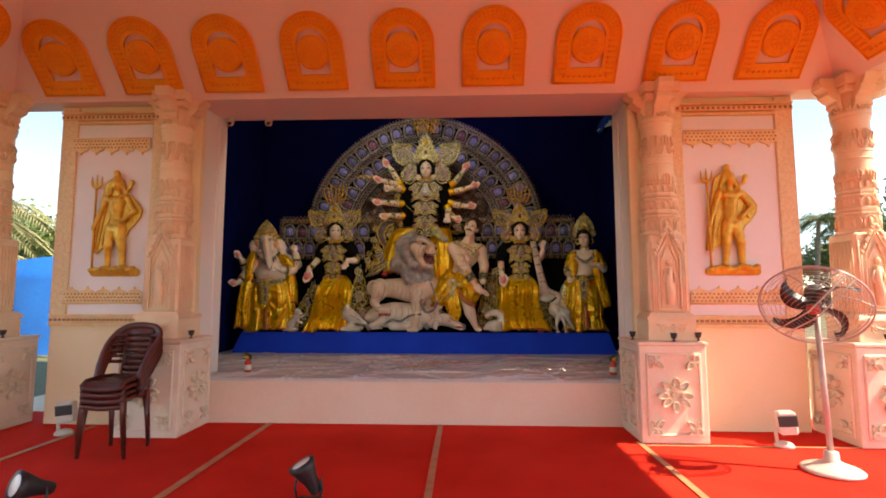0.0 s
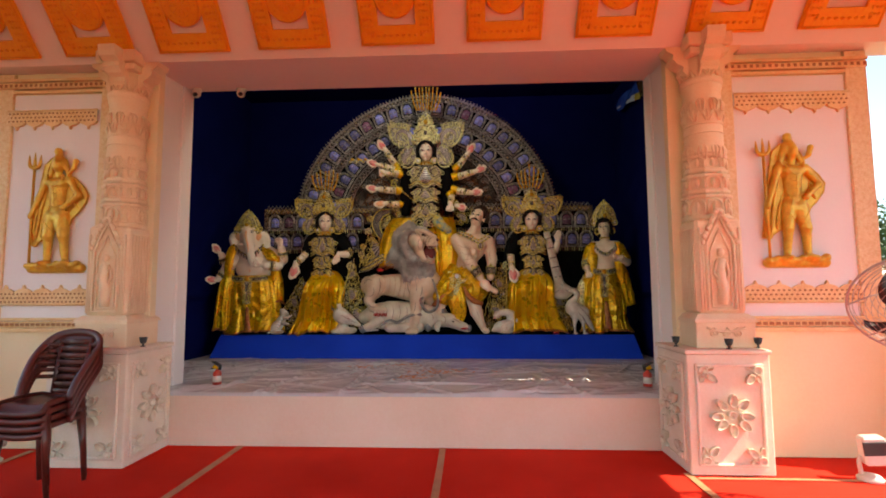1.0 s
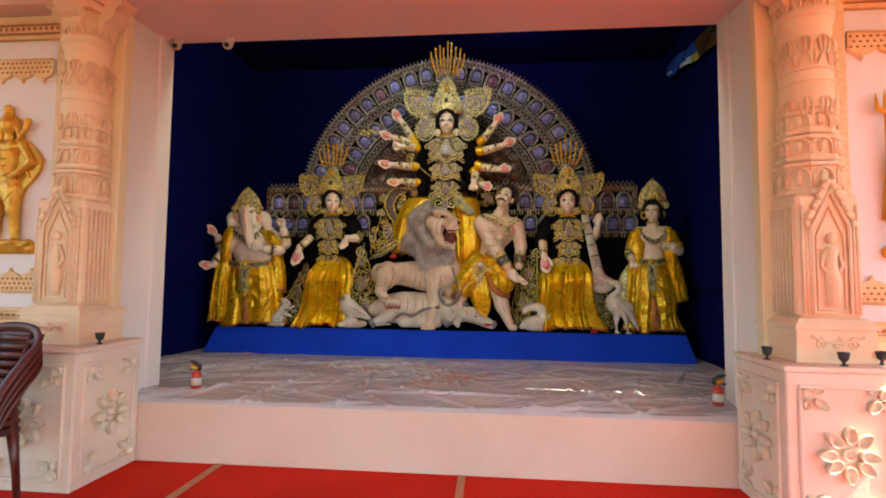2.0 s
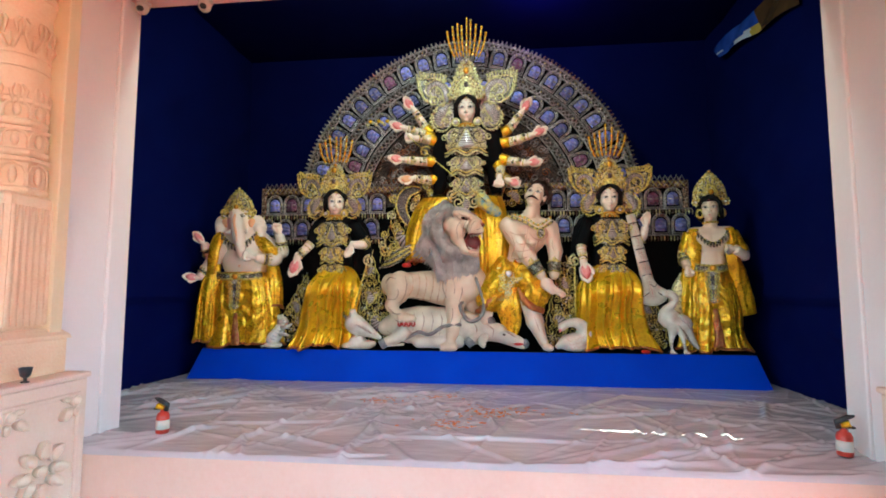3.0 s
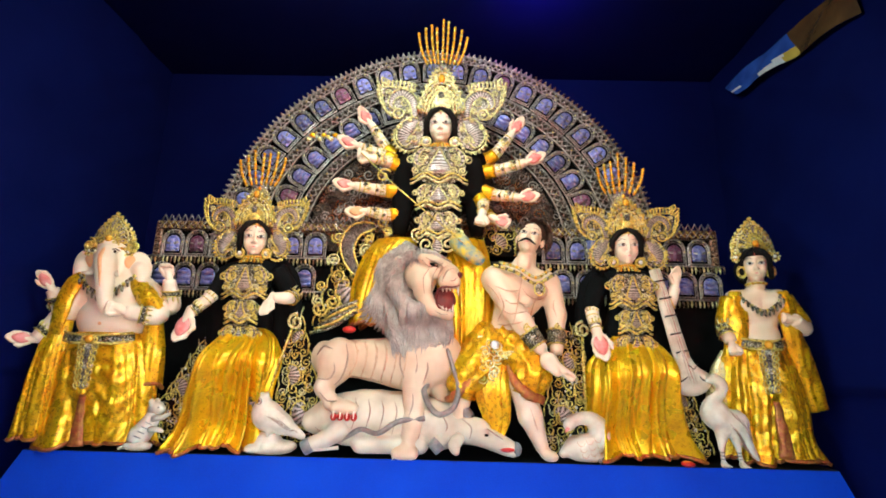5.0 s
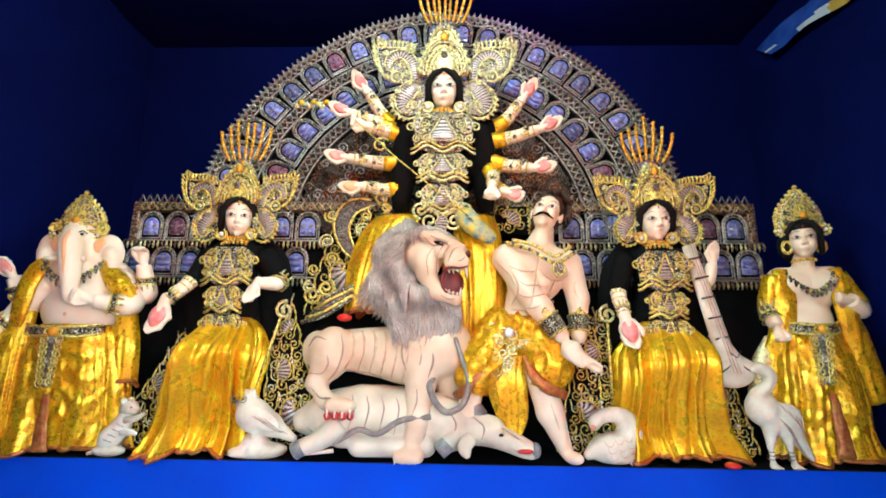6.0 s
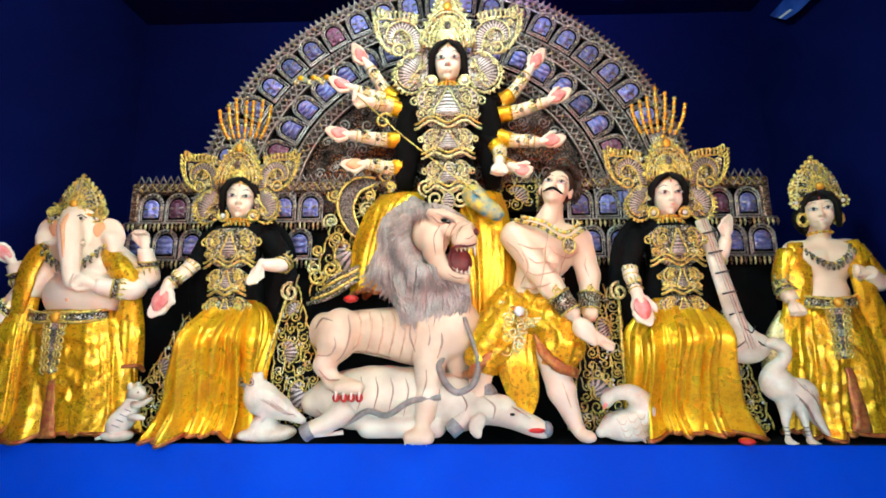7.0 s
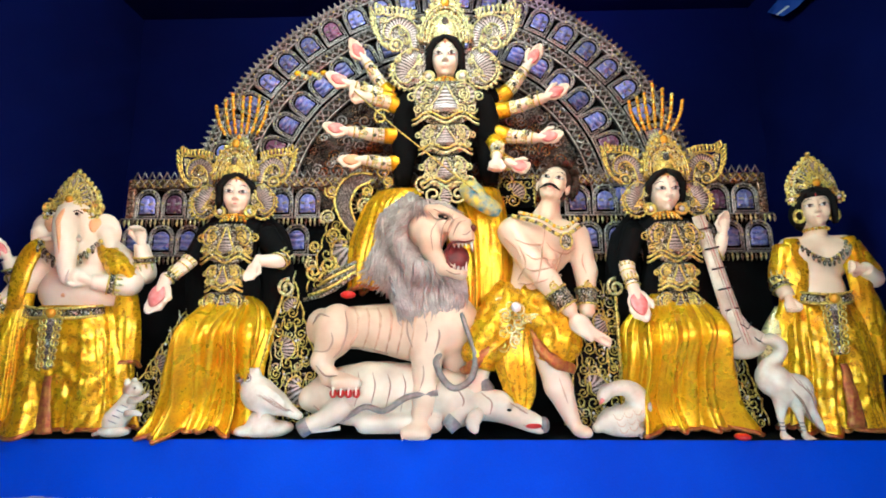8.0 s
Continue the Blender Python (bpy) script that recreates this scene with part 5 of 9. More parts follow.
# ---- lion, bull and the demon warrior ----
def lion_statue():
    f = Form()
    spine, rad = [(-0.76, 7.96, 1.37), (-0.56, 7.95, 1.385), (-0.36, 7.94, 1.372), (-0.16, 7.9, 1.36), (0.02, 7.87, 1.41)], [0.12, 0.128, 0.155, 0.19, 0.18]
    bodies = chain(spine, rad, 8)
    # haunch, shoulder, hind leg on the bull, two fore legs and paws
    bodies += [("e", (-0.69, 7.85, 1.365), (0.135, 0.1, 0.165), (0, 14, 0)), ("e", (-0.8, 7.93, 1.39), (0.095, 0.09, 0.115)), ("e", (-0.1, 7.82, 1.46), (0.125, 0.09, 0.19), (0, 10, 0)), ("e", (0.05, 7.81, 1.42), (0.09, 0.09, 0.16)),
               ("c", (-0.71, 7.84, 1.29), (-0.765, 7.82, 1.18), 0.098, 0.06), ("c", (-0.765, 7.82, 1.18), (-0.7, 7.8, 1.085), 0.056, 0.046), ("c", (-0.7, 7.8, 1.085), (-0.61, 7.77, 1.06), 0.05, 0.048), ("e", (-0.59, 7.755, 1.055), (0.09, 0.07, 0.042)),
               ("e", (-0.115, 7.785, 1.2), (0.088, 0.075, 0.12)), ("c", (-0.115, 7.8, 1.35), (-0.12, 7.785, 1.12), 0.105, 0.078), ("c", (-0.12, 7.785, 1.12), (-0.13, 7.785, 0.98), 0.076, 0.074), ("c", (-0.13, 7.785, 0.98), (-0.155, 7.78, 0.83), 0.07, 0.062), ("e", (-0.175, 7.755, 0.787), (0.09, 0.068, 0.044)),
               ("c", (0.04, 7.93, 1.42), (0.05, 7.93, 1.2), 0.11, 0.08), ("c", (0.05, 7.93, 1.2), (0.05, 7.95, 1.05), 0.08, 0.06)]
    for k in range(4):
        bodies += [("e", (-0.655 + 0.045 * k, 7.715, 1.055), (0.022, 0.03, 0.026)), ("e", (-0.24 + 0.043 * k, 7.708, 0.775), (0.022, 0.028, 0.026))]
    blend(f, bodies, LION, 0.012, 0.035)
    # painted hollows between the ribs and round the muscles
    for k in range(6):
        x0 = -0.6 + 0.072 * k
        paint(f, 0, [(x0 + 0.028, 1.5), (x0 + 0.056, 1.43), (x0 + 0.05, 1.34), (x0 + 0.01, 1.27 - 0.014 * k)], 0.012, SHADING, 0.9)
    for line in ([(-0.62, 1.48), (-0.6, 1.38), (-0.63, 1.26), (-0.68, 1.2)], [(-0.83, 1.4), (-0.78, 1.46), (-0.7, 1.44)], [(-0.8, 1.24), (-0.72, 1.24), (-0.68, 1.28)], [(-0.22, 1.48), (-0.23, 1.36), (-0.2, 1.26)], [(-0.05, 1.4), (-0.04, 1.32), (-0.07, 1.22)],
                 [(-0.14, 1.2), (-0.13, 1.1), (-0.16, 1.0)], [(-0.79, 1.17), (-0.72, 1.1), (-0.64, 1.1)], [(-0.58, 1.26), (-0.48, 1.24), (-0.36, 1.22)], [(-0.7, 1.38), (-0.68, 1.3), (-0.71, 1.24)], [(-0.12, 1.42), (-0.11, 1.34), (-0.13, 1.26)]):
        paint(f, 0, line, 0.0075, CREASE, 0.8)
    for k in range(4):
        f.tube([(-0.655 + 0.045 * k, 7.7, 1.045), (-0.655 + 0.045 * k, 7.685, 0.99)], [0.012, 0.003], PALE, 6)
        f.ball((-0.655 + 0.045 * k, 7.7, 1.0), (0.023, 0.012, 0.026), CRIMSON, 7, 5)
        f.tube([(-0.25 + 0.04 * k, 7.7, 0.77), (-0.25 + 0.04 * k, 7.688, 0.744)], [0.01, 0.003], PALE, 6)
    # head turned aside, jaws open
    face = [("e", (-0.11, 7.78, 1.99), (0.13, 0.11, 0.14)), ("e", (-0.085, 7.7, 1.93), (0.085, 0.065, 0.12)), ("c", (-0.04, 7.7, 2.05), (0.11, 7.675, 1.985), 0.075, 0.052), ("e", (0.1, 7.665, 1.945), (0.07, 0.06, 0.05)),
            ("e", (0.075, 7.635, 1.905), (0.058, 0.042, 0.046)), ("e", (0.14, 7.65, 1.905), (0.034, 0.04, 0.042)), ("c", (-0.1, 7.655, 2.08), (0.02, 7.628, 2.05), 0.032, 0.022), ("e", (-0.005, 7.645, 1.97), (0.04, 0.03, 0.04)), ("c", (0.03, 7.65, 2.03), (0.12, 7.64, 1.99), 0.024, 0.02),
            ("c", (-0.1, 7.72, 1.85), (-0.02, 7.69, 1.73), 0.06, 0.046), ("c", (-0.02, 7.69, 1.73), (0.09, 7.67, 1.68), 0.044, 0.032), ("e", (0.1, 7.665, 1.69), (0.03, 0.034, 0.032)),
            ("E", (0.115, 7.64, 1.79), (0.105, 0.12, 0.07), (0, 18, 0)), ("E", (-0.01, 7.622, 2.025), (0.04, 0.03, 0.016), (0, 14, 0)),
            ("C", (0.105, 7.6, 2.0), (0.075, 7.585, 1.93), 0.007, 0.009), ("C", (0.07, 7.605, 2.01), (0.035, 7.59, 1.92), 0.007, 0.01), ("C", (0.035, 7.615, 2.01), (-0.005, 7.605, 1.9), 0.006, 0.01), ("C", (-0.045, 7.63, 1.97), (-0.04, 7.63, 1.84), 0.006, 0.01)]
    start = len(f.v)
    blend(f, face, LION, 0.007, 0.02)
    for line in ([(0.125, 2.0), (0.085, 1.99), (0.06, 1.95), (0.045, 1.9)], [(0.09, 2.02), (0.05, 2.005), (0.02, 1.955), (0.005, 1.89)], [(0.05, 2.04), (0.015, 2.01), (-0.02, 1.94), (-0.025, 1.85), (0.0, 1.78)],
                 [(-0.05, 2.0), (-0.085, 1.93), (-0.075, 1.82)], [(0.15, 1.94), (0.125, 1.915), (0.1, 1.91)], [(-0.1, 2.06), (-0.05, 2.015), (0.02, 2.018)], [(0.0, 1.71), (0.05, 1.685), (0.1, 1.685)]):
        paint(f, start, line, 0.005, CREASE, 0.7)
    paint(f, start, [(0.165, 1.885), (0.12, 1.868), (0.06, 1.87), (0.02, 1.855), (0.005, 1.8), (0.02, 1.74), (0.07, 1.715), (0.12, 1.71)], 0.009, MOUTH)
    f.ball((0.06, 7.715, 1.79), (0.085, 0.045, 0.085), MOUTH, 14, 10)
    f.ball((0.06, 7.68, 1.718), (0.04, 0.025, 0.01), CRIMSON, 10, 6, (0, -12, 0))
    f.ball((0.165, 7.65, 1.96), (0.02, 0.036, 0.024), MOUTH, 10, 8)
    for tx, tz, dz in ((0.155, 1.87, -0.06), (0.12, 1.868, -0.025), (0.1, 1.867, -0.022), (0.075, 1.866, -0.03), (0.05, 1.862, -0.022), (0.12, 1.7, 0.055), (0.1, 1.705, 0.022), (0.075, 1.71, 0.022), (0.05, 1.715, 0.03)):
        f.tube([(tx, 7.638, tz), (tx + 0.004, 7.634, tz + dz)], [0.011, 0.002], PALE, 6)
    ey = front(f, start, -0.01, 2.025)
    f.ball((-0.01, ey + 0.006, 2.025), (0.036, 0.011, 0.013), HAIR, 12, 6, (0, 16, 0))
    f.ball((0.0, ey - 0.003, 2.024), (0.011, 0.005, 0.007), CREASE, 8, 5)
    paint(f, start, [(-0.075, 2.075), (-0.03, 2.055), (0.03, 2.03), (0.05, 2.0)], 0.009, CREASE, 0.6)
    f.ball((-0.27, 7.73, 2.06), (0.035, 0.03, 0.045), LION, 12, 8)
    # shaggy mane: a soft body and many thin strands
    rng = random.Random(4)
    blend(f, [("e", (-0.23, 7.9, 1.88), (0.18, 0.13, 0.34)), ("e", (-0.05, 7.85, 1.6), (0.16, 0.12, 0.17)), ("e", (-0.2, 7.85, 1.62), (0.14, 0.12, 0.16))], MANE, 0.02, 0.06)
    for i in range(6600):
        if i % 4 == 0:
            q = Vector((rng.uniform(-0.34, 0.12), 7.735 + rng.uniform(-0.02, 0.05), rng.uniform(1.52, 1.74)))
        elif i % 4 == 1:
            a = radians(rng.uniform(45, 285))
            q = Vector((-0.12 + 0.115 * math.cos(a), 7.735 + rng.uniform(-0.06, 0.02), 1.95 + 0.175 * math.sin(a)))
        else:
            a, b = rng.uniform(0, math.pi), rng.uniform(-1, 1)
            w = math.sqrt(max(0.03, 1 - b * b))
            q = Vector((-0.23 + 0.19 * w * math.cos(a), 7.9 - 0.14 * w * math.sin(a), 1.885 + 0.345 * b))
        if q.x > -0.14 and q.z > 1.76 and i % 4 != 1:
            continue
        out = Vector((q.x + 0.12, 0, q.z - 1.95))
        out = out.normalized() * (0.05 if q.z > 1.8 else 0.0)
        L = rng.uniform(0.07, 0.17)
        lean = 0.05 * math.sin(q.x * 21 + 2) + 0.05 * math.sin(q.z * 19 + q.x * 11)
        o = Vector((lean + rng.uniform(-0.012, 0.012), rng.uniform(-0.02, 0.0), 0))
        f.tube([q, q + out + o * 0.5 + Vector((0, -0.014, -0.3 * L)), q + out * 1.3 + o * 0.6 + Vector((0.006, -0.006, -0.72 * L)), q + out * 1.2 + o * 1.3 + Vector((0, 0, -L))], [0.003, 0.005, 0.004, 0.0008], MANE, 4)
    f.ball((-0.62, 7.86, 1.585), (0.05, 0.03, 0.025), CRIMSON, 10, 6)
    return f.thing("lion_statue", "roaring clay lion with grey shaggy mane standing over a bull", "statue", "painted clay figures on the plinth", origin=(-0.3, 7.9, PT + 0.004))


lion_statue()


def bull_statue():
    f = Form()
    bodies = chain([(-0.84, 7.92, 0.95), (-0.66, 7.92, 0.98), (-0.4, 7.92, 1.0), (-0.1, 7.9, 0.98), (0.1, 7.88, 0.95), (0.2, 7.86, 0.92)], [0.08, 0.15, 0.17, 0.165, 0.15, 0.12, 0.09], 12)
    bodies += chain([(0.16, 7.84, 0.93), (0.28, 7.81, 0.92), (0.42, 7.8, 0.86), (0.54, 7.79, 0.81)], [0.075, 0.09, 0.08, 0.062, 0.055, 0.048], 8)
    bodies += [("e", (0.33, 7.74, 0.94), (0.04, 0.03, 0.02)), ("c", (-0.6, 7.82, 0.95), (-0.7, 7.77, 0.86), 0.09, 0.055), ("E", (0.52, 7.73, 0.8), (0.06, 0.03, 0.01))]
    bodies += [("e", (-0.6, 7.82, 0.93), (0.15, 0.075, 0.12), (0, 25, 0)), ("e", (0.08, 7.8, 0.9), (0.1, 0.06, 0.1)), ("c", (-0.48, 7.8, 0.825), (-0.08, 7.79, 0.825), 0.065, 0.06), ("e", (0.31, 7.79, 0.93), (0.075, 0.075, 0.075))]
    bodies += [("e", (-0.44 + 0.14 * k, 7.79, 1.01 - 0.008 * k), (0.066, 0.035, 0.085), (0, 8, 0)) for k in range(4)]
    blend(f, bodies, BULL, 0.01, 0.022)
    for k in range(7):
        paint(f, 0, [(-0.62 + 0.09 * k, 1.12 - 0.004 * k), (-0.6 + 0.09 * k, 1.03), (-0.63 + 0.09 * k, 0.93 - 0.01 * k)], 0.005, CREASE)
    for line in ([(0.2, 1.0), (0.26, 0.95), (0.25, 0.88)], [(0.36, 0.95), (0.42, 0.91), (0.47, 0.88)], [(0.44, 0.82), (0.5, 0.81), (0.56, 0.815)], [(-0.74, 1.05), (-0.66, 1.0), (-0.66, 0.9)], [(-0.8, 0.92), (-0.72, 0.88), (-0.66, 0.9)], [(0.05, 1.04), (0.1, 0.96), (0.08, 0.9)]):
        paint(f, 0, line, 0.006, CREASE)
    f.ball((0.5, 7.745, 0.815), (0.05, 0.025, 0.016), CRIMSON, 10, 6)
    f.ball((0.36, 7.725, 0.905), (0.016, 0.012, 0.009), HAIR, 8, 5)
    f.ball((0.565, 7.785, 0.815), (0.035, 0.046, 0.046), HORN, 12, 8)
    f.tube(smooth_path([(0.2, 7.74, 0.9), (0.15, 7.72, 0.84), (0.17, 7.71, 0.78)], 6), [0.03, 0.04, 0.045, 0.045, 0.04, 0.03, 0.012], BULL, 10, 0.4, (0, 1, 0))
    f.tube(smooth_path([(0.25, 7.82, 1.0), (0.2, 7.8, 1.08), (0.24, 7.78, 1.14)], 8), [0.045, 0.046, 0.044, 0.04, 0.036, 0.03, 0.024, 0.016, 0.006], SNAKE, 10)
    limb(f, [(0.1, 7.8, 0.92), (0.06, 7.77, 0.86), (0.0, 7.755, 0.8)], [0.06, 0.05, 0.04], [(0, 0.7, BULL, 1), (0.68, 1, HORN, 1.1)], 10)
    limb(f, [(-0.6, 7.8, 0.95), (-0.7, 7.76, 0.86), (-0.8, 7.75, 0.82), (-0.85, 7.75, 0.79)], [0.09, 0.06, 0.045, 0.045], [(0, 0.75, BULL, 1), (0.73, 1, HORN, 1.1)], 12)
    f.tube(smooth_path([(-0.62, 7.76, 0.8), (-0.72, 7.74, 0.79), (-0.84, 7.74, 0.775)], 8), [0.014, 0.013, 0.012, 0.012, 0.011, 0.01, 0.008, 0.006, 0.004], PALE, 6)
    # snake that winds over it
    f.tube(smooth_path([(0.09, 7.7, 1.46), (0.13, 7.7, 1.34), (0.17, 7.7, 1.2), (0.14, 7.7, 1.08), (0.05, 7.7, 1.03), (-0.02, 7.71, 1.08), (-0.06, 7.71, 1.18), (-0.03, 7.74, 1.22)], 40), [0.01] + [0.015] * 10 + [0.02] * 24 + [0.018] * 4 + [0.012, 0.008], SNAKE, 8)
    f.tube(smooth_path([(-0.05, 7.73, 1.0), (-0.22, 7.715, 0.98), (-0.36, 7.73, 0.9), (-0.48, 7.74, 0.92), (-0.6, 7.74, 0.84)], 30), [0.018] * 26 + [0.018, 0.014, 0.01, 0.006, 0.003], SNAKE, 8)
    return f.thing("bull_statue", "fallen greyish clay bull with a snake coiled over it", "statue", "painted clay figures on the plinth", origin=(-0.2, 7.9, PT + 0.004))


bull_statue()


def warrior_statue():
    f = Form()
    head(f, (0.685, 7.82, 2.265), 1.16, -16, SKIN_WARM, BROWN_HAIR, -12, True, False, 14)
    rng = random.Random(7)
    for i in range(90):
        a = rng.uniform(-0.9, 2.9)
        q = Vector((0.72 + 0.1 * math.cos(a), 7.86 + 0.06 * rng.uniform(-1, 1), 2.31 + 0.115 * math.sin(a)))
        f.tube([q, q + Vector((0.02, -0.02, 0.01)), q + Vector((0.035, 0, -0.035))], [0.012, 0.012, 0.003], BROWN_HAIR, 5)
    bodies = [("e", (0.5, 7.9, 1.54), (0.15, 0.11, 0.12)), ("c", (0.52, 7.89, 1.6), (0.57, 7.88, 1.78), 0.125, 0.14), ("e", (0.6, 7.88, 1.87), (0.19, 0.13, 0.17), (0, 14, 0)),
              ("e", (0.52, 7.785, 1.94), (0.1, 0.05, 0.07), (0, -8, 0)), ("e", (0.7, 7.785, 1.9), (0.1, 0.05, 0.07), (0, 20, 0)), ("c", (0.63, 7.87, 2.03), (0.675, 7.85, 2.17), 0.105, 0.062),
              ("c", (0.6, 7.87, 2.02), (0.44, 7.86, 2.0), 0.07, 0.08), ("c", (0.66, 7.87, 2.02), (0.8, 7.88, 1.96), 0.07, 0.08)]
    for k in range(3):
        for s in (-1, 1):
            bodies.append(("e", (0.55 + 0.02 * k + 0.045 * s, 7.772 - 0.004 * k, 1.66 + 0.068 * k), (0.042, 0.03, 0.032)))
    # the arm across the front with its fist, the hanging arm, both legs
    bodies += [("c", (0.42, 7.83, 1.97), (0.53, 7.71, 1.74), 0.095, 0.072), ("c", (0.53, 7.71, 1.74), (0.6, 7.67, 1.64), 0.072, 0.07), ("c", (0.6, 7.67, 1.64), (0.71, 7.64, 1.48), 0.07, 0.048), ("e", (0.765, 7.63, 1.39), (0.062, 0.05, 0.058)),
               ("c", (0.79, 7.63, 1.37), (0.91, 7.62, 1.29), 0.036, 0.03), ("C", (0.88, 7.6, 1.305), (0.96, 7.6, 1.26), 0.012, 0.014),
               ("c", (0.83, 7.88, 1.95), (0.875, 7.86, 1.72), 0.085, 0.07), ("c", (0.875, 7.86, 1.72), (0.85, 7.78, 1.48), 0.066, 0.048),
               ("c", (0.6, 7.79, 1.25), (0.66, 7.79, 1.03), 0.09, 0.08), ("c", (0.66, 7.79, 1.03), (0.74, 7.81, 0.83), 0.08, 0.045), ("e", (0.78, 7.765, 0.782), (0.045, 0.08, 0.036), (0, 0, 25)),
               ("c", (0.2, 7.82, 1.2), (0.17, 7.83, 1.0), 0.08, 0.06)]
    for k in range(4):
        bodies.append(("c", (0.735 + 0.022 * k, 7.6, 1.385 - 0.014 * k), (0.75 + 0.022 * k, 7.595, 1.345 - 0.014 * k), 0.015, 0.014))
    bodies += [("C", (0.625, 7.735, 1.9), (0.535, 7.752, 1.6), 0.012, 0.012)] + [("C", (0.5 + 0.02 * k, 7.765, 1.69 + 0.068 * k), (0.63 + 0.02 * k, 7.765, 1.69 + 0.068 * k), 0.009, 0.009) for k in range(2)]
    start = len(f.v)
    blend(f, bodies, SKIN_WARM, 0.01, 0.026)
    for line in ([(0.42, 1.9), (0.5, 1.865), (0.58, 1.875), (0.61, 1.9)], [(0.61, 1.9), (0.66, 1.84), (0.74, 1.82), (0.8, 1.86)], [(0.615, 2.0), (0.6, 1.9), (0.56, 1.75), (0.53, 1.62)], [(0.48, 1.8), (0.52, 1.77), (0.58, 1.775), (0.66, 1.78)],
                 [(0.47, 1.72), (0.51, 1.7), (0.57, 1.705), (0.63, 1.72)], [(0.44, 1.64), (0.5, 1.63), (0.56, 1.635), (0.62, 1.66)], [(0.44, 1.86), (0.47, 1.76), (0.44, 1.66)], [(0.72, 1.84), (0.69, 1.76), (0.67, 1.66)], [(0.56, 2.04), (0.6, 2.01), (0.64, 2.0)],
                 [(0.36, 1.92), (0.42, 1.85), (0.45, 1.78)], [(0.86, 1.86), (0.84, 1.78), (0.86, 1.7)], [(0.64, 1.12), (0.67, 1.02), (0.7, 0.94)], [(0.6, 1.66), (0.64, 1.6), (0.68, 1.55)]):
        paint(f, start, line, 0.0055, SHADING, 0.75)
    for p, q, r in (((0.64, 7.66, 1.58), (0.7, 7.645, 1.49), 0.067), ((0.862, 7.82, 1.6), (0.852, 7.79, 1.5), 0.065)):
        p, q = Vector(p), Vector(q)
        f.tube([p, p.lerp(q, 0.5), q], [r * 1.02, r * 0.97, r * 0.92], ORNAMENT_BACK, 14)
        for t in (0, 1):
            f.ring(p.lerp(q, t), r * (1.03 - 0.08 * t), 0.007, WIRE, 16, 5, q - p)
        f.scroll(p.lerp(q, -0.25) + Vector((0, -r, 0)), 0.03, WIRE, 0.007, 1.3, 90, 1, n=14)
    # loincloth in crumpled silk, hanging end
    ruffle(f, [(0.45, 7.9, 1.56), (0.34, 7.84, 1.42), (0.24, 7.79, 1.28), (0.19, 7.8, 1.15)], [0.15, 0.16, 0.14, 0.12, 0.1], SILK, 3, 0.16, (11, 11, 9), 60, 24)
    ruffle(f, [(0.5, 7.9, 1.56), (0.6, 7.83, 1.45), (0.67, 7.78, 1.33), (0.63, 7.79, 1.17)], [0.15, 0.16, 0.15, 0.135, 0.105], SILK, 8, 0.16, (11, 11, 9), 60, 24)
    ruffle(f, [(0.5, 7.72, 1.36), (0.54, 7.67, 1.26), (0.62, 7.66, 1.18), (0.74, 7.71, 1.13)], [0.01, 0.03, 0.034, 0.03], SILK_RED, 2, 0.15, (24, 24, 24), 20, 16, 0.5, (0, 1, 0))
    ruffle(f, [(0.3, 7.7, 1.3), (0.22, 7.69, 1.22), (0.13, 7.73, 1.14), (0.09, 7.8, 1.12)], [0.01, 0.03, 0.032, 0.02], SILK_RED, 4, 0.15, (24, 24, 24), 20, 16, 0.5, (0, 1, 0))
    drape(f, [(0.42, 7.82, 1.42, 0.1, 0.06), (0.4, 7.8, 1.2, 0.12, 0.06), (0.43, 7.82, 1.0, 0.09, 0.05), (0.44, 7.82, 0.87, 0.03, 0.03)], SILK, 8, 0.2, 9, 90, 18)
    # girdle, necklace, sash
    for k in range(12):
        a = k / 11
        f.scroll((0.32 + 0.36 * a, 7.71 + 0.16 * (a - 0.5) ** 2, 1.52 - 0.1 * math.sin(a * 3.1)), 0.035, WIRE if k % 2 else WIRE_PALE, 0.008, 1.5, 60 * k, 1)
    for k in range(10):
        f.scroll((0.38 + 0.05 * math.sin(k * 1.9), 7.69, 1.5 - 0.026 * k), 0.036, WIRE_PALE if k % 3 else WIRE, 0.007, 1.4, 80 * k, -1)
    f.ball((0.41, 7.66, 1.49), (0.03, 0.015, 0.03), GEM, 8, 6)
    beads(f, smooth_path([(0.42, 7.76, 2.06), (0.56, 7.7, 2.0), (0.7, 7.69, 1.92), (0.84, 7.78, 2.0)], 26), 0.014, WIRE, ORNAMENT_BACK)
    beads(f, smooth_path([(0.46, 7.76, 2.08), (0.58, 7.69, 2.03), (0.7, 7.68, 1.96), (0.82, 7.77, 2.04)], 26), 0.013, WIRE_PALE, SILK_PLAIN)
    f.ball((0.72, 7.675, 1.88), (0.04, 0.016, 0.055), ORNAMENT_BACK, 10, 8)
    f.ring((0.72, 7.665, 1.88), 0.035, 0.007, WIRE, 14, 5, (0, 1, 0), 1.4)
    return f.thing("warrior_statue", "bare-chested moustached clay warrior in a yellow loincloth twisting away", "statue", "painted clay figures on the plinth", origin=(0.5, 7.85, PT + 0.004))


warrior_statue()


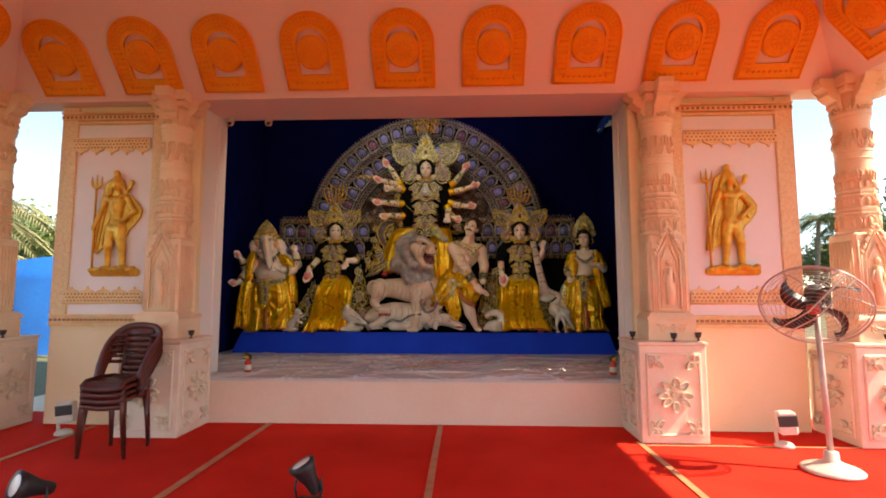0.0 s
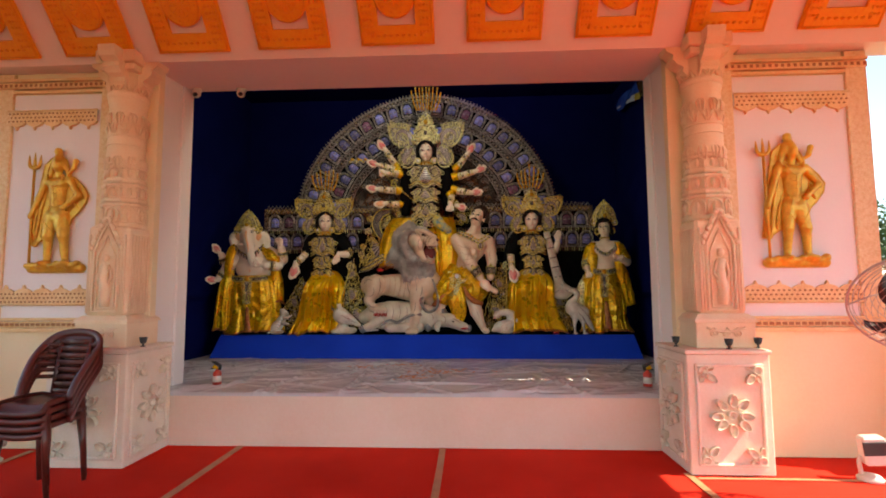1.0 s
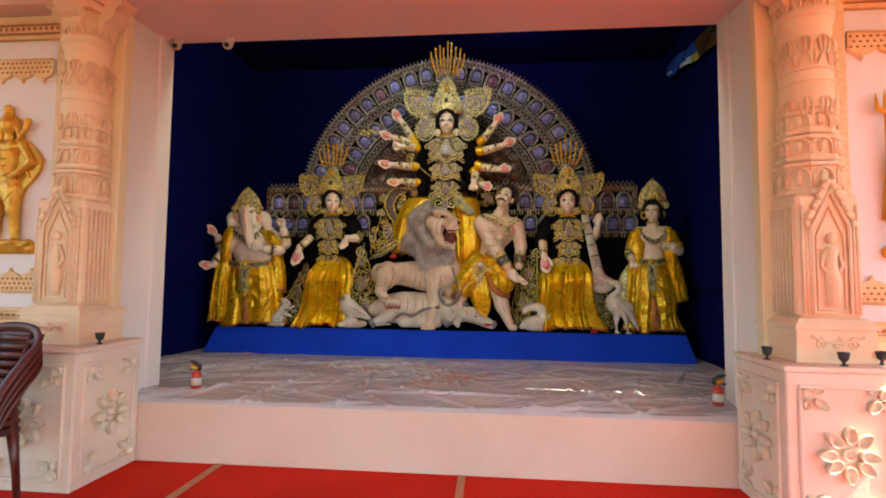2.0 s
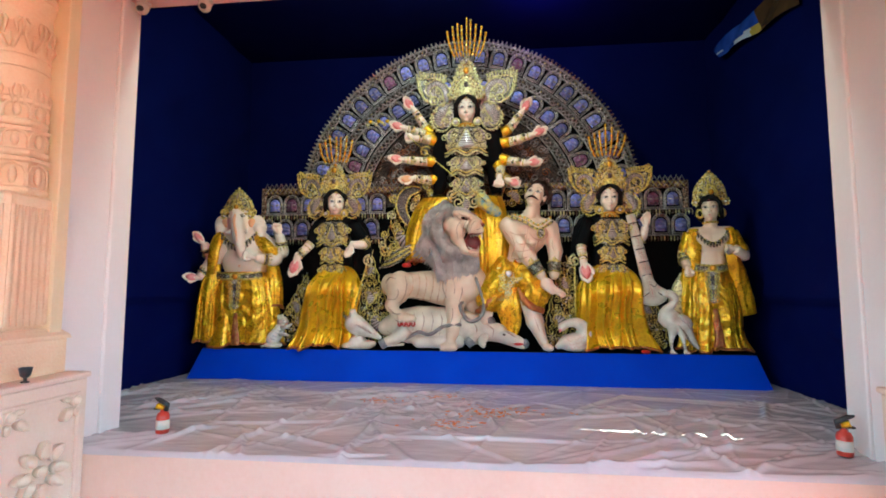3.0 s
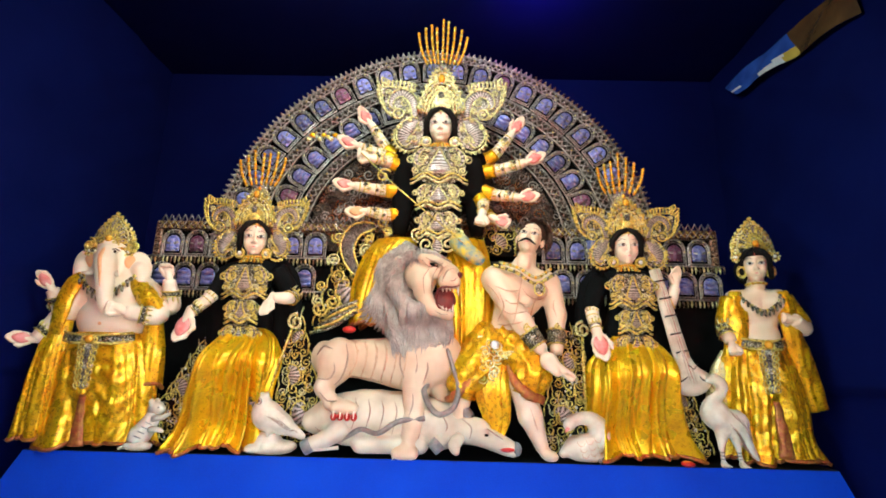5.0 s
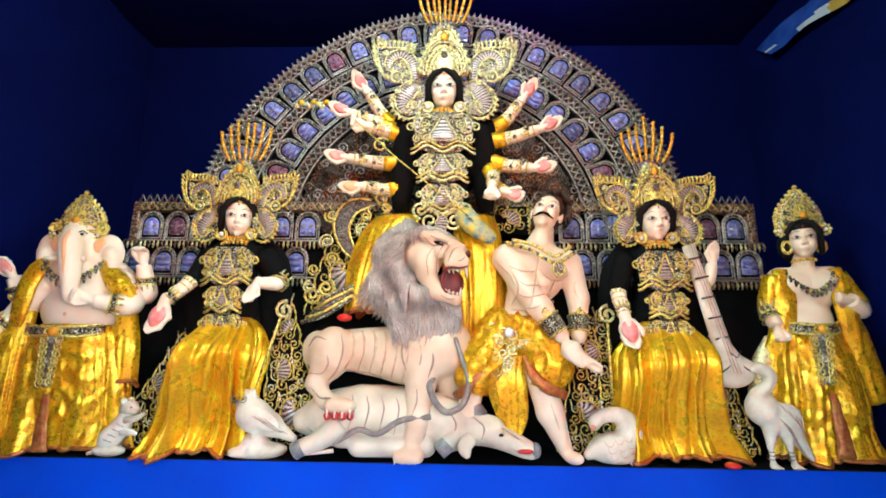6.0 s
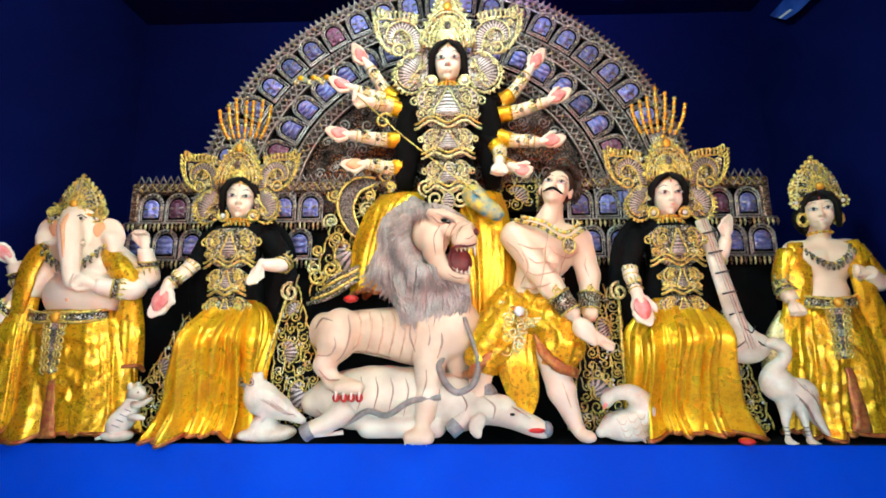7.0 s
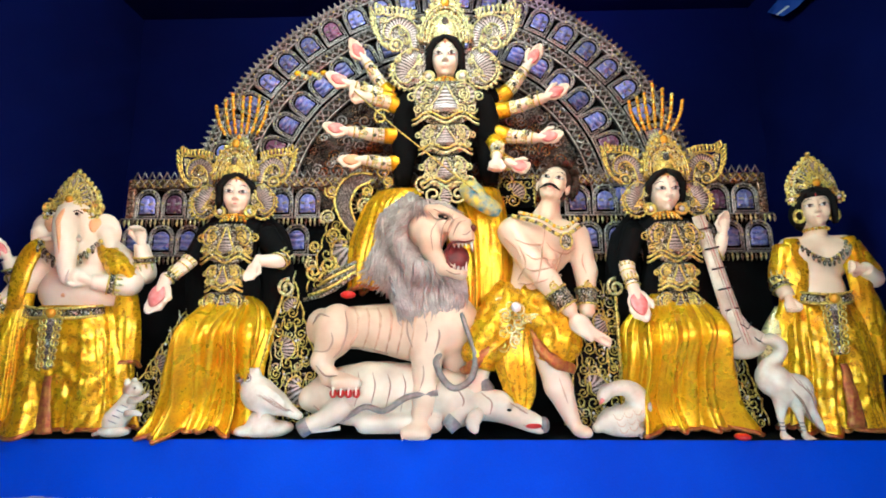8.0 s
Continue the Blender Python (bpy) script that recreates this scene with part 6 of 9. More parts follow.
# ---- elephant-headed and prince figures at the ends ----
def cone_crown(f, c, w, h, edge=WIRE):
    """A tall pointed pierced crown: an arched front of radiating drops and curls, flower bosses at its sides."""
    c = Vector(c)
    f.lathe(c, [(w * 0.9, 0), (w * 0.95, h * 0.12), (w * 0.85, h * 0.4), (w * 0.5, h * 0.75), (w * 0.2, h * 0.93), (0.01, h)], ORNAMENT_BACK, 18, squash=0.6)
    out = [(w * (1.05 + 0.12 * math.sin(3.1 * t)) * (1 - t ** 2.1) + 0.004, t * h) for t in [i / 10 for i in range(11)]]

    def at(x, z, y=0.0):
        return c + Vector((x, -0.62 * w * (1 - 0.75 * z / h) + 0.35 * x * x / w + y, z))

    rim = [(-x, z) for x, z in out] + [(x, z) for x, z in out[-2::-1]]
    f.plate([(x, z) for x, z in rim], 0.012, GOLD_TINSEL, Matrix.Translation(c + Vector((0, -0.12 * w, 0))) @ Matrix.Rotation(radians(90), 4, "X"))
    f.tube([at(x, z) for x, z in rim], 0.009, edge, 6)
    f.tube([at(x * 0.84, z * 0.88 + 0.008) for x, z in rim], 0.007, WIRE_PALE, 6)
    for k, (x, z) in enumerate(rim):
        f.ball(at(x * 1.07, z + 0.006), (0.015, 0.01, 0.018), edge if k % 2 else WIRE_PALE, 6, 4)
    for k in range(7):
        a = radians(-78 + 26 * k)
        for r, q in ((0.62, 0.05), (0.36, 0.036)):
            comma(f, [at(0.72 * w * r * u * math.sin(a) * 1.9, h * 0.1 + h * 1.05 * r * u * math.cos(a), -0.01) for u in (0.55, 0.75, 0.95, 1.1)], [0.003, q * 0.2, q * 0.36, 0.004], edge, GEM if k % 2 and r < 0.5 else None, 0.0045, 8)
        f.scroll(at(0.78 * w * math.sin(a), h * 0.1 + 0.62 * h * math.cos(a), -0.012), 0.024, WIRE_PALE if k % 2 else edge, 0.005, 1.5, 60 * k, 1 if k < 3 else -1, n=14)
        f.scroll(at(0.5 * w * math.sin(a + 0.2), h * 0.1 + 0.4 * h * math.cos(a + 0.2), -0.016), 0.02, edge, 0.005, 1.5, 90 * k, -1 if k < 3 else 1, n=14)
    for s in (-1, 1):
        boss = at(1.12 * w * s, -0.02, -0.01)
        f.ball(boss, (0.036, 0.014, 0.036), GOLD_TINSEL, 12, 6)
        for k in range(8):
            b = 2 * math.pi * k / 8
            f.ball(boss + Vector((0.034 * math.cos(b), -0.008, 0.034 * math.sin(b))), 0.012, edge if k % 2 else WIRE_PALE, 6, 4)
        f.ball(boss + Vector((0, -0.014, 0)), 0.013, GEM, 8, 6)
    f.ball(at(0, h * 0.26, -0.02), (0.026, 0.018, 0.026), AMBER, 10, 8)
    paisley(f, at(0, h * 0.68, -0.005), 0.034, DUSK, edge)
    beads(f, [at(w * 1.0 * u, 0.0, -0.012) for u in [i / 8 - 1 for i in range(17)]], 0.013, edge, AMBER)
    f.ball(c + Vector((0, -0.02, h * 1.03)), 0.018, edge, 8, 6)


def belt_ornament(f, c, w, n=8):
    """A jewelled belt with a hanging front piece."""
    c = Vector(c)
    f.tube(smooth_path([c + Vector((-w, 0.08, 0.02)), c + Vector((-w * 0.5, -0.01, 0)), c, c + Vector((w * 0.5, -0.01, 0)), c + Vector((w, 0.08, 0.02))], 14), 0.03, ORNAMENT_BACK, 8, 0.6, (0, 1, 0))
    for s in (-1, 1):
        f.tube(smooth_path([c + Vector((-w, 0.06, 0.02 + 0.03 * s)), c + Vector((-w * 0.5, -0.03, 0.03 * s)), c + Vector((0, -0.035, 0.025 * s)), c + Vector((w * 0.5, -0.03, 0.03 * s)), c + Vector((w, 0.06, 0.02 + 0.03 * s))], 16), 0.009, WIRE, 6)
        for k in range(4):
            f.scroll(c + Vector((s * w * (0.15 + 0.2 * k), -0.04 + 0.02 * k, 0.0)), 0.028, WIRE, 0.007, 1.4, 90, s)
    f.ball(c + Vector((0, -0.05, 0)), (0.03, 0.02, 0.03), AMBER, 10, 8)
    for k in range(n):
        z = -0.05 - 0.042 * k
        q = 0.066 - 0.004 * k
        f.ball(c + Vector((0, -0.02, z)), (q * 0.8, 0.016, 0.03), DUSK if k % 3 else SILVER, 10, 6)
        for s in (-1, 1):
            f.scroll(c + Vector((s * q * 0.7, -0.035, z)), 0.03, WIRE, 0.005, 1.4, 90 * s, s)


def elephant_headed_statue():
    f = Form()
    x, y = -2.375, 7.86
    # head, ears, trunk, belly and chest in one skin
    bodies = [("e", (x - 0.01, y, 2.09), (0.125, 0.12, 0.14)), ("e", (x - 0.01, y - 0.05, 2.0), (0.1, 0.09, 0.09)), ("e", (x + 0.02, y + 0.04, 1.62), (0.255, 0.19, 0.19)), ("e", (x + 0.01, y + 0.05, 1.83), (0.25, 0.14, 0.14))]
    bodies += chain([(x + 0.0, y - 0.1, 2.08), (x + 0.03, y - 0.16, 1.96), (x + 0.045, y - 0.175, 1.84), (x + 0.05, y - 0.18, 1.74), (x + 0.065, y - 0.19, 1.67)], [0.062, 0.066, 0.06, 0.052, 0.045, 0.04, 0.034], 10)
    for s in (-1, 1):
        bodies += [("e", (x + 0.185 * s, y - 0.02, 2.0), (0.108, 0.024, 0.13), (0, 10 * s, 12 * s)), ("c", (x + 0.215 * s, y - 0.02, 1.98), (x + 0.245 * s, y - 0.05, 1.84), 0.06, 0.014), ("e", (x + 0.21 * s, y + 0.05, 1.87), (0.09, 0.08, 0.09))]
    start = len(f.v)
    blend(f, bodies, SKIN, 0.011, 0.024)
    ey = front(f, start, x + 0.075, 2.1)
    trunk = smooth_path([(x + 0.0, y - 0.11, 2.13), (x + 0.02, y - 0.17, 2.03), (x + 0.04, y - 0.2, 1.92), (x + 0.045, y - 0.21, 1.82)], 12)
    f.tube([p + Vector((0, -0.03 - 0.016 * min(i, 4) / 4 + 0.004 * i / 3, 0)) for i, p in enumerate(trunk)], [0.002, 0.014, 0.018, 0.018, 0.018, 0.016, 0.015, 0.013, 0.012, 0.01, 0.008, 0.005, 0.001], BLUSH, 8, 0.4, (0, 1, 0))
    for s in (-1, 1):
        f.ball((x + 0.15 * s, y - 0.045, 2.04), (0.042, 0.012, 0.055), BLUSH, 12, 8, (0, 0, 14 * s))
        f.ball((x + 0.08 * s - 0.01, ey, 2.1), (0.024, 0.012, 0.013), PALE, 8, 6)
        f.ball((x + 0.08 * s - 0.01, ey - 0.009, 2.1), (0.012, 0.006, 0.01), HAIR, 8, 6)
        f.tube([(x + 0.055 * s - 0.01, ey - 0.008, 2.112), (x + 0.08 * s - 0.01, ey - 0.01, 2.122), (x + 0.108 * s - 0.01, ey + 0.006, 2.106)], 0.004, HAIR, 5)
        f.tube([(x + 0.06 * s + 0.01, y - 0.11, 1.95), (x + 0.105 * s + 0.01, y - 0.16, 1.925), (x + 0.13 * s + 0.01, y - 0.18, 1.93)], [0.024, 0.018, 0.005], PALE, 8)
        f.ring((x + 0.15 * s, y - 0.05, 2.15), 0.034, 0.012, WIRE, 12, 6)
        f.scroll((x + 0.165 * s, y - 0.055, 2.16), 0.05, WIRE, 0.009, 1.4, 90, s)
    cone_crown(f, (x - 0.015, y + 0.0, 2.135), 0.128, 0.27)
    f.ball((x + 0.02, y - 0.143, 1.58), (0.014, 0.008, 0.014), BLUSH, 8, 6)
    beads(f, smooth_path([(x - 0.18, y - 0.08, 1.92), (x - 0.1, y - 0.12, 1.83), (x, y - 0.13, 1.79), (x + 0.1, y - 0.12, 1.83), (x + 0.2, y - 0.08, 1.93)], 20), 0.016, ORNAMENT_BACK, WIRE)
    for k in range(11):
        t = k / 10
        f.ball((x - 0.16 + 0.34 * t, y - 0.13 - 0.02 * math.sin(3.1 * t), 1.87 - 0.12 * math.sin(3.1 * t)), (0.012, 0.008, 0.026), ORNAMENT_BACK, 6, 5)
    # four arms
    sk = [(0, 1, SKIN, 1)]
    for pts, d, curl in (
            ([(x - 0.2, y + 0.06, 1.86), (x - 0.36, y + 0.04, 1.7), (x - 0.42, y - 0.02, 1.82)], (-0.5, -0.2, 0.9), 0.1),
            ([(x + 0.22, y + 0.06, 1.86), (x + 0.42, y + 0.02, 1.74), (x + 0.44, y - 0.04, 1.92)], (-0.05, -0.2, 1), 0.85),
            ([(x - 0.22, y + 0.02, 1.82), (x - 0.36, y - 0.02, 1.58), (x - 0.44, y - 0.08, 1.46)], (-0.9, -0.5, 0.1), 0.0),
            ([(x + 0.22, y + 0.02, 1.84), (x + 0.38, y - 0.06, 1.66), (x + 0.2, y - 0.18, 1.66)], (-1, -0.2, 0.35), 0.7)):
        p = limb(f, pts, [0.085, 0.085, 0.075, 0.06, 0.045], sk, 18, 14)
        bangle(f, p, 14, 0.058)
        hand(f, p[-1], d, FRONT, SKIN, PALM, 1.05, curl)
    # shawl and lower garment
    f.tube(smooth_path([(x - 0.19, y - 0.06, 1.94), (x - 0.27, y - 0.1, 1.75), (x - 0.31, y - 0.09, 1.5)], 10), [0.03, 0.05, 0.06, 0.06, 0.06, 0.06, 0.06, 0.06, 0.055, 0.05, 0.04], SILK, 12, 0.4, (0, 1, 0))
    drape(f, [(x - 0.3, y - 0.04, 1.6, 0.07, 0.05), (x - 0.34, y - 0.04, 1.35, 0.1, 0.06), (x - 0.37, y - 0.02, 1.05, 0.12, 0.06), (x - 0.39, y, 0.8, 0.12, 0.06)], SILK, 7, 0.2, 18, 90, 14)
    ruffle(f, [(x + 0.19, y - 0.0, 1.89), (x + 0.27, y - 0.04, 1.8), (x + 0.34, y - 0.06, 1.72), (x + 0.38, y - 0.06, 1.64)], [0.06, 0.076, 0.078, 0.066], SILK, 6, 0.1, (20, 20, 12), 44, 16)
    drape(f, [(x + 0.33, y + 0.0, 1.62, 0.06, 0.05), (x + 0.35, y - 0.02, 1.4, 0.09, 0.05), (x + 0.36, y, 1.15, 0.08, 0.05)], SILK, 5, 0.14, 17, 50, 12)
    drape(f, [(x + 0.03, y + 0.04, 1.52, 0.25, 0.17), (x + 0.04, y + 0.02, 1.38, 0.31, 0.19), (x + 0.05, y + 0.02, 1.15, 0.34, 0.16), (x + 0.05, y + 0.03, 0.92, 0.36, 0.13), (x + 0.05, y + 0.03, 0.755, 0.4, 0.12)], SILK, 11, 0.1, 15, swag=0.13)
    belt_ornament(f, (x + 0.0, y - 0.15, 1.47), 0.24, 7)
    ruffle(f, [(x + 0.0, y - 0.15, 1.1), (x + 0.0, y - 0.14, 0.9), (x + 0.0, y - 0.13, 0.77)], [0.02, 0.035, 0.05], SILK_RED, 1, 0.2, (40, 40, 8), 24, 14, 0.3, (0, 1, 0))
    f.turn(x, y, 6)
    f.v = [(p[0] - 0.05 * min(1, max(0, (p[2] - 1.7) / 0.35)), p[1], p[2]) for p in f.v]
    f.v = [(x + 0.955 * (p[0] - x), p[1], p[2]) for p in f.v]
    return f.thing("elephant_headed_statue", "pot-bellied elephant-headed clay figure in yellow silk with gold crown", "statue", "painted clay figures on the plinth", origin=(x, 7.9, PT + 0.004))


elephant_headed_statue()


def prince_statue():
    f = Form()
    x, y = 2.38, 7.93
    head(f, (x, y - 0.02, 2.125), 1.12, -18, SKIN_WARM, HAIR, 2)
    f.ball((x - 0.005, y + 0.06, 2.1), (0.13, 0.06, 0.12), HAIR, 12, 8)
    f.ball((x, y - 0.05, 2.205), (0.092, 0.066, 0.034), HAIR, 16, 8)
    cone_crown(f, (x + 0.0, y + 0.0, 2.21), 0.125, 0.275)
    for s in (-1, 1):
        f.ring((x + 0.105 * s, y - 0.03, 2.08), 0.03, 0.012, WIRE, 14, 6, (0, 1, 0), 1.3)
    blend(f, [("c", (x, y + 0.03, 2.02), (x, y + 0.03, 1.93), 0.055, 0.065), ("c", (x - 0.16, y + 0.03, 1.88), (x + 0.16, y + 0.03, 1.88), 0.075, 0.075), ("e", (x, y + 0.03, 1.8), (0.18, 0.11, 0.15)),
              ("e", (x - 0.08, y - 0.04, 1.83), (0.085, 0.045, 0.06)), ("e", (x + 0.08, y - 0.04, 1.83), (0.085, 0.045, 0.06)), ("e", (x - 0.02, y + 0.03, 1.6), (0.155, 0.105, 0.16)), ("C", (x - 0.005, y - 0.085, 1.86), (x - 0.015, y - 0.09, 1.62), 0.01, 0.01)], SKIN_WARM, 0.011, 0.03)
    collar(f, (x, y - 0.0, 1.99), 0.068, 0.068, WIRE, False)
    beads(f, smooth_path([(x - 0.16, y - 0.03, 1.92), (x - 0.08, y - 0.085, 1.82), (x, y - 0.095, 1.78), (x + 0.08, y - 0.085, 1.82), (x + 0.16, y - 0.03, 1.92)], 20), 0.015, ORNAMENT_BACK, WIRE)
    for k in range(11):
        t = k / 10
        f.ball((x - 0.14 + 0.28 * t, y - 0.09 - 0.012 * math.sin(3.1 * t), 1.86 - 0.1 * math.sin(3.1 * t)), (0.011, 0.008, 0.024), ORNAMENT_BACK, 6, 5)
    p = limb(f, [(x - 0.19, y + 0.03, 1.88), (x - 0.26, y + 0.0, 1.68), (x - 0.25, y - 0.06, 1.56)], [0.07, 0.065, 0.055, 0.045], [(0, 0.5, SILK, 1.15), (0.48, 1, SKIN_WARM, 1)], 18, 12)
    for i in (10, 13):
        bangle(f, p, i, 0.058)
    hand(f, p[-1], (0.1, -0.3, -1), FRONT, SKIN_WARM, None, 0.95, 0.8)
    p = limb(f, [(x + 0.18, y + 0.03, 1.88), (x + 0.29, y + 0.0, 1.67), (x + 0.19, y - 0.1, 1.72)], [0.07, 0.065, 0.055, 0.045], [(0, 0.42, SILK, 1.15), (0.4, 1, SKIN_WARM, 1)], 18, 12)
    hand(f, p[-1], (-1, -0.2, 0.1), FRONT, SKIN_WARM, None, 0.95, 0.8)
    for s in (-1, 1):
        ruffle(f, [(x + 0.16 * s, y - 0.02, 1.93), (x + 0.18 * s, y - 0.05, 1.7), (x + 0.24 * s, y + 0.0, 1.4), (x + 0.31 * s, y + 0.04, 1.1)], [0.05, 0.065, 0.075, 0.09, 0.085], SILK, 4 + s, 0.2, (18, 18, 4), 44, 20, 0.5, (0, 1, 0))
    drape(f, [(x - 0.03, y + 0.03, 1.56, 0.165, 0.11), (x - 0.03, y + 0.02, 1.4, 0.24, 0.14), (x - 0.02, y + 0.02, 1.15, 0.28, 0.14), (x - 0.03, y + 0.03, 0.92, 0.3, 0.13), (x - 0.02, y + 0.03, 0.755, 0.34, 0.14)], SILK, 10, 0.1, 25, swag=0.13)
    belt_ornament(f, (x - 0.03, y - 0.11, 1.54), 0.16, 7)
    ruffle(f, [(x - 0.02, y - 0.14, 1.16), (x - 0.01, y - 0.15, 1.0), (x, y - 0.15, 0.8)], [0.02, 0.035, 0.05], SILK_RED, 1, 0.2, (40, 40, 8), 24, 14, 0.3, (0, 1, 0))
    f.tube(smooth_path([(x - 0.28, y + 0.0, 1.5), (x - 0.36, y + 0.02, 1.2), (x - 0.36, y + 0.0, 0.95)], 10), [0.03, 0.05, 0.07, 0.08, 0.085, 0.085, 0.085, 0.08, 0.075, 0.06, 0.02], WIRE_PALE, 10, 0.5, (0, 1, 0))
    f.turn(x, y, -12)
    f.v = [(x + 0.92 * (p[0] - x), p[1], p[2]) for p in f.v]
    return f.thing("prince_statue", "standing bare-chested clay prince in yellow silk with tall gold crown", "statue", "painted clay figures on the plinth", origin=(x, 7.9, PT + 0.004))


prince_statue()


# ---- instrument and small animals ----
def instrument():
    ob = empty("string_instrument", (1.6, 7.85, 2.07), "long-necked pale painted stringed instrument leaning on a seated statue", "string instrument")
    f = Form()
    a, b = Vector((0, 0, 0)), Vector((0.16, -0.02, -0.74))
    f.tube([a, a.lerp(b, 0.5), b], [0.042, 0.052, 0.062], PALE, 12, 0.5, (0, 1, 0))
    f.part("neck", ob)
    f = Form()
    blend(f, [("e", (0.175, -0.015, -0.79), (0.14, 0.075, 0.1)), ("c", (0.135, -0.02, -0.62), (0.165, -0.018, -0.74), 0.045, 0.085), ("e", (0.25, -0.02, -0.775), (0.07, 0.05, 0.055))], PALE, 0.01, 0.03)
    f.part("gourd", ob)
    for k in range(5):
        f = Form()
        p = a.lerp(b, 0.12 + 0.17 * k)
        f.tube([p + Vector((-0.04, -0.028, -0.008)), p + Vector((0.045, -0.028, 0.01))], 0.006, DARK, 6)
        f.part("fret", ob, "thin dark fret")
    for k in range(3):
        f = Form()
        o = Vector((0.016 * (k - 1), -0.03, 0))
        f.tube([a + o, b + o * 1.2 + Vector((0, -0.06, -0.06))], 0.0016, CRIMSON if k == 1 else CREASE, 5)
        f.part("string", ob, "thin brown string")
    f = Form()
    f.tube(smooth_path([b + Vector((-0.1, -0.04, -0.08)), b + Vector((-0.04, -0.07, -0.03)), b + Vector((0.0, -0.075, 0.01)), b + Vector((0.045, -0.07, -0.01)), b + Vector((0.08, -0.07, -0.04)), b + Vector((0.14, -0.055, -0.05))], 14), 0.0045, DARK, 5)
    f.tube([b + Vector((-0.02, -0.07, 0.06)), b + Vector((0.02, -0.075, 0.03)), b + Vector((0.05, -0.066, 0.07))], 0.0035, DARK, 5)
    f.part("painted_edge", ob)


instrument()


def mouse():
    f = Form()
    f.tube(smooth_path([(-2.07, 7.84, 0.8), (-2.0, 7.83, 0.84), (-1.94, 7.82, 0.92), (-1.91, 7.82, 1.0)], 10), [0.03, 0.05, 0.065, 0.072, 0.07, 0.065, 0.06, 0.055, 0.05, 0.045, 0.035], PALE, 14)
    f.tube([(-1.93, 7.82, 1.01), (-1.88, 7.8, 1.02), (-1.84, 7.79, 1.0)], [0.045, 0.042, 0.02], PALE, 12)
    for s in (0, 1):
        f.ball((-1.93 + 0.01 * s, 7.79 + 0.05 * s, 1.055), (0.022, 0.012, 0.026), PALE, 8, 6)
    f.tube([(-1.9, 7.78, 0.95), (-1.83, 7.77, 0.96), (-1.78, 7.77, 0.99)], [0.022, 0.018, 0.01], PALE, 8)
    f.tube([(-1.92, 7.79, 0.88), (-1.85, 7.78, 0.88), (-1.82, 7.78, 0.87)], [0.022, 0.018, 0.01], PALE, 8)
    f.ball((-2.0, 7.82, 0.77), (0.1, 0.06, 0.035), PALE, 12, 8)
    f.tube([(-2.08, 7.82, 0.77), (-2.12, 7.8, 0.75)], [0.02, 0.008], PALE, 8)
    f.ball((-1.865, 7.765, 1.025), 0.006, DARK, 6, 4)
    for k in range(4):
        f.tube([(-2.0 + 0.02 * k, 7.757 + 0.003 * k, 0.84 + 0.03 * k), (-1.95 + 0.02 * k, 7.755, 0.825 + 0.03 * k)], 0.003, HORN, 4)
    f.thing("mouse_statue", "small white clay mouse rearing up beside a yellow skirt", "statue", origin=(-1.97, 7.82, PT + 0.004))


def owl():
    f = Form()
    blend(f, [("e", (-1.1, 7.84, 0.78), (0.16, 0.09, 0.05)), ("e", (-1.12, 7.84, 0.83), (0.085, 0.07, 0.06)), ("e", (-1.0, 7.84, 0.79), (0.08, 0.07, 0.035)), ("e", (-1.22, 7.82, 0.77), (0.05, 0.06, 0.025)), ("E", (-1.15, 7.74, 0.79), (0.02, 0.03, 0.05), (0, 30, 0))], PALE, 0.01, 0.025)
    start = len(f.v)
    bodies = [("e", (-1.13, 7.81, 0.985), (0.115, 0.09, 0.1), (0, 35, 0)), ("e", (-1.06, 7.82, 0.95), (0.12, 0.08, 0.075), (0, 28, 0)), ("c", (-1.03, 7.83, 0.93), (-0.89, 7.84, 0.855), 0.06, 0.024), ("e", (-1.185, 7.8, 1.08), (0.07, 0.06, 0.06)),
              ("e", (-1.04, 7.75, 0.97), (0.11, 0.025, 0.05), (0, 32, 0)), ("c", (-1.1, 7.78, 0.92), (-1.11, 7.78, 0.86), 0.025, 0.012)]
    bodies += [("e", (-1.185 + 0.045 * k, 7.79, 1.125), (0.016, 0.016, 0.02)) for k in (-1, 1)]
    blend(f, bodies, PALE, 0.008, 0.022)
    for k in (-1, 1):
        x = -1.205 + 0.027 * k
        y = front(f, start, x, 1.085)
        f.ball((x, y + 0.002, 1.085), (0.011, 0.007, 0.009), DARK, 8, 6)
        f.ring((x, y - 0.001, 1.085), 0.021, 0.004, SNAKE, 14, 5)
    f.tube([(-1.207, 7.738, 1.075), (-1.212, 7.728, 1.045)], [0.009, 0.003], HORN, 6)
    for k in range(4):
        paint(f, start, [(-1.13 + 0.03 * k, 1.0 - 0.006 * k), (-1.06 + 0.03 * k, 0.965 - 0.012 * k), (-0.99 + 0.025 * k, 0.915 - 0.012 * k)], 0.0035, CREASE, 0.7)
    f.thing("owl_statue", "white clay owl perched on a small pale rock", "statue", origin=(-1.08, 7.83, PT + 0.004))


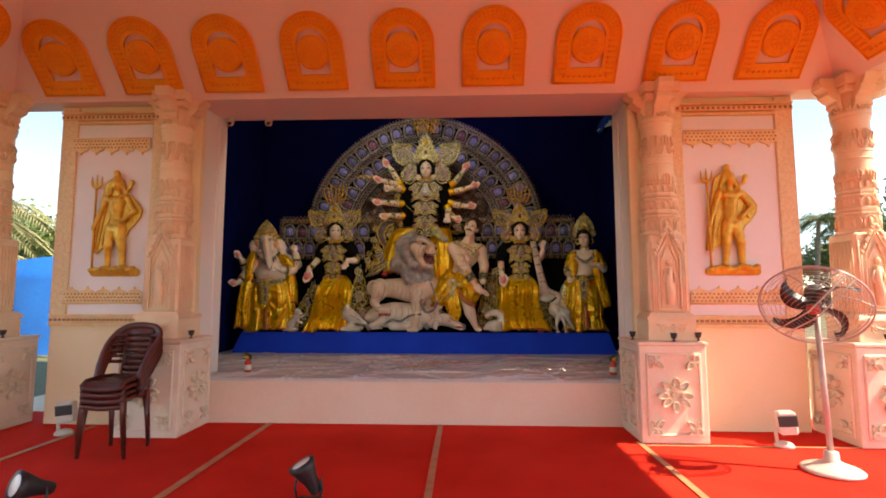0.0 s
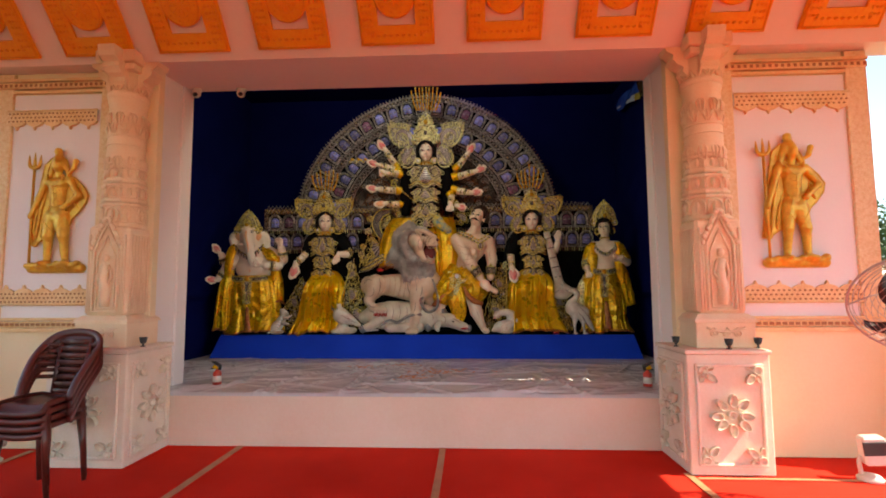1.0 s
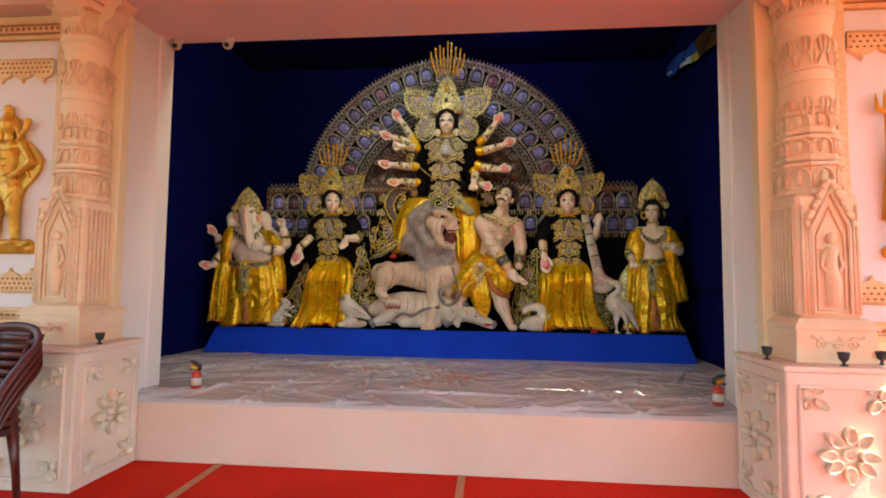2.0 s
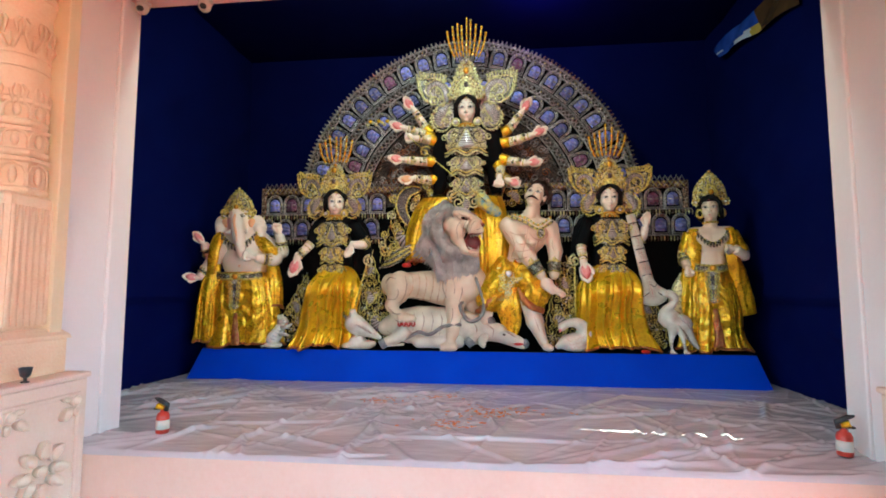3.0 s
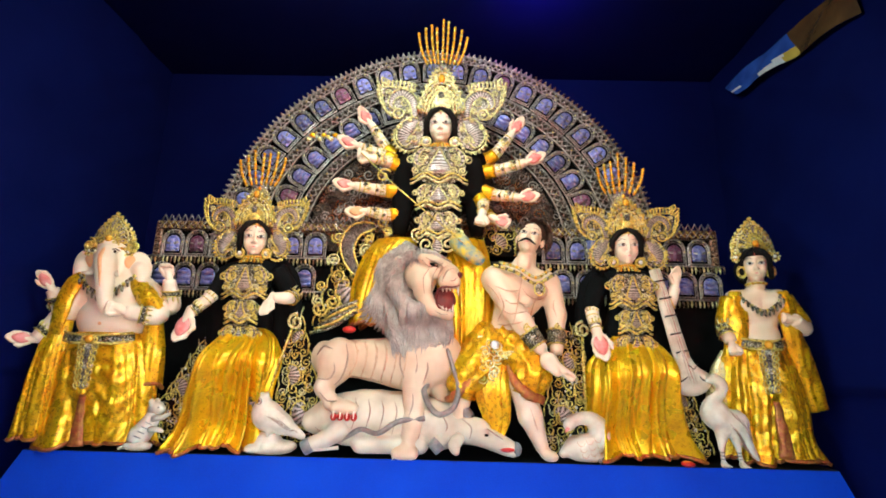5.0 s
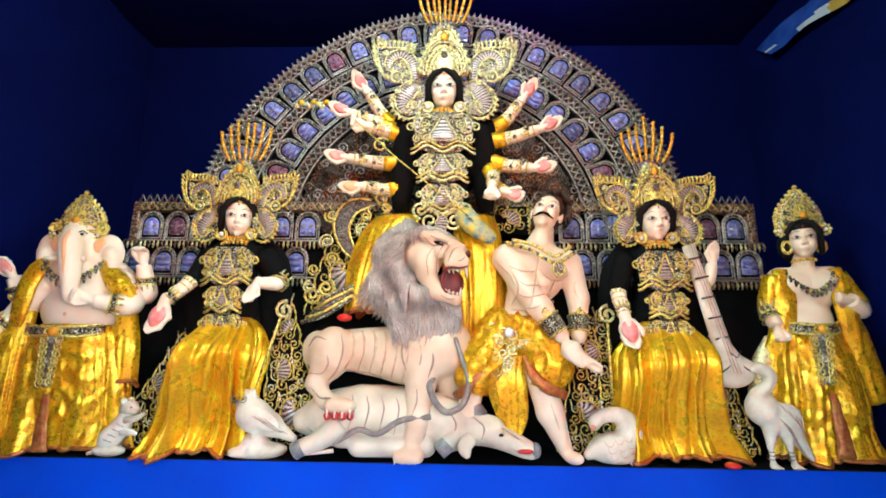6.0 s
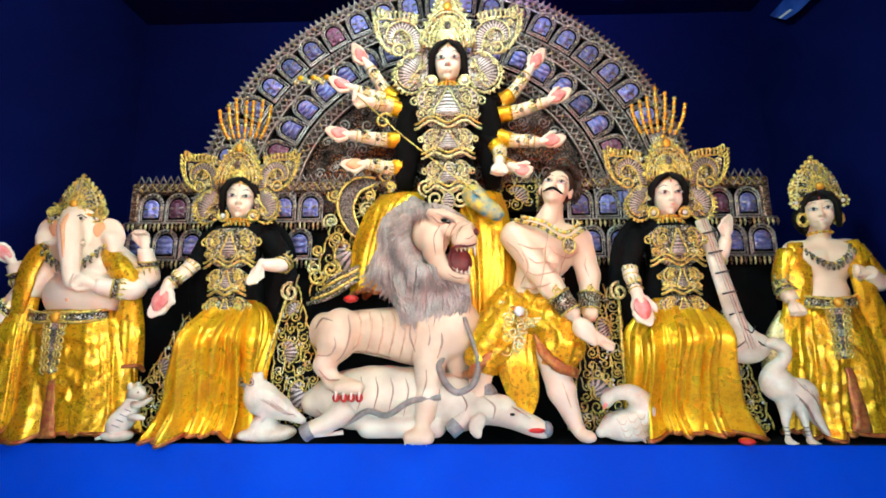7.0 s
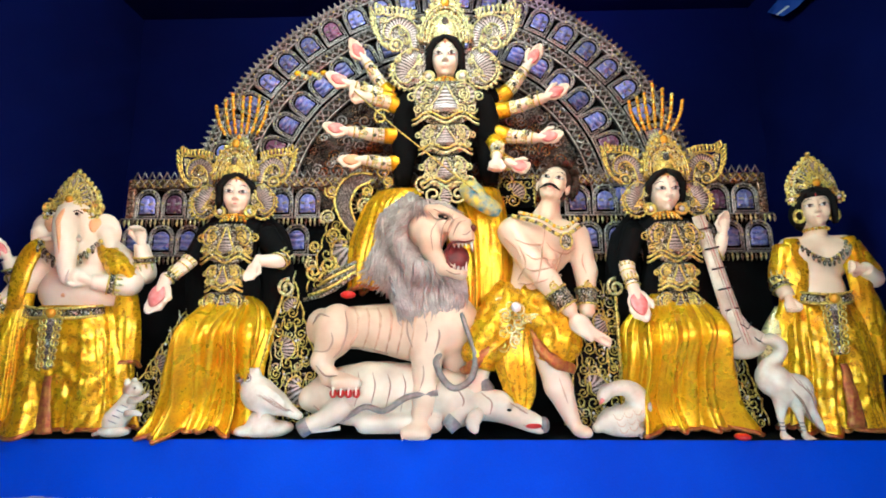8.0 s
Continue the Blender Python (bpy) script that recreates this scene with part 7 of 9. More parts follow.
def swan():
    f = Form()
    bodies = chain([(1.13, 7.84, 0.88), (1.13, 7.82, 0.96), (1.07, 7.8, 1.015), (0.99, 7.78, 1.02), (0.93, 7.775, 0.995), (0.912, 7.77, 0.97)], [0.08, 0.064, 0.05, 0.038, 0.032, 0.032, 0.03], 14)
    bodies += [("e", (1.02, 7.84, 0.835), (0.135, 0.1, 0.08), (0, -14, 0)), ("e", (1.05, 7.765, 0.84), (0.1, 0.035, 0.06), (0, -24, 0)), ("c", (0.96, 7.83, 0.84), (0.885, 7.83, 0.79), 0.06, 0.03), ("e", (1.05, 7.83, 0.785), (0.12, 0.09, 0.045))]
    blend(f, bodies, PALE, 0.008, 0.02)
    f.tube([(0.905, 7.75, 0.962), (0.885, 7.745, 0.935)], [0.016, 0.005], PALM, 8)
    f.ball((0.908, 7.743, 0.985), 0.007, DARK, 6, 4)
    for k in range(3):
        for e in range(3):
            x, z = 0.985 + 0.055 * e + 0.012 * k, 0.865 - 0.036 * k + 0.014 * e
            paint(f, 0, [(x - 0.022, z + 0.012), (x - 0.012, z - 0.012), (x + 0.012, z - 0.014), (x + 0.028, z + 0.01)], 0.003, SHADING, 0.7)
    for k in (0, 1):
        f.tube([(1.1 + 0.03 * k, 7.78, 0.775), (1.11 + 0.03 * k, 7.74, 0.752)], [0.014, 0.008], HORN, 6)
    f.thing("swan_statue", "white clay swan with curled neck beside a yellow skirt", "statue", origin=(1.03, 7.84, PT + 0.004))


def crane():
    f = Form()
    y = 7.775
    bodies = chain([(1.805, y - 0.02, 1.29), (1.85, y - 0.02, 1.3), (1.9, y - 0.02, 1.26), (1.885, y - 0.01, 1.2), (1.83, y, 1.15), (1.81, y, 1.1)], [0.01, 0.03, 0.032, 0.028, 0.03, 0.036, 0.05], 16)
    bodies += [("e", (1.85, y + 0.01, 1.07), (0.095, 0.075, 0.095)), ("c", (1.87, y + 0.01, 1.05), (2.0, y + 0.02, 0.96), 0.085, 0.065), ("c", (2.0, y + 0.02, 0.96), (2.11, y + 0.02, 0.79), 0.055, 0.014),
               ("e", (1.97, y - 0.03, 1.03), (0.085, 0.04, 0.07), (0, 40, 0))]
    for dx, dz in ((0.0, 0.0), (0.11, -0.01)):
        bodies += [("c", (1.88 + 0.7 * dx, y, 0.97), (1.865 + dx, y, 0.86), 0.05, 0.018), ("c", (1.865 + dx, y, 0.86), (1.87 + dx * 1.1, y, 0.765), 0.013, 0.013)]
        bodies += [("c", (1.87 + dx * 1.1, y, 0.755), (1.84 + dx * 1.1 + 0.03 * k, y - 0.04, 0.748), 0.012, 0.007) for k in range(3)]
    blend(f, bodies, PALE, 0.008, 0.018)
    for k in range(4):
        paint(f, 0, [(1.92 + 0.03 * k, 1.1 - 0.025 * k), (1.95 + 0.03 * k, 1.05 - 0.03 * k), (2.0 + 0.025 * k, 1.01 - 0.035 * k)], 0.004, CREASE, 0.7)
        paint(f, 0, [(1.9 + 0.02 * k, 1.02 - 0.03 * k), (1.96 + 0.02 * k, 0.96 - 0.035 * k), (2.02 + 0.02 * k, 0.88 - 0.03 * k)], 0.0035, CREASE, 0.7)
    for dx in (0, 0.11):
        for k in range(4):
            f.ring((1.867 + dx, y, 0.79 + 0.02 * k), 0.014, 0.004, HORN, 8, 4, (0, 0, 1))
    f.ball((1.835, y - 0.048, 1.3), 0.006, DARK, 6, 4)
    f.v = [(a + 0.055, b, c) for a, b, c in f.v]
    f.thing("crane_statue", "white clay crane with bent neck standing by a yellow robe", "statue", origin=(1.95, 7.82, PT + 0.004))


mouse(), owl(), swan(), crane()


# ---- pierced screen behind the figures ----
TINSEL = surface("tarnished_silver_tinsel", (0.6, 0.6, 0.6), (0.2, 0.18, 0.17), 45, 0.3, 0.7, 0.3, 140, 0.35)
COPPER = sequins("copper_tinsel", ((0.3, 0.18, 0.11), (0.05, 0.03, 0.02), (0.42, 0.27, 0.17), (0.14, 0.08, 0.05), (0.5, 0.42, 0.36)), 120, 0.3, 0.7)
DIM = sequins("dim_copper_tinsel", ((0.06, 0.045, 0.035), (0.02, 0.016, 0.016), (0.11, 0.075, 0.05), (0.03, 0.024, 0.024), (0.17, 0.15, 0.14)), 120, 0.4, 0.5)
RUST = sequins("rust_red_tinsel", ((0.42, 0.1, 0.03), (0.1, 0.03, 0.015), (0.55, 0.2, 0.05), (0.25, 0.06, 0.02), (0.6, 0.4, 0.15)), 150, 0.3, 0.6)
PICTURE = surface("lilac_blue_foil", (0.15, 0.2, 0.7), (0.42, 0.42, 0.68), 34, 0.3, 0.25, 0.3, 60, 0.4, spread=0.4)
PICTURE_RED = surface("plum_red_foil", (0.26, 0.07, 0.16), (0.34, 0.24, 0.4), 34, 0.3, 0.25, 0.3, 60, 0.4, spread=0.4)
SCREEN_Y, ARC_X, ARC_Z, ARC_R = 8.3, -0.045, 2.27, 1.81


def arch_outline(w, h, n=10):
    """A round-headed outline, foot at the origin."""
    r = w / 2
    return [(-r, 0), (r, 0)] + [(r * math.cos(a), h - r + r * math.sin(a)) for a in (math.pi * i / n for i in range(n + 1))]


def medallion_meshes(w, h):
    """Frame and picture of a small round-headed niche, facing along its z."""
    f = Form()
    out = arch_outline(w, h)
    f.plate(out, 0.02, BLACK, Matrix.Identity(4))
    for g, t in ((1.0, 0.0085), (0.82, 0.0065)):
        path = [Vector((x * g, h * 0.45 + (y - h * 0.45) * g, 0.026)) for x, y in out]
        f.tube(path + [path[0]], t, TINSEL, 5, cap=False)
    for i in range(15):
        a = math.pi * (i - 3.5) / 8
        f.ball((w * 0.46 * math.cos(a), h - w / 2 + w * 0.46 * math.sin(a) if math.sin(a) > 0 else h - w / 2 + h * 0.4 * math.sin(a), 0.034), 0.0095, WIRE_PALE if i % 3 == 0 else TINSEL, 5, 4)
    rim = f.mesh("medallion_frame")
    pics = []
    for mat, kind in ((PICTURE, 0), (PICTURE_RED, 0), (PICTURE, 1)):
        f = Form()
        f.plate([(x * 0.64, h * 0.18 + y * 0.62) for x, y in out], 0.006, mat, Matrix.Translation((0, 0, 0.021)), 0.006)
        if kind:
            for k in range(3):
                f.tube([(-w * 0.28, h * (0.26 + 0.19 * k), 0.034), (0, h * (0.23 + 0.19 * k), 0.044), (w * 0.28, h * (0.26 + 0.19 * k), 0.034)], [0.012, 0.02, 0.012], mat, 6)
        else:
            f.tube([(0, h * 0.2, 0.034), (0, h * 0.45, 0.04), (0, h * 0.66, 0.034)], [0.026, 0.02, 0.012], mat, 6)
            f.tube([(-w * 0.26, h * 0.5, 0.034), (0, h * 0.44, 0.04), (w * 0.26, h * 0.52, 0.034)], 0.009, TINSEL, 5)
            f.tube([(-w * 0.24, h * 0.28, 0.034), (0, h * 0.33, 0.04), (w * 0.24, h * 0.28, 0.034)], 0.01, mat, 5)
        pics.append(f.mesh("medallion_picture"))
    return rim, pics


def arc_point(r, deg, y=0.0):
    a = radians(deg)
    r *= 1 + 0.02 * math.cos(a) ** 4 + 0.026 * math.sin(a) ** 10
    return Vector((ARC_X + r * math.cos(a), SCREEN_Y + y, ARC_Z + r * math.sin(a)))


def screen():
    ob = empty("backdrop_screen", (0, SCREEN_Y, PT + 0.004), "black arched screen with silvery tinsel niches behind the figures", "backdrop screen")
    base = Vector(ob.location)

    def put(f, name, label=""):
        f.v = [tuple(Vector(p) - base) for p in f.v]
        return f.part(name, ob, label)

    # black boards
    f = Form()
    f.plate([(ARC_X + ARC_R * math.cos(radians(a)), ARC_Z + ARC_R * math.sin(radians(a))) for a in range(-2, 183, 4)], 0.03, BLACK, Matrix.Translation((0, SCREEN_Y + 0.06, 0)) @ Matrix.Rotation(radians(90), 4, "X"))
    f.plate([(ARC_X + 1.09 * math.cos(radians(a)), ARC_Z + 1.09 * math.sin(radians(a))) for a in range(0, 181, 5)], 0.006, DIM, Matrix.Translation((0, SCREEN_Y + 0.026, 0)) @ Matrix.Rotation(radians(90), 4, "X"))
    f.box((-2.4, SCREEN_Y + 0.03, 0.74), (2.3, SCREEN_Y + 0.07, 2.46), BLACK)
    put(f, "board", "black cloth board")
    # outer rim: flat tinsel band with a row of pointed studs
    n = 110
    for r0, r1, mat in ((ARC_R - 0.05, ARC_R + 0.02, DIM), (1.455, 1.54, DIM), (1.1, 1.19, DIM)):
        f, rows = Form(), []
        for i in range(n + 1):
            d = -1 + 182 * i / n
            rows.append([arc_point(r0, d, 0.03), arc_point(r0, d, -0.0), arc_point((r0 + r1) / 2, d, -0.016), arc_point(r1, d, -0.0), arc_point(r1, d, 0.03)])
        f.rings(rows, mat)
        put(f, "band", "silvery tinsel band following the arch")
        for r, wide, gilt in ((r0, 0.009, TINSEL), (r1, 0.009, TINSEL)):
            f = Form()
            f.tube([arc_point(r, -1 + 182 * i / n, -0.01) for i in range(n + 1)], wide, gilt, 5)
            put(f, "edge_wire", "thin wire along the tinsel band")
    f = Form()
    for i in range(118):
        d = 0.5 + 179 * i / 117
        p, u = arc_point(ARC_R + 0.005, d, -0.005), (arc_point(ARC_R + 1, d, -0.005) - arc_point(ARC_R, d, -0.005))
        s = Vector((-u.z, 0, u.x))
        f.tube([p - s * 0.022, p + u * 0.055, p + s * 0.022], 0.0085, COPPER if d < 62 else TINSEL, 5)
        f.ball(p + u * 0.02, 0.011, TINSEL, 6, 4)
        f.ball(p + u * 0.058, 0.008, COPPER if d < 62 else TINSEL, 5, 4)
    tagged(put(f, "stud_trim", "row of pointed tinsel studs"), kind="stuff")
    # lattice of crossed tinsel inside the bands
    f = Form()
    for r0, r1, step in ((ARC_R - 0.045, ARC_R + 0.015, 1.6), (1.46, 1.535, 2.2), (1.11, 1.185, 2.9)):
        k = int(176 / step)
        for i in range(k):
            d = 2 + 176 * i / k
            f.tube([arc_point(r0, d, -0.026), arc_point(r1, d + step, -0.026)], 0.0065, TINSEL, 4)
            f.tube([arc_point(r1, d, -0.026), arc_point(r0, d + step, -0.026)], 0.0065, TINSEL, 4)
            f.ball(arc_point((r0 + r1) / 2, d + step / 2, -0.03), 0.009, WIRE if i % 4 == 0 else SILVER, 5, 4)
    rng = random.Random(12)
    for i in range(560):
        r, d = rng.uniform(0.25, 1.07), rng.uniform(2, 178)
        q = arc_point(r, d, rng.uniform(-0.02, 0.012))
        f.scroll(q, rng.uniform(0.03, 0.055), rng.choice((TINSEL, COPPER, DIM) if r > 0.95 or 50 < d < 130 else (RUST, COPPER, RUST, TINSEL)), 0.006, 1.4, rng.uniform(0, 360), rng.choice((-1, 1)), n=14, k=4)
    tagged(put(f, "tinsel_lattice", "crossed tinsel threads and curls"), kind="stuff")
    # niches along the two rings and in the wings
    rim, pics = medallion_meshes(0.176, 0.222)
    spots = [(1.555, -4 + 7.35 * i, 2 if i % 5 == 9 else (1 if i % 7 == 3 else 0)) for i in range(26)] + [(1.215, 3 + 8.7 * i, 1 if i in (2, 18) else 2) for i in range(21)]
    for r, d, kind in spots:
        if d < 0 or d > 180:
            continue
        p = arc_point(r, d, -0.0) - base
        m = Matrix.Translation(p) @ Matrix.Rotation(radians(90 - d), 4, "Y") @ Matrix.Rotation(radians(90), 4, "X")
        holder = piece("medallion", rim, ob, m)
        piece("picture", pics[kind], holder, Matrix.Identity(4))
    for side, outer in ((-1, 2.36), (1, 2.28)):
        for row, z in ((0, 2.19), (1, 1.915)):
            for k in range(7):
                x = side * (outer - 0.13 - 0.2 * k + (0.07 if row else 0))
                if abs(x) > outer + 0.04 or (row == 0 and abs(x) > outer - 0.05):
                    continue
                m = Matrix.Translation(Vector((x, SCREEN_Y - 0.01, z)) - base) @ Matrix.Rotation(radians(90), 4, "X")
                holder = piece("medallion", rim, ob, m)
                piece("picture", pics[2 if row else (1 if k % 3 == 1 else 0)], holder, Matrix.Identity(4))
        # wing frame and its comb of hanging drops
        f = Form()
        f.box((side * outer, SCREEN_Y - 0.03, 2.42), (side * 0.3, SCREEN_Y + 0.03, 2.5), COPPER, 0.01)
        f.box((side * (outer + 0.04), SCREEN_Y - 0.03, 2.16), (side * (outer - 0.02), SCREEN_Y + 0.03, 2.5), COPPER, 0.01)
        put(f, "wing_frame", "copper tinsel frame")
        f = Form()
        for z in (2.185, 1.905):
            e = outer + (0.1 if z < 2 else 0.06)
            f.tube([(side * e, SCREEN_Y - 0.035, z + 0.004), (side * 0.3, SCREEN_Y - 0.035, z + 0.004)], 0.007, TINSEL, 5)
            for k in range(62):
                x = side * (e - 0.033 * k)
                f.tube([(x, SCREEN_Y - 0.04, z), (x, SCREEN_Y - 0.045, z - 0.03), (x, SCREEN_Y - 0.04, z - 0.06)], [0.006, 0.011, 0.003], WIRE_PALE if k % 3 else COPPER, 5)
        for k in range(36):
            x = side * (outer - 0.03 - 0.056 * k)
            f.tube([(x - 0.024, SCREEN_Y - 0.03, 2.5), (x, SCREEN_Y - 0.035, 2.55), (x + 0.024, SCREEN_Y - 0.03, 2.5)], 0.006, TINSEL, 5)
            f.tube([(x - 0.024, SCREEN_Y - 0.038, 2.43), (x + 0.024, SCREEN_Y - 0.038, 2.49)], 0.005, TINSEL, 4)
            f.tube([(x - 0.024, SCREEN_Y - 0.038, 2.49), (x + 0.024, SCREEN_Y - 0.038, 2.43)], 0.005, WIRE, 4)
        tagged(put(f, "tinsel_comb", "combs of short hanging gold drops"), kind="stuff")


screen()


# ---- pedestals with rosettes ----
def cup_mesh(name, outline, h):
    """A hollow cup of the given outline, standing off its ground along z, with a thick rounded rim."""
    f = Form()
    c = sum(outline, Vector()) / len(outline)

    def ring(q, z):
        return [c + (p - c) * q + Vector((0, 0, z * (1 + 2.2 * (p.y - c.y)))) for p in outline]

    f.rings([ring(q, z) for q, z in ((0.84, 0.0), (0.95, 0.5 * h), (1.0, 0.9 * h), (0.96, h), (0.86, h), (0.78, 0.85 * h), (0.64, 0.3 * h), (0.1, 0.25 * h))], PETAL)
    return f.mesh(name)


PETAL_MESH = cup_mesh("petal", [Vector((0.026 * math.sin(a) * (1 + 0.25 * math.cos(a)), 0.078 - 0.043 * math.cos(a), 0)) for a in (math.pi * i / 8 for i in range(16))], 0.036)
CORE_MESH = cup_mesh("flower_core", [Vector((0.031 * math.cos(a), 0.031 * math.sin(a), 0)) for a in (math.pi * i / 6 for i in range(12))], 0.034)


def face_decor(ob, m, w, h):
    """Moulding, rosette and corner sprays on one face; m sets the face's middle with z outward."""
    f = Form()
    e = 0.055
    for a, b in (((-w / 2 + e, -h / 2 + e), (w / 2 - e, -h / 2 + e + 0.022)), ((-w / 2 + e, h / 2 - e - 0.022), (w / 2 - e, h / 2 - e)), ((-w / 2 + e, -h / 2 + e + 0.022), (-w / 2 + e + 0.022, h / 2 - e - 0.022)), ((w / 2 - e - 0.022, -h / 2 + e + 0.022), (w / 2 - e, h / 2 - e - 0.022))):
        f.box((a[0], a[1], -0.002), (b[0], b[1], 0.018), PEDESTAL, 0.006, m)
    f.part("moulding", ob)
    rosette = piece("rosette", CORE_MESH, ob, m)
    for k in range(8):
        piece("petal", PETAL_MESH, rosette, Matrix.Rotation(math.pi * k / 4, 4, "Z") @ Matrix.Translation((0, 0.012 + 0.004 * (k % 3), 0.002)) @ Matrix.Scale(1.14, 4) @ Matrix.Rotation(radians(5 * (k % 3 - 1)), 4, "Z"))
    for sx in (-1, 1):
        for sz in (-1, 1):
            c = m @ Matrix.Translation((sx * (w / 2 - 0.1), sz * (h / 2 - 0.1), 0))
            spray = piece("corner_spray", CORE_MESH, ob, c)
            for turn, size in ((4, 1.0), (52 * sx * sz, 0.66), (-58 * sx * sz, 0.6)):
                ang = math.atan2(-sx, -sz) * -1 + radians(turn)
                piece("petal", PETAL_MESH, spray, Matrix.Rotation(ang, 4, "Z") @ Matrix.Translation((0, 0.012 * (1.5 - size), 0.001)) @ Matrix.Scale(size, 4))


def pedestal(x0, x1, y0, y1, h, faces, label):
    c = ((x0 + x1) / 2, (y0 + y1) / 2, 0)
    ob = empty("pedestal", c, label, "pedestal", "pedestals of the columns")
    w, d = x1 - x0, y1 - y0
    f = Form()
    f.box((-w / 2, -d / 2, 0), (w / 2, d / 2, h - 0.03), PEDESTAL, 0.008)
    f.box((-w / 2 - 0.012, -d / 2 - 0.012, h - 0.028), (w / 2 + 0.012, d / 2 + 0.012, h), PEDESTAL, 0.006)
    f.part("body", ob)
    for face in faces:
        if face == "front":
            m = Matrix.Translation((0, -d / 2, h / 2 - 0.015)) @ Matrix.Rotation(radians(90), 4, "X")
            face_decor(ob, m, w, h - 0.05)
        else:
            s = 1 if face == "east" else -1
            m = Matrix.Translation((s * w / 2, 0, h / 2 - 0.015)) @ Matrix.Rotation(radians(90 * s), 4, "Z") @ Matrix.Rotation(radians(90), 4, "X")
            face_decor(ob, m, d, h - 0.05)


PED = ((-2.64, -2.01, 4.925, 5.495, 0.87), (2.11, 2.69, 4.945, 5.495, 0.87), (3.9, 4.52, 4.87, 5.48, 0.87), (-4.46, -3.84, 4.87, 5.48, 0.87))
pedestal(*PED[0], ("front", "east"), "pale square pedestal with flower reliefs under a carved column")
pedestal(*PED[1], ("front", "west"), "sunlit square pedestal with flower reliefs under a carved column")
pedestal(*PED[2], ("front", "west"), "sunlit square pedestal with flower reliefs at the hall's edge")
pedestal(*PED[3], ("front", "east"), "shaded square pedestal with flower reliefs at the hall's edge")


# ---- carved columns ----
def column(x, y, z0, label):
    ob = empty("column", (x, y, z0), label, "column", "carved columns of the hall")
    H = 3.33 - z0
    f = Form()
    f.box((-0.215, -0.2, 0), (0.215, 0.2, 0.19), PEACH, 0.006)
    f.lathe((0, 0, 0.19), [(0.322, 0), (0.314, 0.02), (0.262, 0.055), (0.25, 0.06)], PEACH, 4, False, None, 0.94, math.pi / 4)
    for s in (-1, 0, 1):
        f.scroll((0.09 * s, -0.205, 0.11), 0.035, PEACH, 0.007, 1.4, 90, 1 if s > 0 else -1)
    f.tube(smooth_path([(-0.14, -0.203, 0.15), (-0.05, -0.206, 0.12), (0.05, -0.206, 0.12), (0.14, -0.203, 0.15)], 10), 0.008, PEACH, 5)
    f.part("plinth_block", ob)
    # ribbed lower shaft with a gabled niche on each open face
    f = Form()
    f.box((-0.172, -0.165, 0.25), (0.172, 0.165, 0.97), PEACH, 0.02)
    for s in (-1, 1):
        for k in range(3):
            f.tube([(s * (0.107 + 0.02 * k), -0.168, 0.27), (s * (0.107 + 0.02 * k), -0.168, 0.9 - 0.05 * (2 - k))], 0.01, PEACH, 6)
        for k in range(8):
            f.tube([(s * 0.174, -0.13 + 0.037 * k, 0.27), (s * 0.174, -0.13 + 0.037 * k, 0.9)], 0.011, PEACH, 6)
    f.part("lower_shaft", ob)
    f = Form()
    out = [(-0.1, 0), (0.1, 0), (0.1, 0.5), (0.06, 0.58), (0, 0.7), (-0.06, 0.58), (-0.1, 0.5)]
    path = [Vector((a, -0.178, 0.28 + b)) for a, b in out]
    f.tube(path + [path[0]], 0.0095, PEACH, 6, cap=False)
    path = [Vector((a * 0.74, -0.172, 0.3 + b * 0.84)) for a, b in out]
    f.tube(path + [path[0]], 0.007, PEACH, 6, cap=False)
    for k in range(9):
        t = k / 8
        for s in (-1, 1):
            f.ball((s * (0.115 * (1 - t) + 0.012), -0.182, 0.79 + 0.24 * t + 0.012 * (k % 2)), (0.02, 0.014, 0.022), PEACH, 6, 5)
    # plain small standing shape in the niche
    f.tube([(0, -0.17, 0.32), (0.01, -0.176, 0.44), (-0.01, -0.178, 0.56), (0.005, -0.176, 0.66)], [0.034, 0.04, 0.034, 0.03], PEACH, 8)
    f.ball((0.0, -0.18, 0.71), (0.028, 0.024, 0.034), PEACH, 8, 6)
    for s in (-1, 1):
        f.tube([(0.03 * s, -0.178, 0.64), (0.058 * s, -0.178, 0.55), (0.02 * s, -0.186, 0.5)], 0.012, PEACH, 6)
    f.part("niche", ob, "gabled niche with a small carved shape")
    # stepped bands, each with little arches
    for z, h, r in ((0.97, 0.2, 0.174), (1.175, 0.16, 0.164), (1.34, 0.15, 0.155)):
        f = Form()
        f.lathe((0, 0, z), [(r, 0), (r + 0.012, 0.012), (r + 0.012, 0.028), (r - 0.008, 0.04), (r - 0.008, h - 0.035), (r + 0.014, h - 0.025), (r + 0.014, h - 0.006), (r - 0.01, h)], PEACH, 8, False, None, 0.85, math.pi / 8)
        for k in range(8):
            a = -math.pi / 2 + k * math.pi / 4
            if math.sin(a) > 0.8:
                continue
            c = Vector(((r - 0.012) * math.cos(a) * 0.93, (r - 0.012) * 0.85 * math.sin(a) * 0.93, z + 0.04))
            u, n = Vector((-math.sin(a), math.cos(a), 0)), Vector((math.cos(a), math.sin(a), 0)) * 0.012
            f.tube([c + n + u * p + Vector((0, 0, q)) for p, q in ((-0.055, 0), (-0.055, h * 0.35), (-0.04, h * 0.52), (0, h * 0.62), (0.04, h * 0.52), (0.055, h * 0.35), (0.055, 0))], 0.008, PEACH, 5)
            f.ball(c + n + Vector((0, 0, h * 0.28)), (0.02, 0.02, h * 0.24), PEACH, 6, 5)
        f.part("band", ob)
    # round shaft with leaf reliefs and rings
    f = Form()
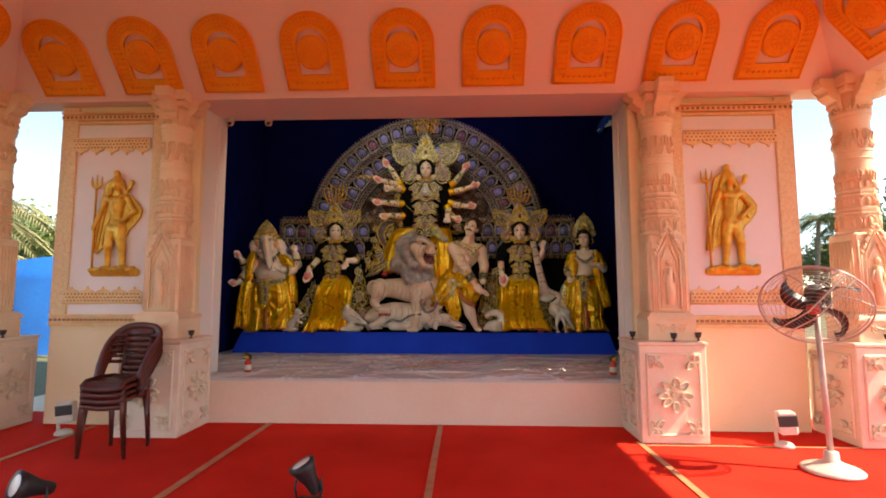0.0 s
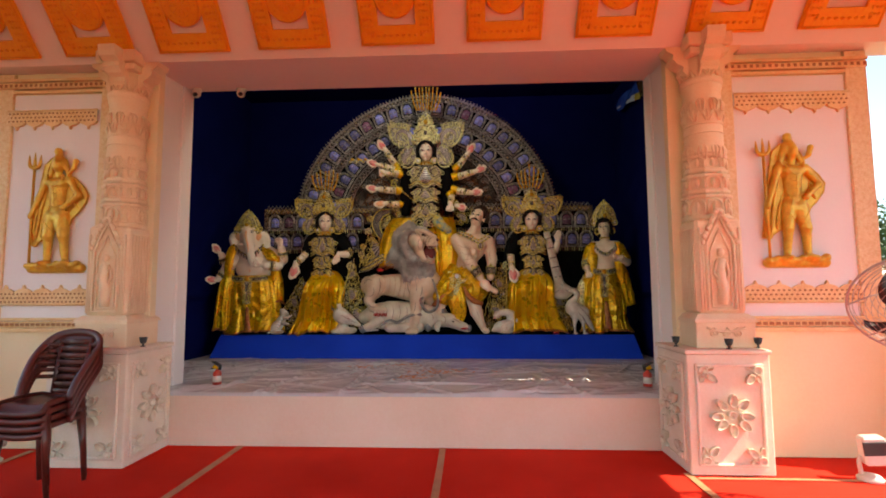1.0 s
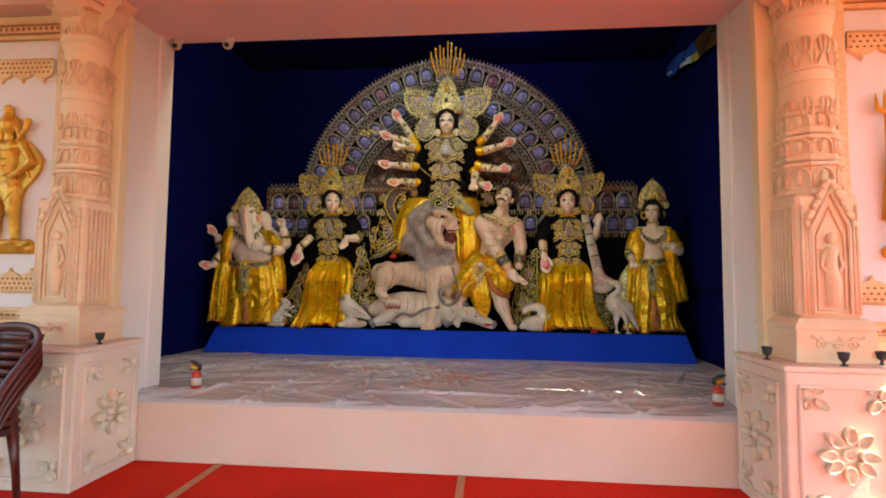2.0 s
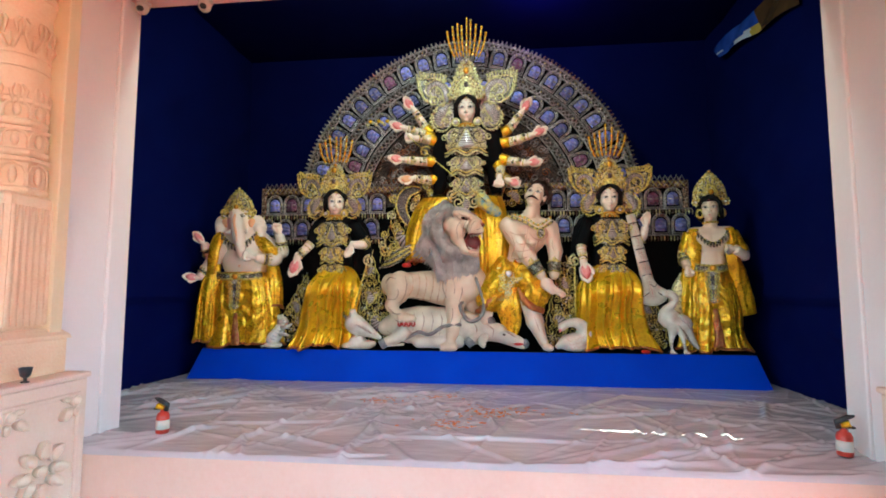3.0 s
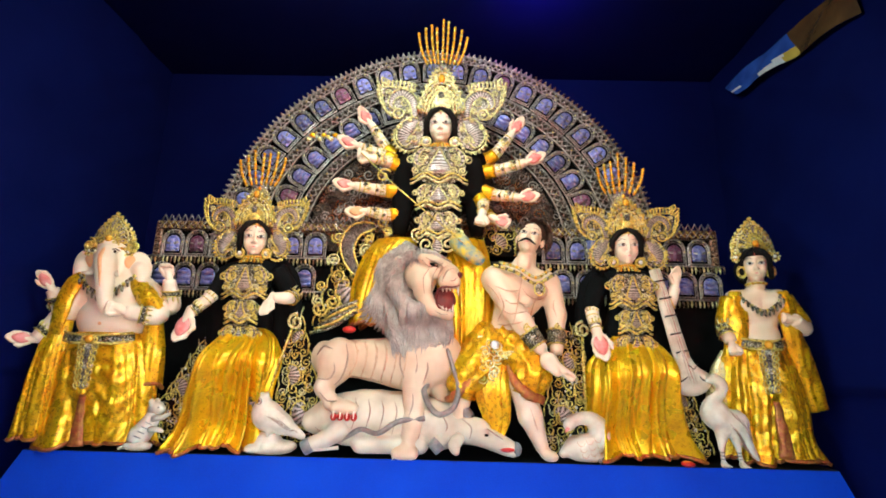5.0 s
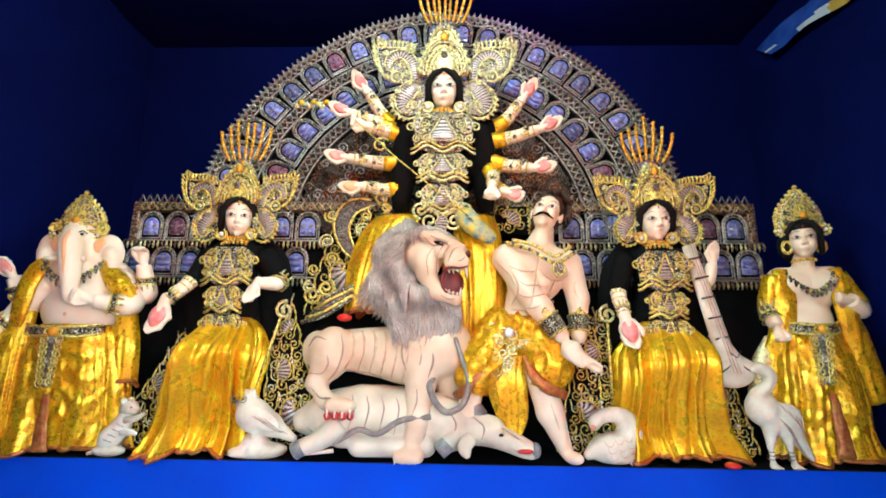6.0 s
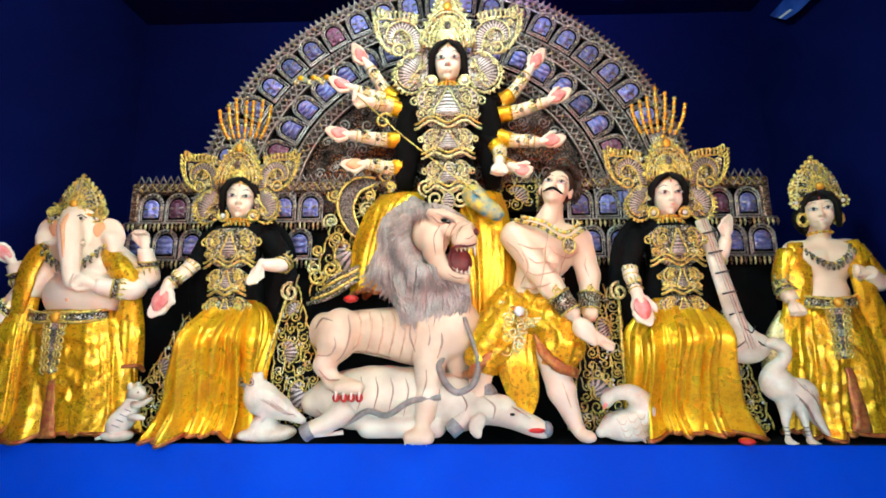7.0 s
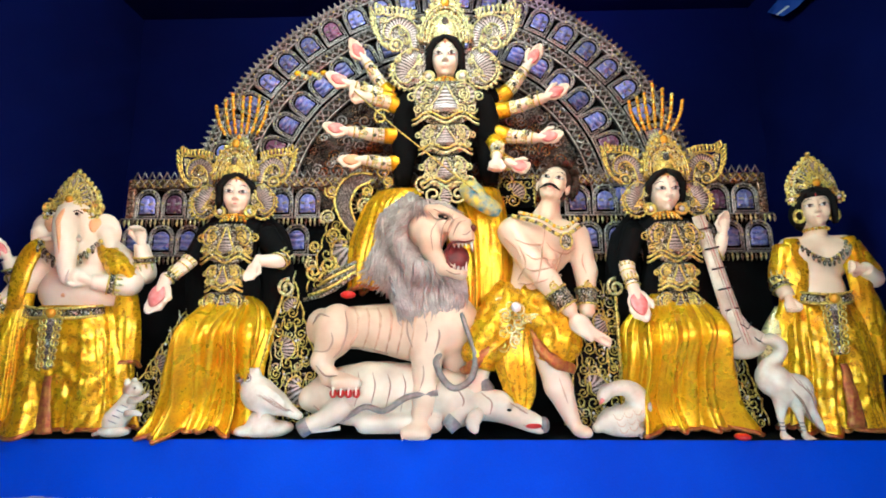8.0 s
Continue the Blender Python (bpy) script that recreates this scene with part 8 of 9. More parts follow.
    f.lathe((0, 0, 1.49), [(0.148, 0), (0.15, 0.01), (0.144, 0.03), (0.141, 0.3), (0.14, 0.52), (0.152, 0.545), (0.152, 0.57), (0.137, 0.585), (0.136, H - 1.49)], PEACH, 24)
    rng = random.Random(int(x * 10) + 70)
    for row, (z, n, h) in enumerate(((1.56, 9, 0.11), (1.75, 9, 0.12), (1.93, 9, 0.1), (2.1, 10, 0.09))):
        for k in range(n):
            a = 2 * math.pi * (k + 0.5 * (row % 2)) / n
            d = Vector((math.cos(a), math.sin(a), 0))
            u = Vector((-d.y, d.x, 0))
            p = d * 0.136 + Vector((0, 0, z))
            for s in (-1, 0, 1):
                f.tube([p + u * 0.015 * s, p + u * 0.034 * s + d * 0.014 + Vector((0, 0, -h * 0.35)), p + u * 0.02 * s + d * 0.006 + Vector((0, 0, -h))] if row % 2 == 0 else [p + u * 0.01 * s, p + u * 0.03 * s + d * 0.016 + Vector((0, 0, h * 0.4)), p + u * 0.045 * s + d * 0.008 + Vector((0, 0, h * rng.uniform(0.6, 0.9)))], [0.007, 0.011, 0.004], PEACH, 5)
        f.ring((0, 0, z + 0.1 if row % 2 == 0 else z - 0.02), 0.142, 0.007, PEACH, 24, 5, (0, 0, 1))
    f.part("shaft", ob)
    # cap and four scrolled brackets
    top = H - 0.02
    f = Form()
    f.lathe((0, 0, top - 0.4), [(0.138, 0), (0.16, 0.03), (0.16, 0.06), (0.14, 0.08), (0.145, 0.4)], PEACH, 16)
    f.box((-0.17, -0.2, top - 0.1), (0.17, 0.18, top), PEACH, 0.008)
    f.box((-0.15, -0.17, top - 0.16), (0.15, 0.16, top - 0.102), PEACH, 0.008)
    f.part("capital", ob)
    prof = [(0.04, -0.46), (0.085, -0.45), (0.1, -0.4), (0.09, -0.34), (0.13, -0.31), (0.165, -0.26), (0.16, -0.22), (0.2, -0.2), (0.24, -0.16), (0.235, -0.12), (0.285, -0.09), (0.3, -0.05), (0.3, -0.004), (0.04, -0.004)]
    for k in range(4):
        f = Form()
        if k == 1:
            continue
        m = Matrix.Translation((0, 0, top)) @ Matrix.Rotation(math.pi / 2 * k, 4, "Z") @ Matrix.Translation((0, 0.07, 0)) @ Matrix.Rotation(radians(90), 4, "X")
        f.plate(prof, 0.14, PEACH, m)
        f.part("bracket", ob)


column(-2.345, 5.27, 0.87, "peach carved plaster column on a flowered pedestal")
column(2.46, 5.27, 0.87, "peach carved plaster column on a flowered pedestal")
column(4.22, 5.15, 0.87, "peach carved column at the sunny edge of the hall")
column(-4.14, 5.15, 0.87, "peach carved column at the shaded edge of the hall")


# ---- side panels: white field, friezes and golden relief figures ----
FRIEZE = surface("peach_fretwork", (0.84, 0.6, 0.32), (0.77, 0.5, 0.24), 12, 0.7, 0, 0.4, 70, 0.3)
SPECK = surface("cream_flecked_border", (0.84, 0.65, 0.4), (0.75, 0.52, 0.28), 38, 0.7, 0, 0.4, 90, 0.4)
HOLE = surface("brown_fretwork_holes", (0.42, 0.19, 0.08), (0.34, 0.14, 0.06), 30, 0.8)


def side_panel(x0, x1, edge, name):
    """edge: -1 where the open side lies at x0, +1 at x1."""
    ob = empty(name, ((x0 + x1) / 2, 5.36, 0), "white wall panel with peach fretwork borders", "wall panel", kind="structure")
    cx = (x0 + x1) / 2
    def part(f, nm, label=""):
        return f.part(nm, ob, label)

    f = Form()
    f.box((x0 - cx + 0.1, -0.012, 1.05), (x1 - cx - 0.1, 0.002, 3.05), WHITE, 0.002)
    part(f, "field", "white painted field")
    for a, b in ((x0 - cx, x0 - cx + (0.17 if edge < 0 else 0.12)), (x1 - cx - (0.17 if edge > 0 else 0.12), x1 - cx)):
        f = Form()
        f.box((a, -0.035, 1.0), (b, 0.002, 3.24), SPECK, 0.005)
        part(f, "border", "flecked peach border strip")
    f = Form()
    for z, h, d in ((3.06, 0.03, 0.03), (3.1, 0.05, 0.045), (3.16, 0.025, 0.055)):
        f.box((x0 - cx, -d - 0.004, z), (x1 - cx, 0.0, z + h), FRIEZE, 0.004)
    for k in range(24):
        q = x0 - cx + (k + 0.5) * (x1 - x0) / 24
        f.box((q - 0.012, -0.054, 3.112), (q + 0.012, -0.05, 3.138), HOLE, 0.001)
    part(f, "cornice")
    w = x1 - x0 - 0.28
    for z, up, nm in ((2.78, -1, "hanging_frieze"), (1.2, 1, "rising_frieze")):
        f = Form()
        a0 = x0 - cx + 0.13
        n = 5
        edge_pts = []
        for i in range(61):
            t = 1 - i / 60
            s = (t * n) % 1
            lift = 0.1 + 0.04 * abs(math.sin(math.pi * t * n)) ** 0.6 + (0.03 if abs(s - 0.5) < 0.08 else 0)
            edge_pts.append((t * w, lift))
        base = 2.9 if up < 0 else 1.2
        verts, faces = [], []
        for t_, l_ in edge_pts:
            for yy in (-0.034, -0.012):
                verts.append((a0 + t_, yy, base + up * 0.0))
                verts.append((a0 + t_, yy, base + up * l_))
        for i in range(len(edge_pts) - 1):
            k = 4 * i
            faces += [(k, k + 4, k + 5, k + 1), (k + 1, k + 5, k + 7, k + 3), (k, k + 2, k + 6, k + 4)]
        f.add(verts, faces, FRIEZE, False)
        for row in range(3):
            for k in range(22):
                q = a0 + (k + 0.5 + 0.5 * (row % 2)) * w / 22.6
                f.ball((q, -0.034, base + up * (0.025 + 0.034 * row)), (0.011, 0.004, 0.008), HOLE, 6, 4)
        f.tube([(a0, -0.036, base), (a0 + w, -0.036, base)], 0.008, FRIEZE, 5)
        part(f, nm, "scalloped peach fretwork frieze")
    f = Form()
    for z, h, d in ((0.97, 0.035, 0.04), (1.01, 0.05, 0.028), (1.065, 0.025, 0.04)):
        f.box((x0 - cx, -d - 0.004, z), (x1 - cx, 0.0, z + h), FRIEZE, 0.004)
    for k in range(24):
        q = x0 - cx + (k + 0.5) * (x1 - x0) / 24
        f.box((q - 0.018, -0.037, 1.022), (q + 0.018, -0.033, 1.045), HOLE, 0.001)
    part(f, "dado_rail")


side_panel(-3.62, -2.52, -1, "trim_panel_west")
side_panel(2.62, 3.81, 1, "trim_panel_east")


def relief(x, label):
    """A golden standing figure with a trident, in half relief."""
    f = Form()
    y, z = 5.335, 1.475
    m = Matrix.Translation((x, y, z))
    bodies = [("e", (0.02, 0, 0.52), (0.08, 0.05, 0.07)), ("c", (0.02, 0, 0.55), (0.02, -0.005, 0.72), 0.062, 0.076), ("e", (0.02, -0.012, 0.765), (0.098, 0.052, 0.062)), ("e", (-0.078, -0.005, 0.795), (0.042, 0.042, 0.042)), ("e", (0.118, -0.005, 0.79), (0.042, 0.042, 0.042)),
              ("e", (-0.022, -0.05, 0.77), (0.046, 0.024, 0.036)), ("e", (0.062, -0.05, 0.77), (0.046, 0.024, 0.036)), ("c", (0.02, -0.02, 0.82), (0.02, -0.03, 0.9), 0.028, 0.028), ("e", (0.022, -0.04, 0.925), (0.04, 0.046, 0.058)), ("e", (0.0, -0.02, 1.05), (0.032, 0.032, 0.036)), ("c", (0.01, -0.02, 0.98), (0.005, -0.02, 1.03), 0.046, 0.024),
              ("c", (-0.02, -0.01, 0.98), (-0.07, -0.01, 0.83), 0.03, 0.024), ("c", (0.05, -0.01, 0.97), (0.1, -0.01, 0.84), 0.026, 0.02),
              ("c", (-0.09, -0.02, 0.785), (-0.14, -0.03, 0.64), 0.031, 0.027), ("c", (-0.14, -0.03, 0.64), (-0.19, -0.045, 0.5), 0.026, 0.018), ("e", (-0.195, -0.045, 0.48), (0.022, 0.024, 0.026)),
              ("c", (0.13, -0.02, 0.785), (0.215, -0.03, 0.66), 0.031, 0.027), ("c", (0.215, -0.03, 0.66), (0.105, -0.055, 0.56), 0.026, 0.019), ("e", (0.095, -0.06, 0.55), (0.026, 0.02, 0.02)),
              ("c", (-0.025, -0.01, 0.49), (-0.04, -0.035, 0.31), 0.058, 0.041), ("c", (-0.04, -0.03, 0.31), (-0.05, -0.015, 0.08), 0.039, 0.025), ("e", (-0.06, -0.05, 0.078), (0.029, 0.055, 0.02)),
              ("c", (0.07, -0.01, 0.49), (0.095, -0.035, 0.31), 0.057, 0.041), ("c", (0.095, -0.03, 0.31), (0.11, -0.015, 0.08), 0.039, 0.025), ("e", (0.13, -0.045, 0.078), (0.045, 0.04, 0.02)),
              ("e", (0.035, -0.035, 0.47), (0.09, 0.036, 0.05)), ("e", (0.06, -0.045, 0.41), (0.04, 0.026, 0.075)), ("e", (-0.03, -0.04, 0.41), (0.034, 0.026, 0.06)),
              ("c", (0.11, -0.02, 0.86), (0.155, -0.03, 0.9), 0.013, 0.016), ("c", (0.155, -0.03, 0.9), (0.172, -0.03, 0.96), 0.017, 0.024), ("c", (-0.19, 0, 0.035), (0.24, 0, 0.035), 0.042, 0.042)]
    rng = random.Random(int(x * 10))
    bodies += [("e", (-0.2 + 0.036 * k, -0.03 - 0.012 * rng.random(), 0.045 + 0.035 * rng.random()), (0.02 + 0.014 * rng.random(), 0.03, 0.02 + 0.012 * rng.random())) for k in range(13)]
    # flat cloak behind the body, hanging in folds from the shoulders
    for rim in ([(-0.05, 1.0), (-0.12, 0.93), (-0.155, 0.72), (-0.19, 0.5), (-0.22, 0.24), (-0.17, 0.225), (-0.15, 0.26), (-0.085, 0.3), (-0.045, 0.55), (0.0, 0.85)],
                [(0.06, 0.84), (0.15, 0.82), (0.23, 0.74), (0.275, 0.67), (0.26, 0.6), (0.2, 0.52), (0.15, 0.47), (0.1, 0.36), (0.05, 0.35), (0.03, 0.6)]):
        f.plate(rim, 0.03, GILT, Matrix.Translation((x, y + 0.015, z)) @ Matrix.Rotation(radians(90), 4, "X"))
        f.tube([(x + a, y - 0.012, z + b) for a, b in rim[:-1]], 0.008, GILT, 6)
    for a, b in (((-0.09, 0.86), (-0.2, 0.27)), ((-0.07, 0.8), (-0.165, 0.26)), ((-0.05, 0.6), (-0.12, 0.3)), ((0.14, 0.78), (0.25, 0.63)), ((0.15, 0.68), (0.2, 0.54)), ((0.12, 0.56), (0.13, 0.43))):
        f.tube(smooth_path([(x + a[0], y - 0.012, z + a[1]), (x + 0.5 * (a[0] + b[0]) - 0.012, y - 0.02, z + 0.5 * (a[1] + b[1])), (x + b[0], y - 0.012, z + b[1])], 8), [0.004, 0.008, 0.01, 0.012, 0.013, 0.014, 0.014, 0.012, 0.006], GILT, 7)
    skin_from = len(f.v)
    blend(f, bodies, GILT, 0.009, 0.016, m)
    for line in ([(-0.02, 0.74), (0.02, 0.73), (0.06, 0.74)], [(0.02, 0.74), (0.022, 0.66), (0.025, 0.58)], [(-0.04, 0.575), (0.02, 0.555), (0.08, 0.58)], [(-0.015, 0.68), (0.02, 0.672), (0.055, 0.68)], [(-0.01, 0.63), (0.02, 0.622), (0.05, 0.63)],
                 [(-0.07, 0.44), (-0.02, 0.39), (0.01, 0.34)], [(0.06, 0.36), (0.09, 0.41), (0.12, 0.45)], [(-0.05, 0.95), (-0.075, 0.87), (-0.06, 0.81)], [(0.08, 0.93), (0.11, 0.87), (0.1, 0.82)]):
        paint(f, skin_from, [(x + a, z + b) for a, b in line], 0.006, GILT, 0.2)
    f.tube([(x - 0.195, y - 0.035, z + 0.07), (x - 0.198, y - 0.035, z + 0.5), (x - 0.2, y - 0.03, z + 0.93)], 0.011, GILT, 8)
    for s in (-1, 0, 1):
        f.tube(smooth_path([(x - 0.2, y - 0.03, z + 0.9), (x - 0.2 + 0.045 * s, y - 0.03, z + 0.93), (x - 0.2 + 0.052 * s, y - 0.03, z + 1.04 - 0.02 * abs(s))], 6), [0.014, 0.016, 0.016, 0.014, 0.012, 0.008, 0.003], GILT, 7)
    for k in range(13):
        a = math.pi * k / 12
        f.ball((x + 0.02 + 0.07 * math.cos(a), y - 0.066, z + 0.83 - 0.08 * math.sin(a)), 0.011, GILT, 6, 4)
    f.thing("relief_statue", label, "relief statue", "golden relief figures", origin=(x, y, z))


relief(-2.99, "golden relief figure with a trident on the white panel")
relief(3.14, "golden relief figure with a trident on the white panel")


# ---- orange arched plaques on the cove ----
def arch_plaque():
    ob = empty("arch_plaque", (0, 0, 0), "orange arched plaque with a round flower on the pink cove", "wall plaque", "orange plaques round the cove")
    W, Hh, B = 0.6, 0.72, 0.15
    n = 20

    def outline(w, h, z0):
        r = w / 2
        pts = [(-r, z0), (-r, h - r)]
        pts += [(-r * math.cos(a), h - r + r * math.sin(a)) for a in (math.pi * i / n for i in range(1, n))]
        return pts + [(r, h - r), (r, z0)]

    a, b = outline(W, Hh, 0), outline(W - 2 * B, Hh - B, B)
    f = Form()
    verts = []
    for (x, y), (u, v) in zip(a, b):
        verts += [(x, y, 0), (x, y, 0.028), (u, v, 0.028), (u, v, 0)]
    k = len(a)
    faces = [tuple(4 * i + j for j in q) for i in range(k) for q in ()]
    for i in range(k):
        j = (i + 1) % k
        for p in range(4):
            q = (p + 1) % 4
            faces.append((4 * i + p, 4 * j + p, 4 * j + q, 4 * i + q))
    f.add(verts, faces, ORANGE, False)
    f.part("frame", ob)
    f = Form()
    path = outline(W - B, Hh - B / 2, B / 2)
    path = [Vector((x, y, 0.03)) for x, y in path]
    m = len(path)
    for i in range(m - 1):
        L = (path[i + 1] - path[i]).length
        for s in range(max(1, int(L / 0.045))):
            p = path[i].lerp(path[i + 1], (s + 0.5) / max(1, int(L / 0.045)))
            d = (path[i + 1] - path[i]).normalized()
            o = Vector((-d.y, d.x, 0))
            for e in (-1, 1):
                f.ball(p + o * 0.03 * e, (0.015, 0.015, 0.007), ORANGE_DEEP, 6, 4)
            f.ball(p, (0.012, 0.012, 0.008), ORANGE_DEEP, 6, 4)
    for i in range(9):
        f.ball((-0.2 + 0.05 * i, B / 2, 0.03), (0.017, 0.013, 0.012), ORANGE_DEEP, 6, 4)
    g = outline(W - 0.03, Hh - 0.015, 0.015)
    f.tube([(x, y, 0.03) for x, y in g] + [(g[0][0], g[0][1], 0.03)], 0.009, ORANGE_DEEP, 5)
    f.part("carving", ob, "deep orange carved border")
    f = Form()
    f.lathe((0, 0.36, 0), [(0.16, 0), (0.16, 0.034), (0.15, 0.04), (0.02, 0.044)], ORANGE, 24)
    f.ring((0, 0.36, 0.04), 0.148, 0.005, ORANGE_DEEP, 24, 5, (0, 0, 1))
    f.ring((0, 0.36, 0.043), 0.085, 0.004, ORANGE_DEEP, 20, 5, (0, 0, 1))
    for i in range(10):
        t = 2 * math.pi * i / 10
        f.tube([(0.02 * math.cos(t), 0.36 + 0.02 * math.sin(t), 0.044), (0.05 * math.cos(t), 0.36 + 0.05 * math.sin(t), 0.044), (0.078 * math.cos(t), 0.36 + 0.078 * math.sin(t), 0.043)], [0.003, 0.008, 0.003], ORANGE_DEEP, 6)
        f.ball((0.118 * math.cos(t), 0.36 + 0.118 * math.sin(t), 0.04), 0.009, ORANGE_DEEP, 6, 4)
    f.part("disc", ob, "round carved flower disc")
    return ob


slope = math.atan2(CZ1 - CZ0, RUN)
first = arch_plaque()


def on_cove(side, s):
    """The pose of a plaque on one side of the cove, s metres along it."""
    up_off = Matrix.Translation((0, 0.082 + (0.007 * s if side == "front" else 0), 0.004))
    if side == "front":
        return Matrix.Translation((s, CY1, CZ0)) @ Matrix.Rotation(math.pi - slope, 4, "X") @ up_off
    if side == "east":
        return Matrix.Translation((CX1, s, CZ0)) @ Matrix.Rotation(-math.pi / 2, 4, "Z") @ Matrix.Rotation(math.pi - slope, 4, "X") @ up_off
    return Matrix.Translation((CX0, s, CZ0)) @ Matrix.Rotation(math.pi / 2, 4, "Z") @ Matrix.Rotation(math.pi - slope, 4, "X") @ up_off


spots = [("front", s) for s in (-3.352, -2.515, -1.7, -0.854, 0.006, 0.862, 1.73, 2.59, 3.45)] + [(sd, first_s - 0.863 * k) for sd, first_s in (("east", 4.42), ("west", 4.4)) for k in range(9)]
for k, (sd, s) in enumerate(spots):
    if k == 0:
        first.matrix_basis = on_cove(sd, s)
    else:
        copy_thing(first, on_cove(sd, s))


# ---- loose things of the hall ----
BROWN_PLASTIC = surface("maroon_brown_plastic", (0.11, 0.024, 0.016), (0.075, 0.017, 0.012), 6, 0.35, 0, 0.06, 60, 0.15, spread=0.15)
METAL_GREY = surface("grey_painted_metal", (0.5, 0.46, 0.42), (0.42, 0.38, 0.34), 8, 0.4, 0.3, 0.1, 70, 0.15)
OFFWHITE = surface("off_white_enamel", (0.64, 0.62, 0.55), (0.56, 0.53, 0.46), 6, 0.4, 0, 0.06, 60, 0.12)
RED_CAP = surface("red_plastic_cap", (0.5, 0.05, 0.03), (0.42, 0.035, 0.02), 10, 0.35)
LENS = surface("milky_lamp_glass", (0.8, 0.8, 0.78), (0.7, 0.7, 0.68), 12, 0.2, 0, 0.15, 40, gloss=0.6)


def chair():
    ob = empty("plastic_chair", (0, 0, 0), "maroon plastic chair with slatted back in a stack", "chair", "stacked chairs by the column")
    for sx in (-1, 1):
        for sy, top in ((-1, -0.16), (1, 0.13)):
            f = Form()
            a, b = Vector(((0.188 if sy < 0 else 0.16) * sx, 0.175 * sy, 0)), Vector((0.15 * sx, top, 0.43))
            f.tube([a, a.lerp(b, 0.5) + Vector((0, 0.006 * sy, 0)), b], [0.017, 0.022, 0.03], BROWN_PLASTIC, 8, 0.8, (1, 0, 0))
            f.tube([a + Vector((0.006 * sx, 0.004 * sy, 0.02)), b + Vector((0.006 * sx, 0.004 * sy, 0))], [0.01, 0.014], BROWN_PLASTIC, 6)
            f.part("leg", ob)
    f = Form()
    rows = []
    for j in range(9):
        t = j / 8
        y = -0.2 + 0.36 * t
        w = 0.162 - 0.008 * t
        rows.append([(w * s, y, 0.445 - 0.014 * math.cos(s * 1.5) + 0.01 * math.sin(t * 3.1) - (0.03 if j == 0 else 0)) for s in [i / 6 - 1 for i in range(13)]])
    for dz in (0,):
        f.rings([[(x, y, z + dz) for x, y, z in r] for r in rows], BROWN_PLASTIC, True, False)
        f.rings([[(x, y, z - 0.012) for x, y, z in r] for r in rows], BROWN_PLASTIC, True, False)
    rim = [(x, y, z - 0.012) for x, y, z in rows[0]] + [r[-1] for r in rows[1:]] + rows[-1][::-1][1:] + [r[0] for r in rows[::-1][1:]]
    f.tube(rim, 0.013, BROWN_PLASTIC, 6, 1.6, (0, 0, 1))
    f.part("seat", ob)
    f = Form()
    def back(x, z):
        return (x, 0.17 + 0.11 * (z - 0.44) / 0.42 - 0.04 * (1 - (x / 0.2) ** 2) * 0.3, z)
    half = [(0.178, -0.02, 0.44), (0.192, 0.03, 0.56), (0.212, 0.12, 0.69), (0.205, 0.21, 0.78), (0.15, 0.255, 0.84), (0.06, 0.27, 0.865)]
    arch = smooth_path([(-a, b, c) for a, b, c in half] + half[::-1], 36)
    f.tube(arch, 0.028, BROWN_PLASTIC, 8, 0.4, (0, 1, 0))
    for s in (-1, 1):
        f.tube([back(0.085 * s, 0.45), back(0.1 * s, 0.62), back(0.115 * s, 0.85)], 0.018, BROWN_PLASTIC, 6, 0.5, (0, 1, 0))
        f.tube([back(0.115 * s, 0.7), (0.2 * s, 0.15, 0.71)], 0.016, BROWN_PLASTIC, 6, 0.5, (0, 1, 0))
        f.tube([back(0.115 * s, 0.78), (0.195 * s, 0.215, 0.785)], 0.016, BROWN_PLASTIC, 6, 0.5, (0, 1, 0))
    f.part("backrest", ob)
    for k in range(8):
        f = Form()
        z = 0.465 + 0.048 * k
        w = 0.085 + 0.004 * k
        f.tube([back(-w, z), back(0, z), back(w, z)], 0.021, BROWN_PLASTIC, 8, 0.35, (0, 1, 0))
        f.part("slat", ob)
    return ob


stack = chair()
base_pose = Matrix.Translation((-2.295, 4.54, 0.001)) @ Matrix.Rotation(radians(1), 4, "Z")
stack.matrix_basis = base_pose
for k in range(1, 4):
    copy_thing(stack, base_pose @ Matrix.Translation((0, -0.004 * k, 0.048 * k)) @ Matrix.Rotation(radians(0.6 * (-1) ** k), 4, "Z"))


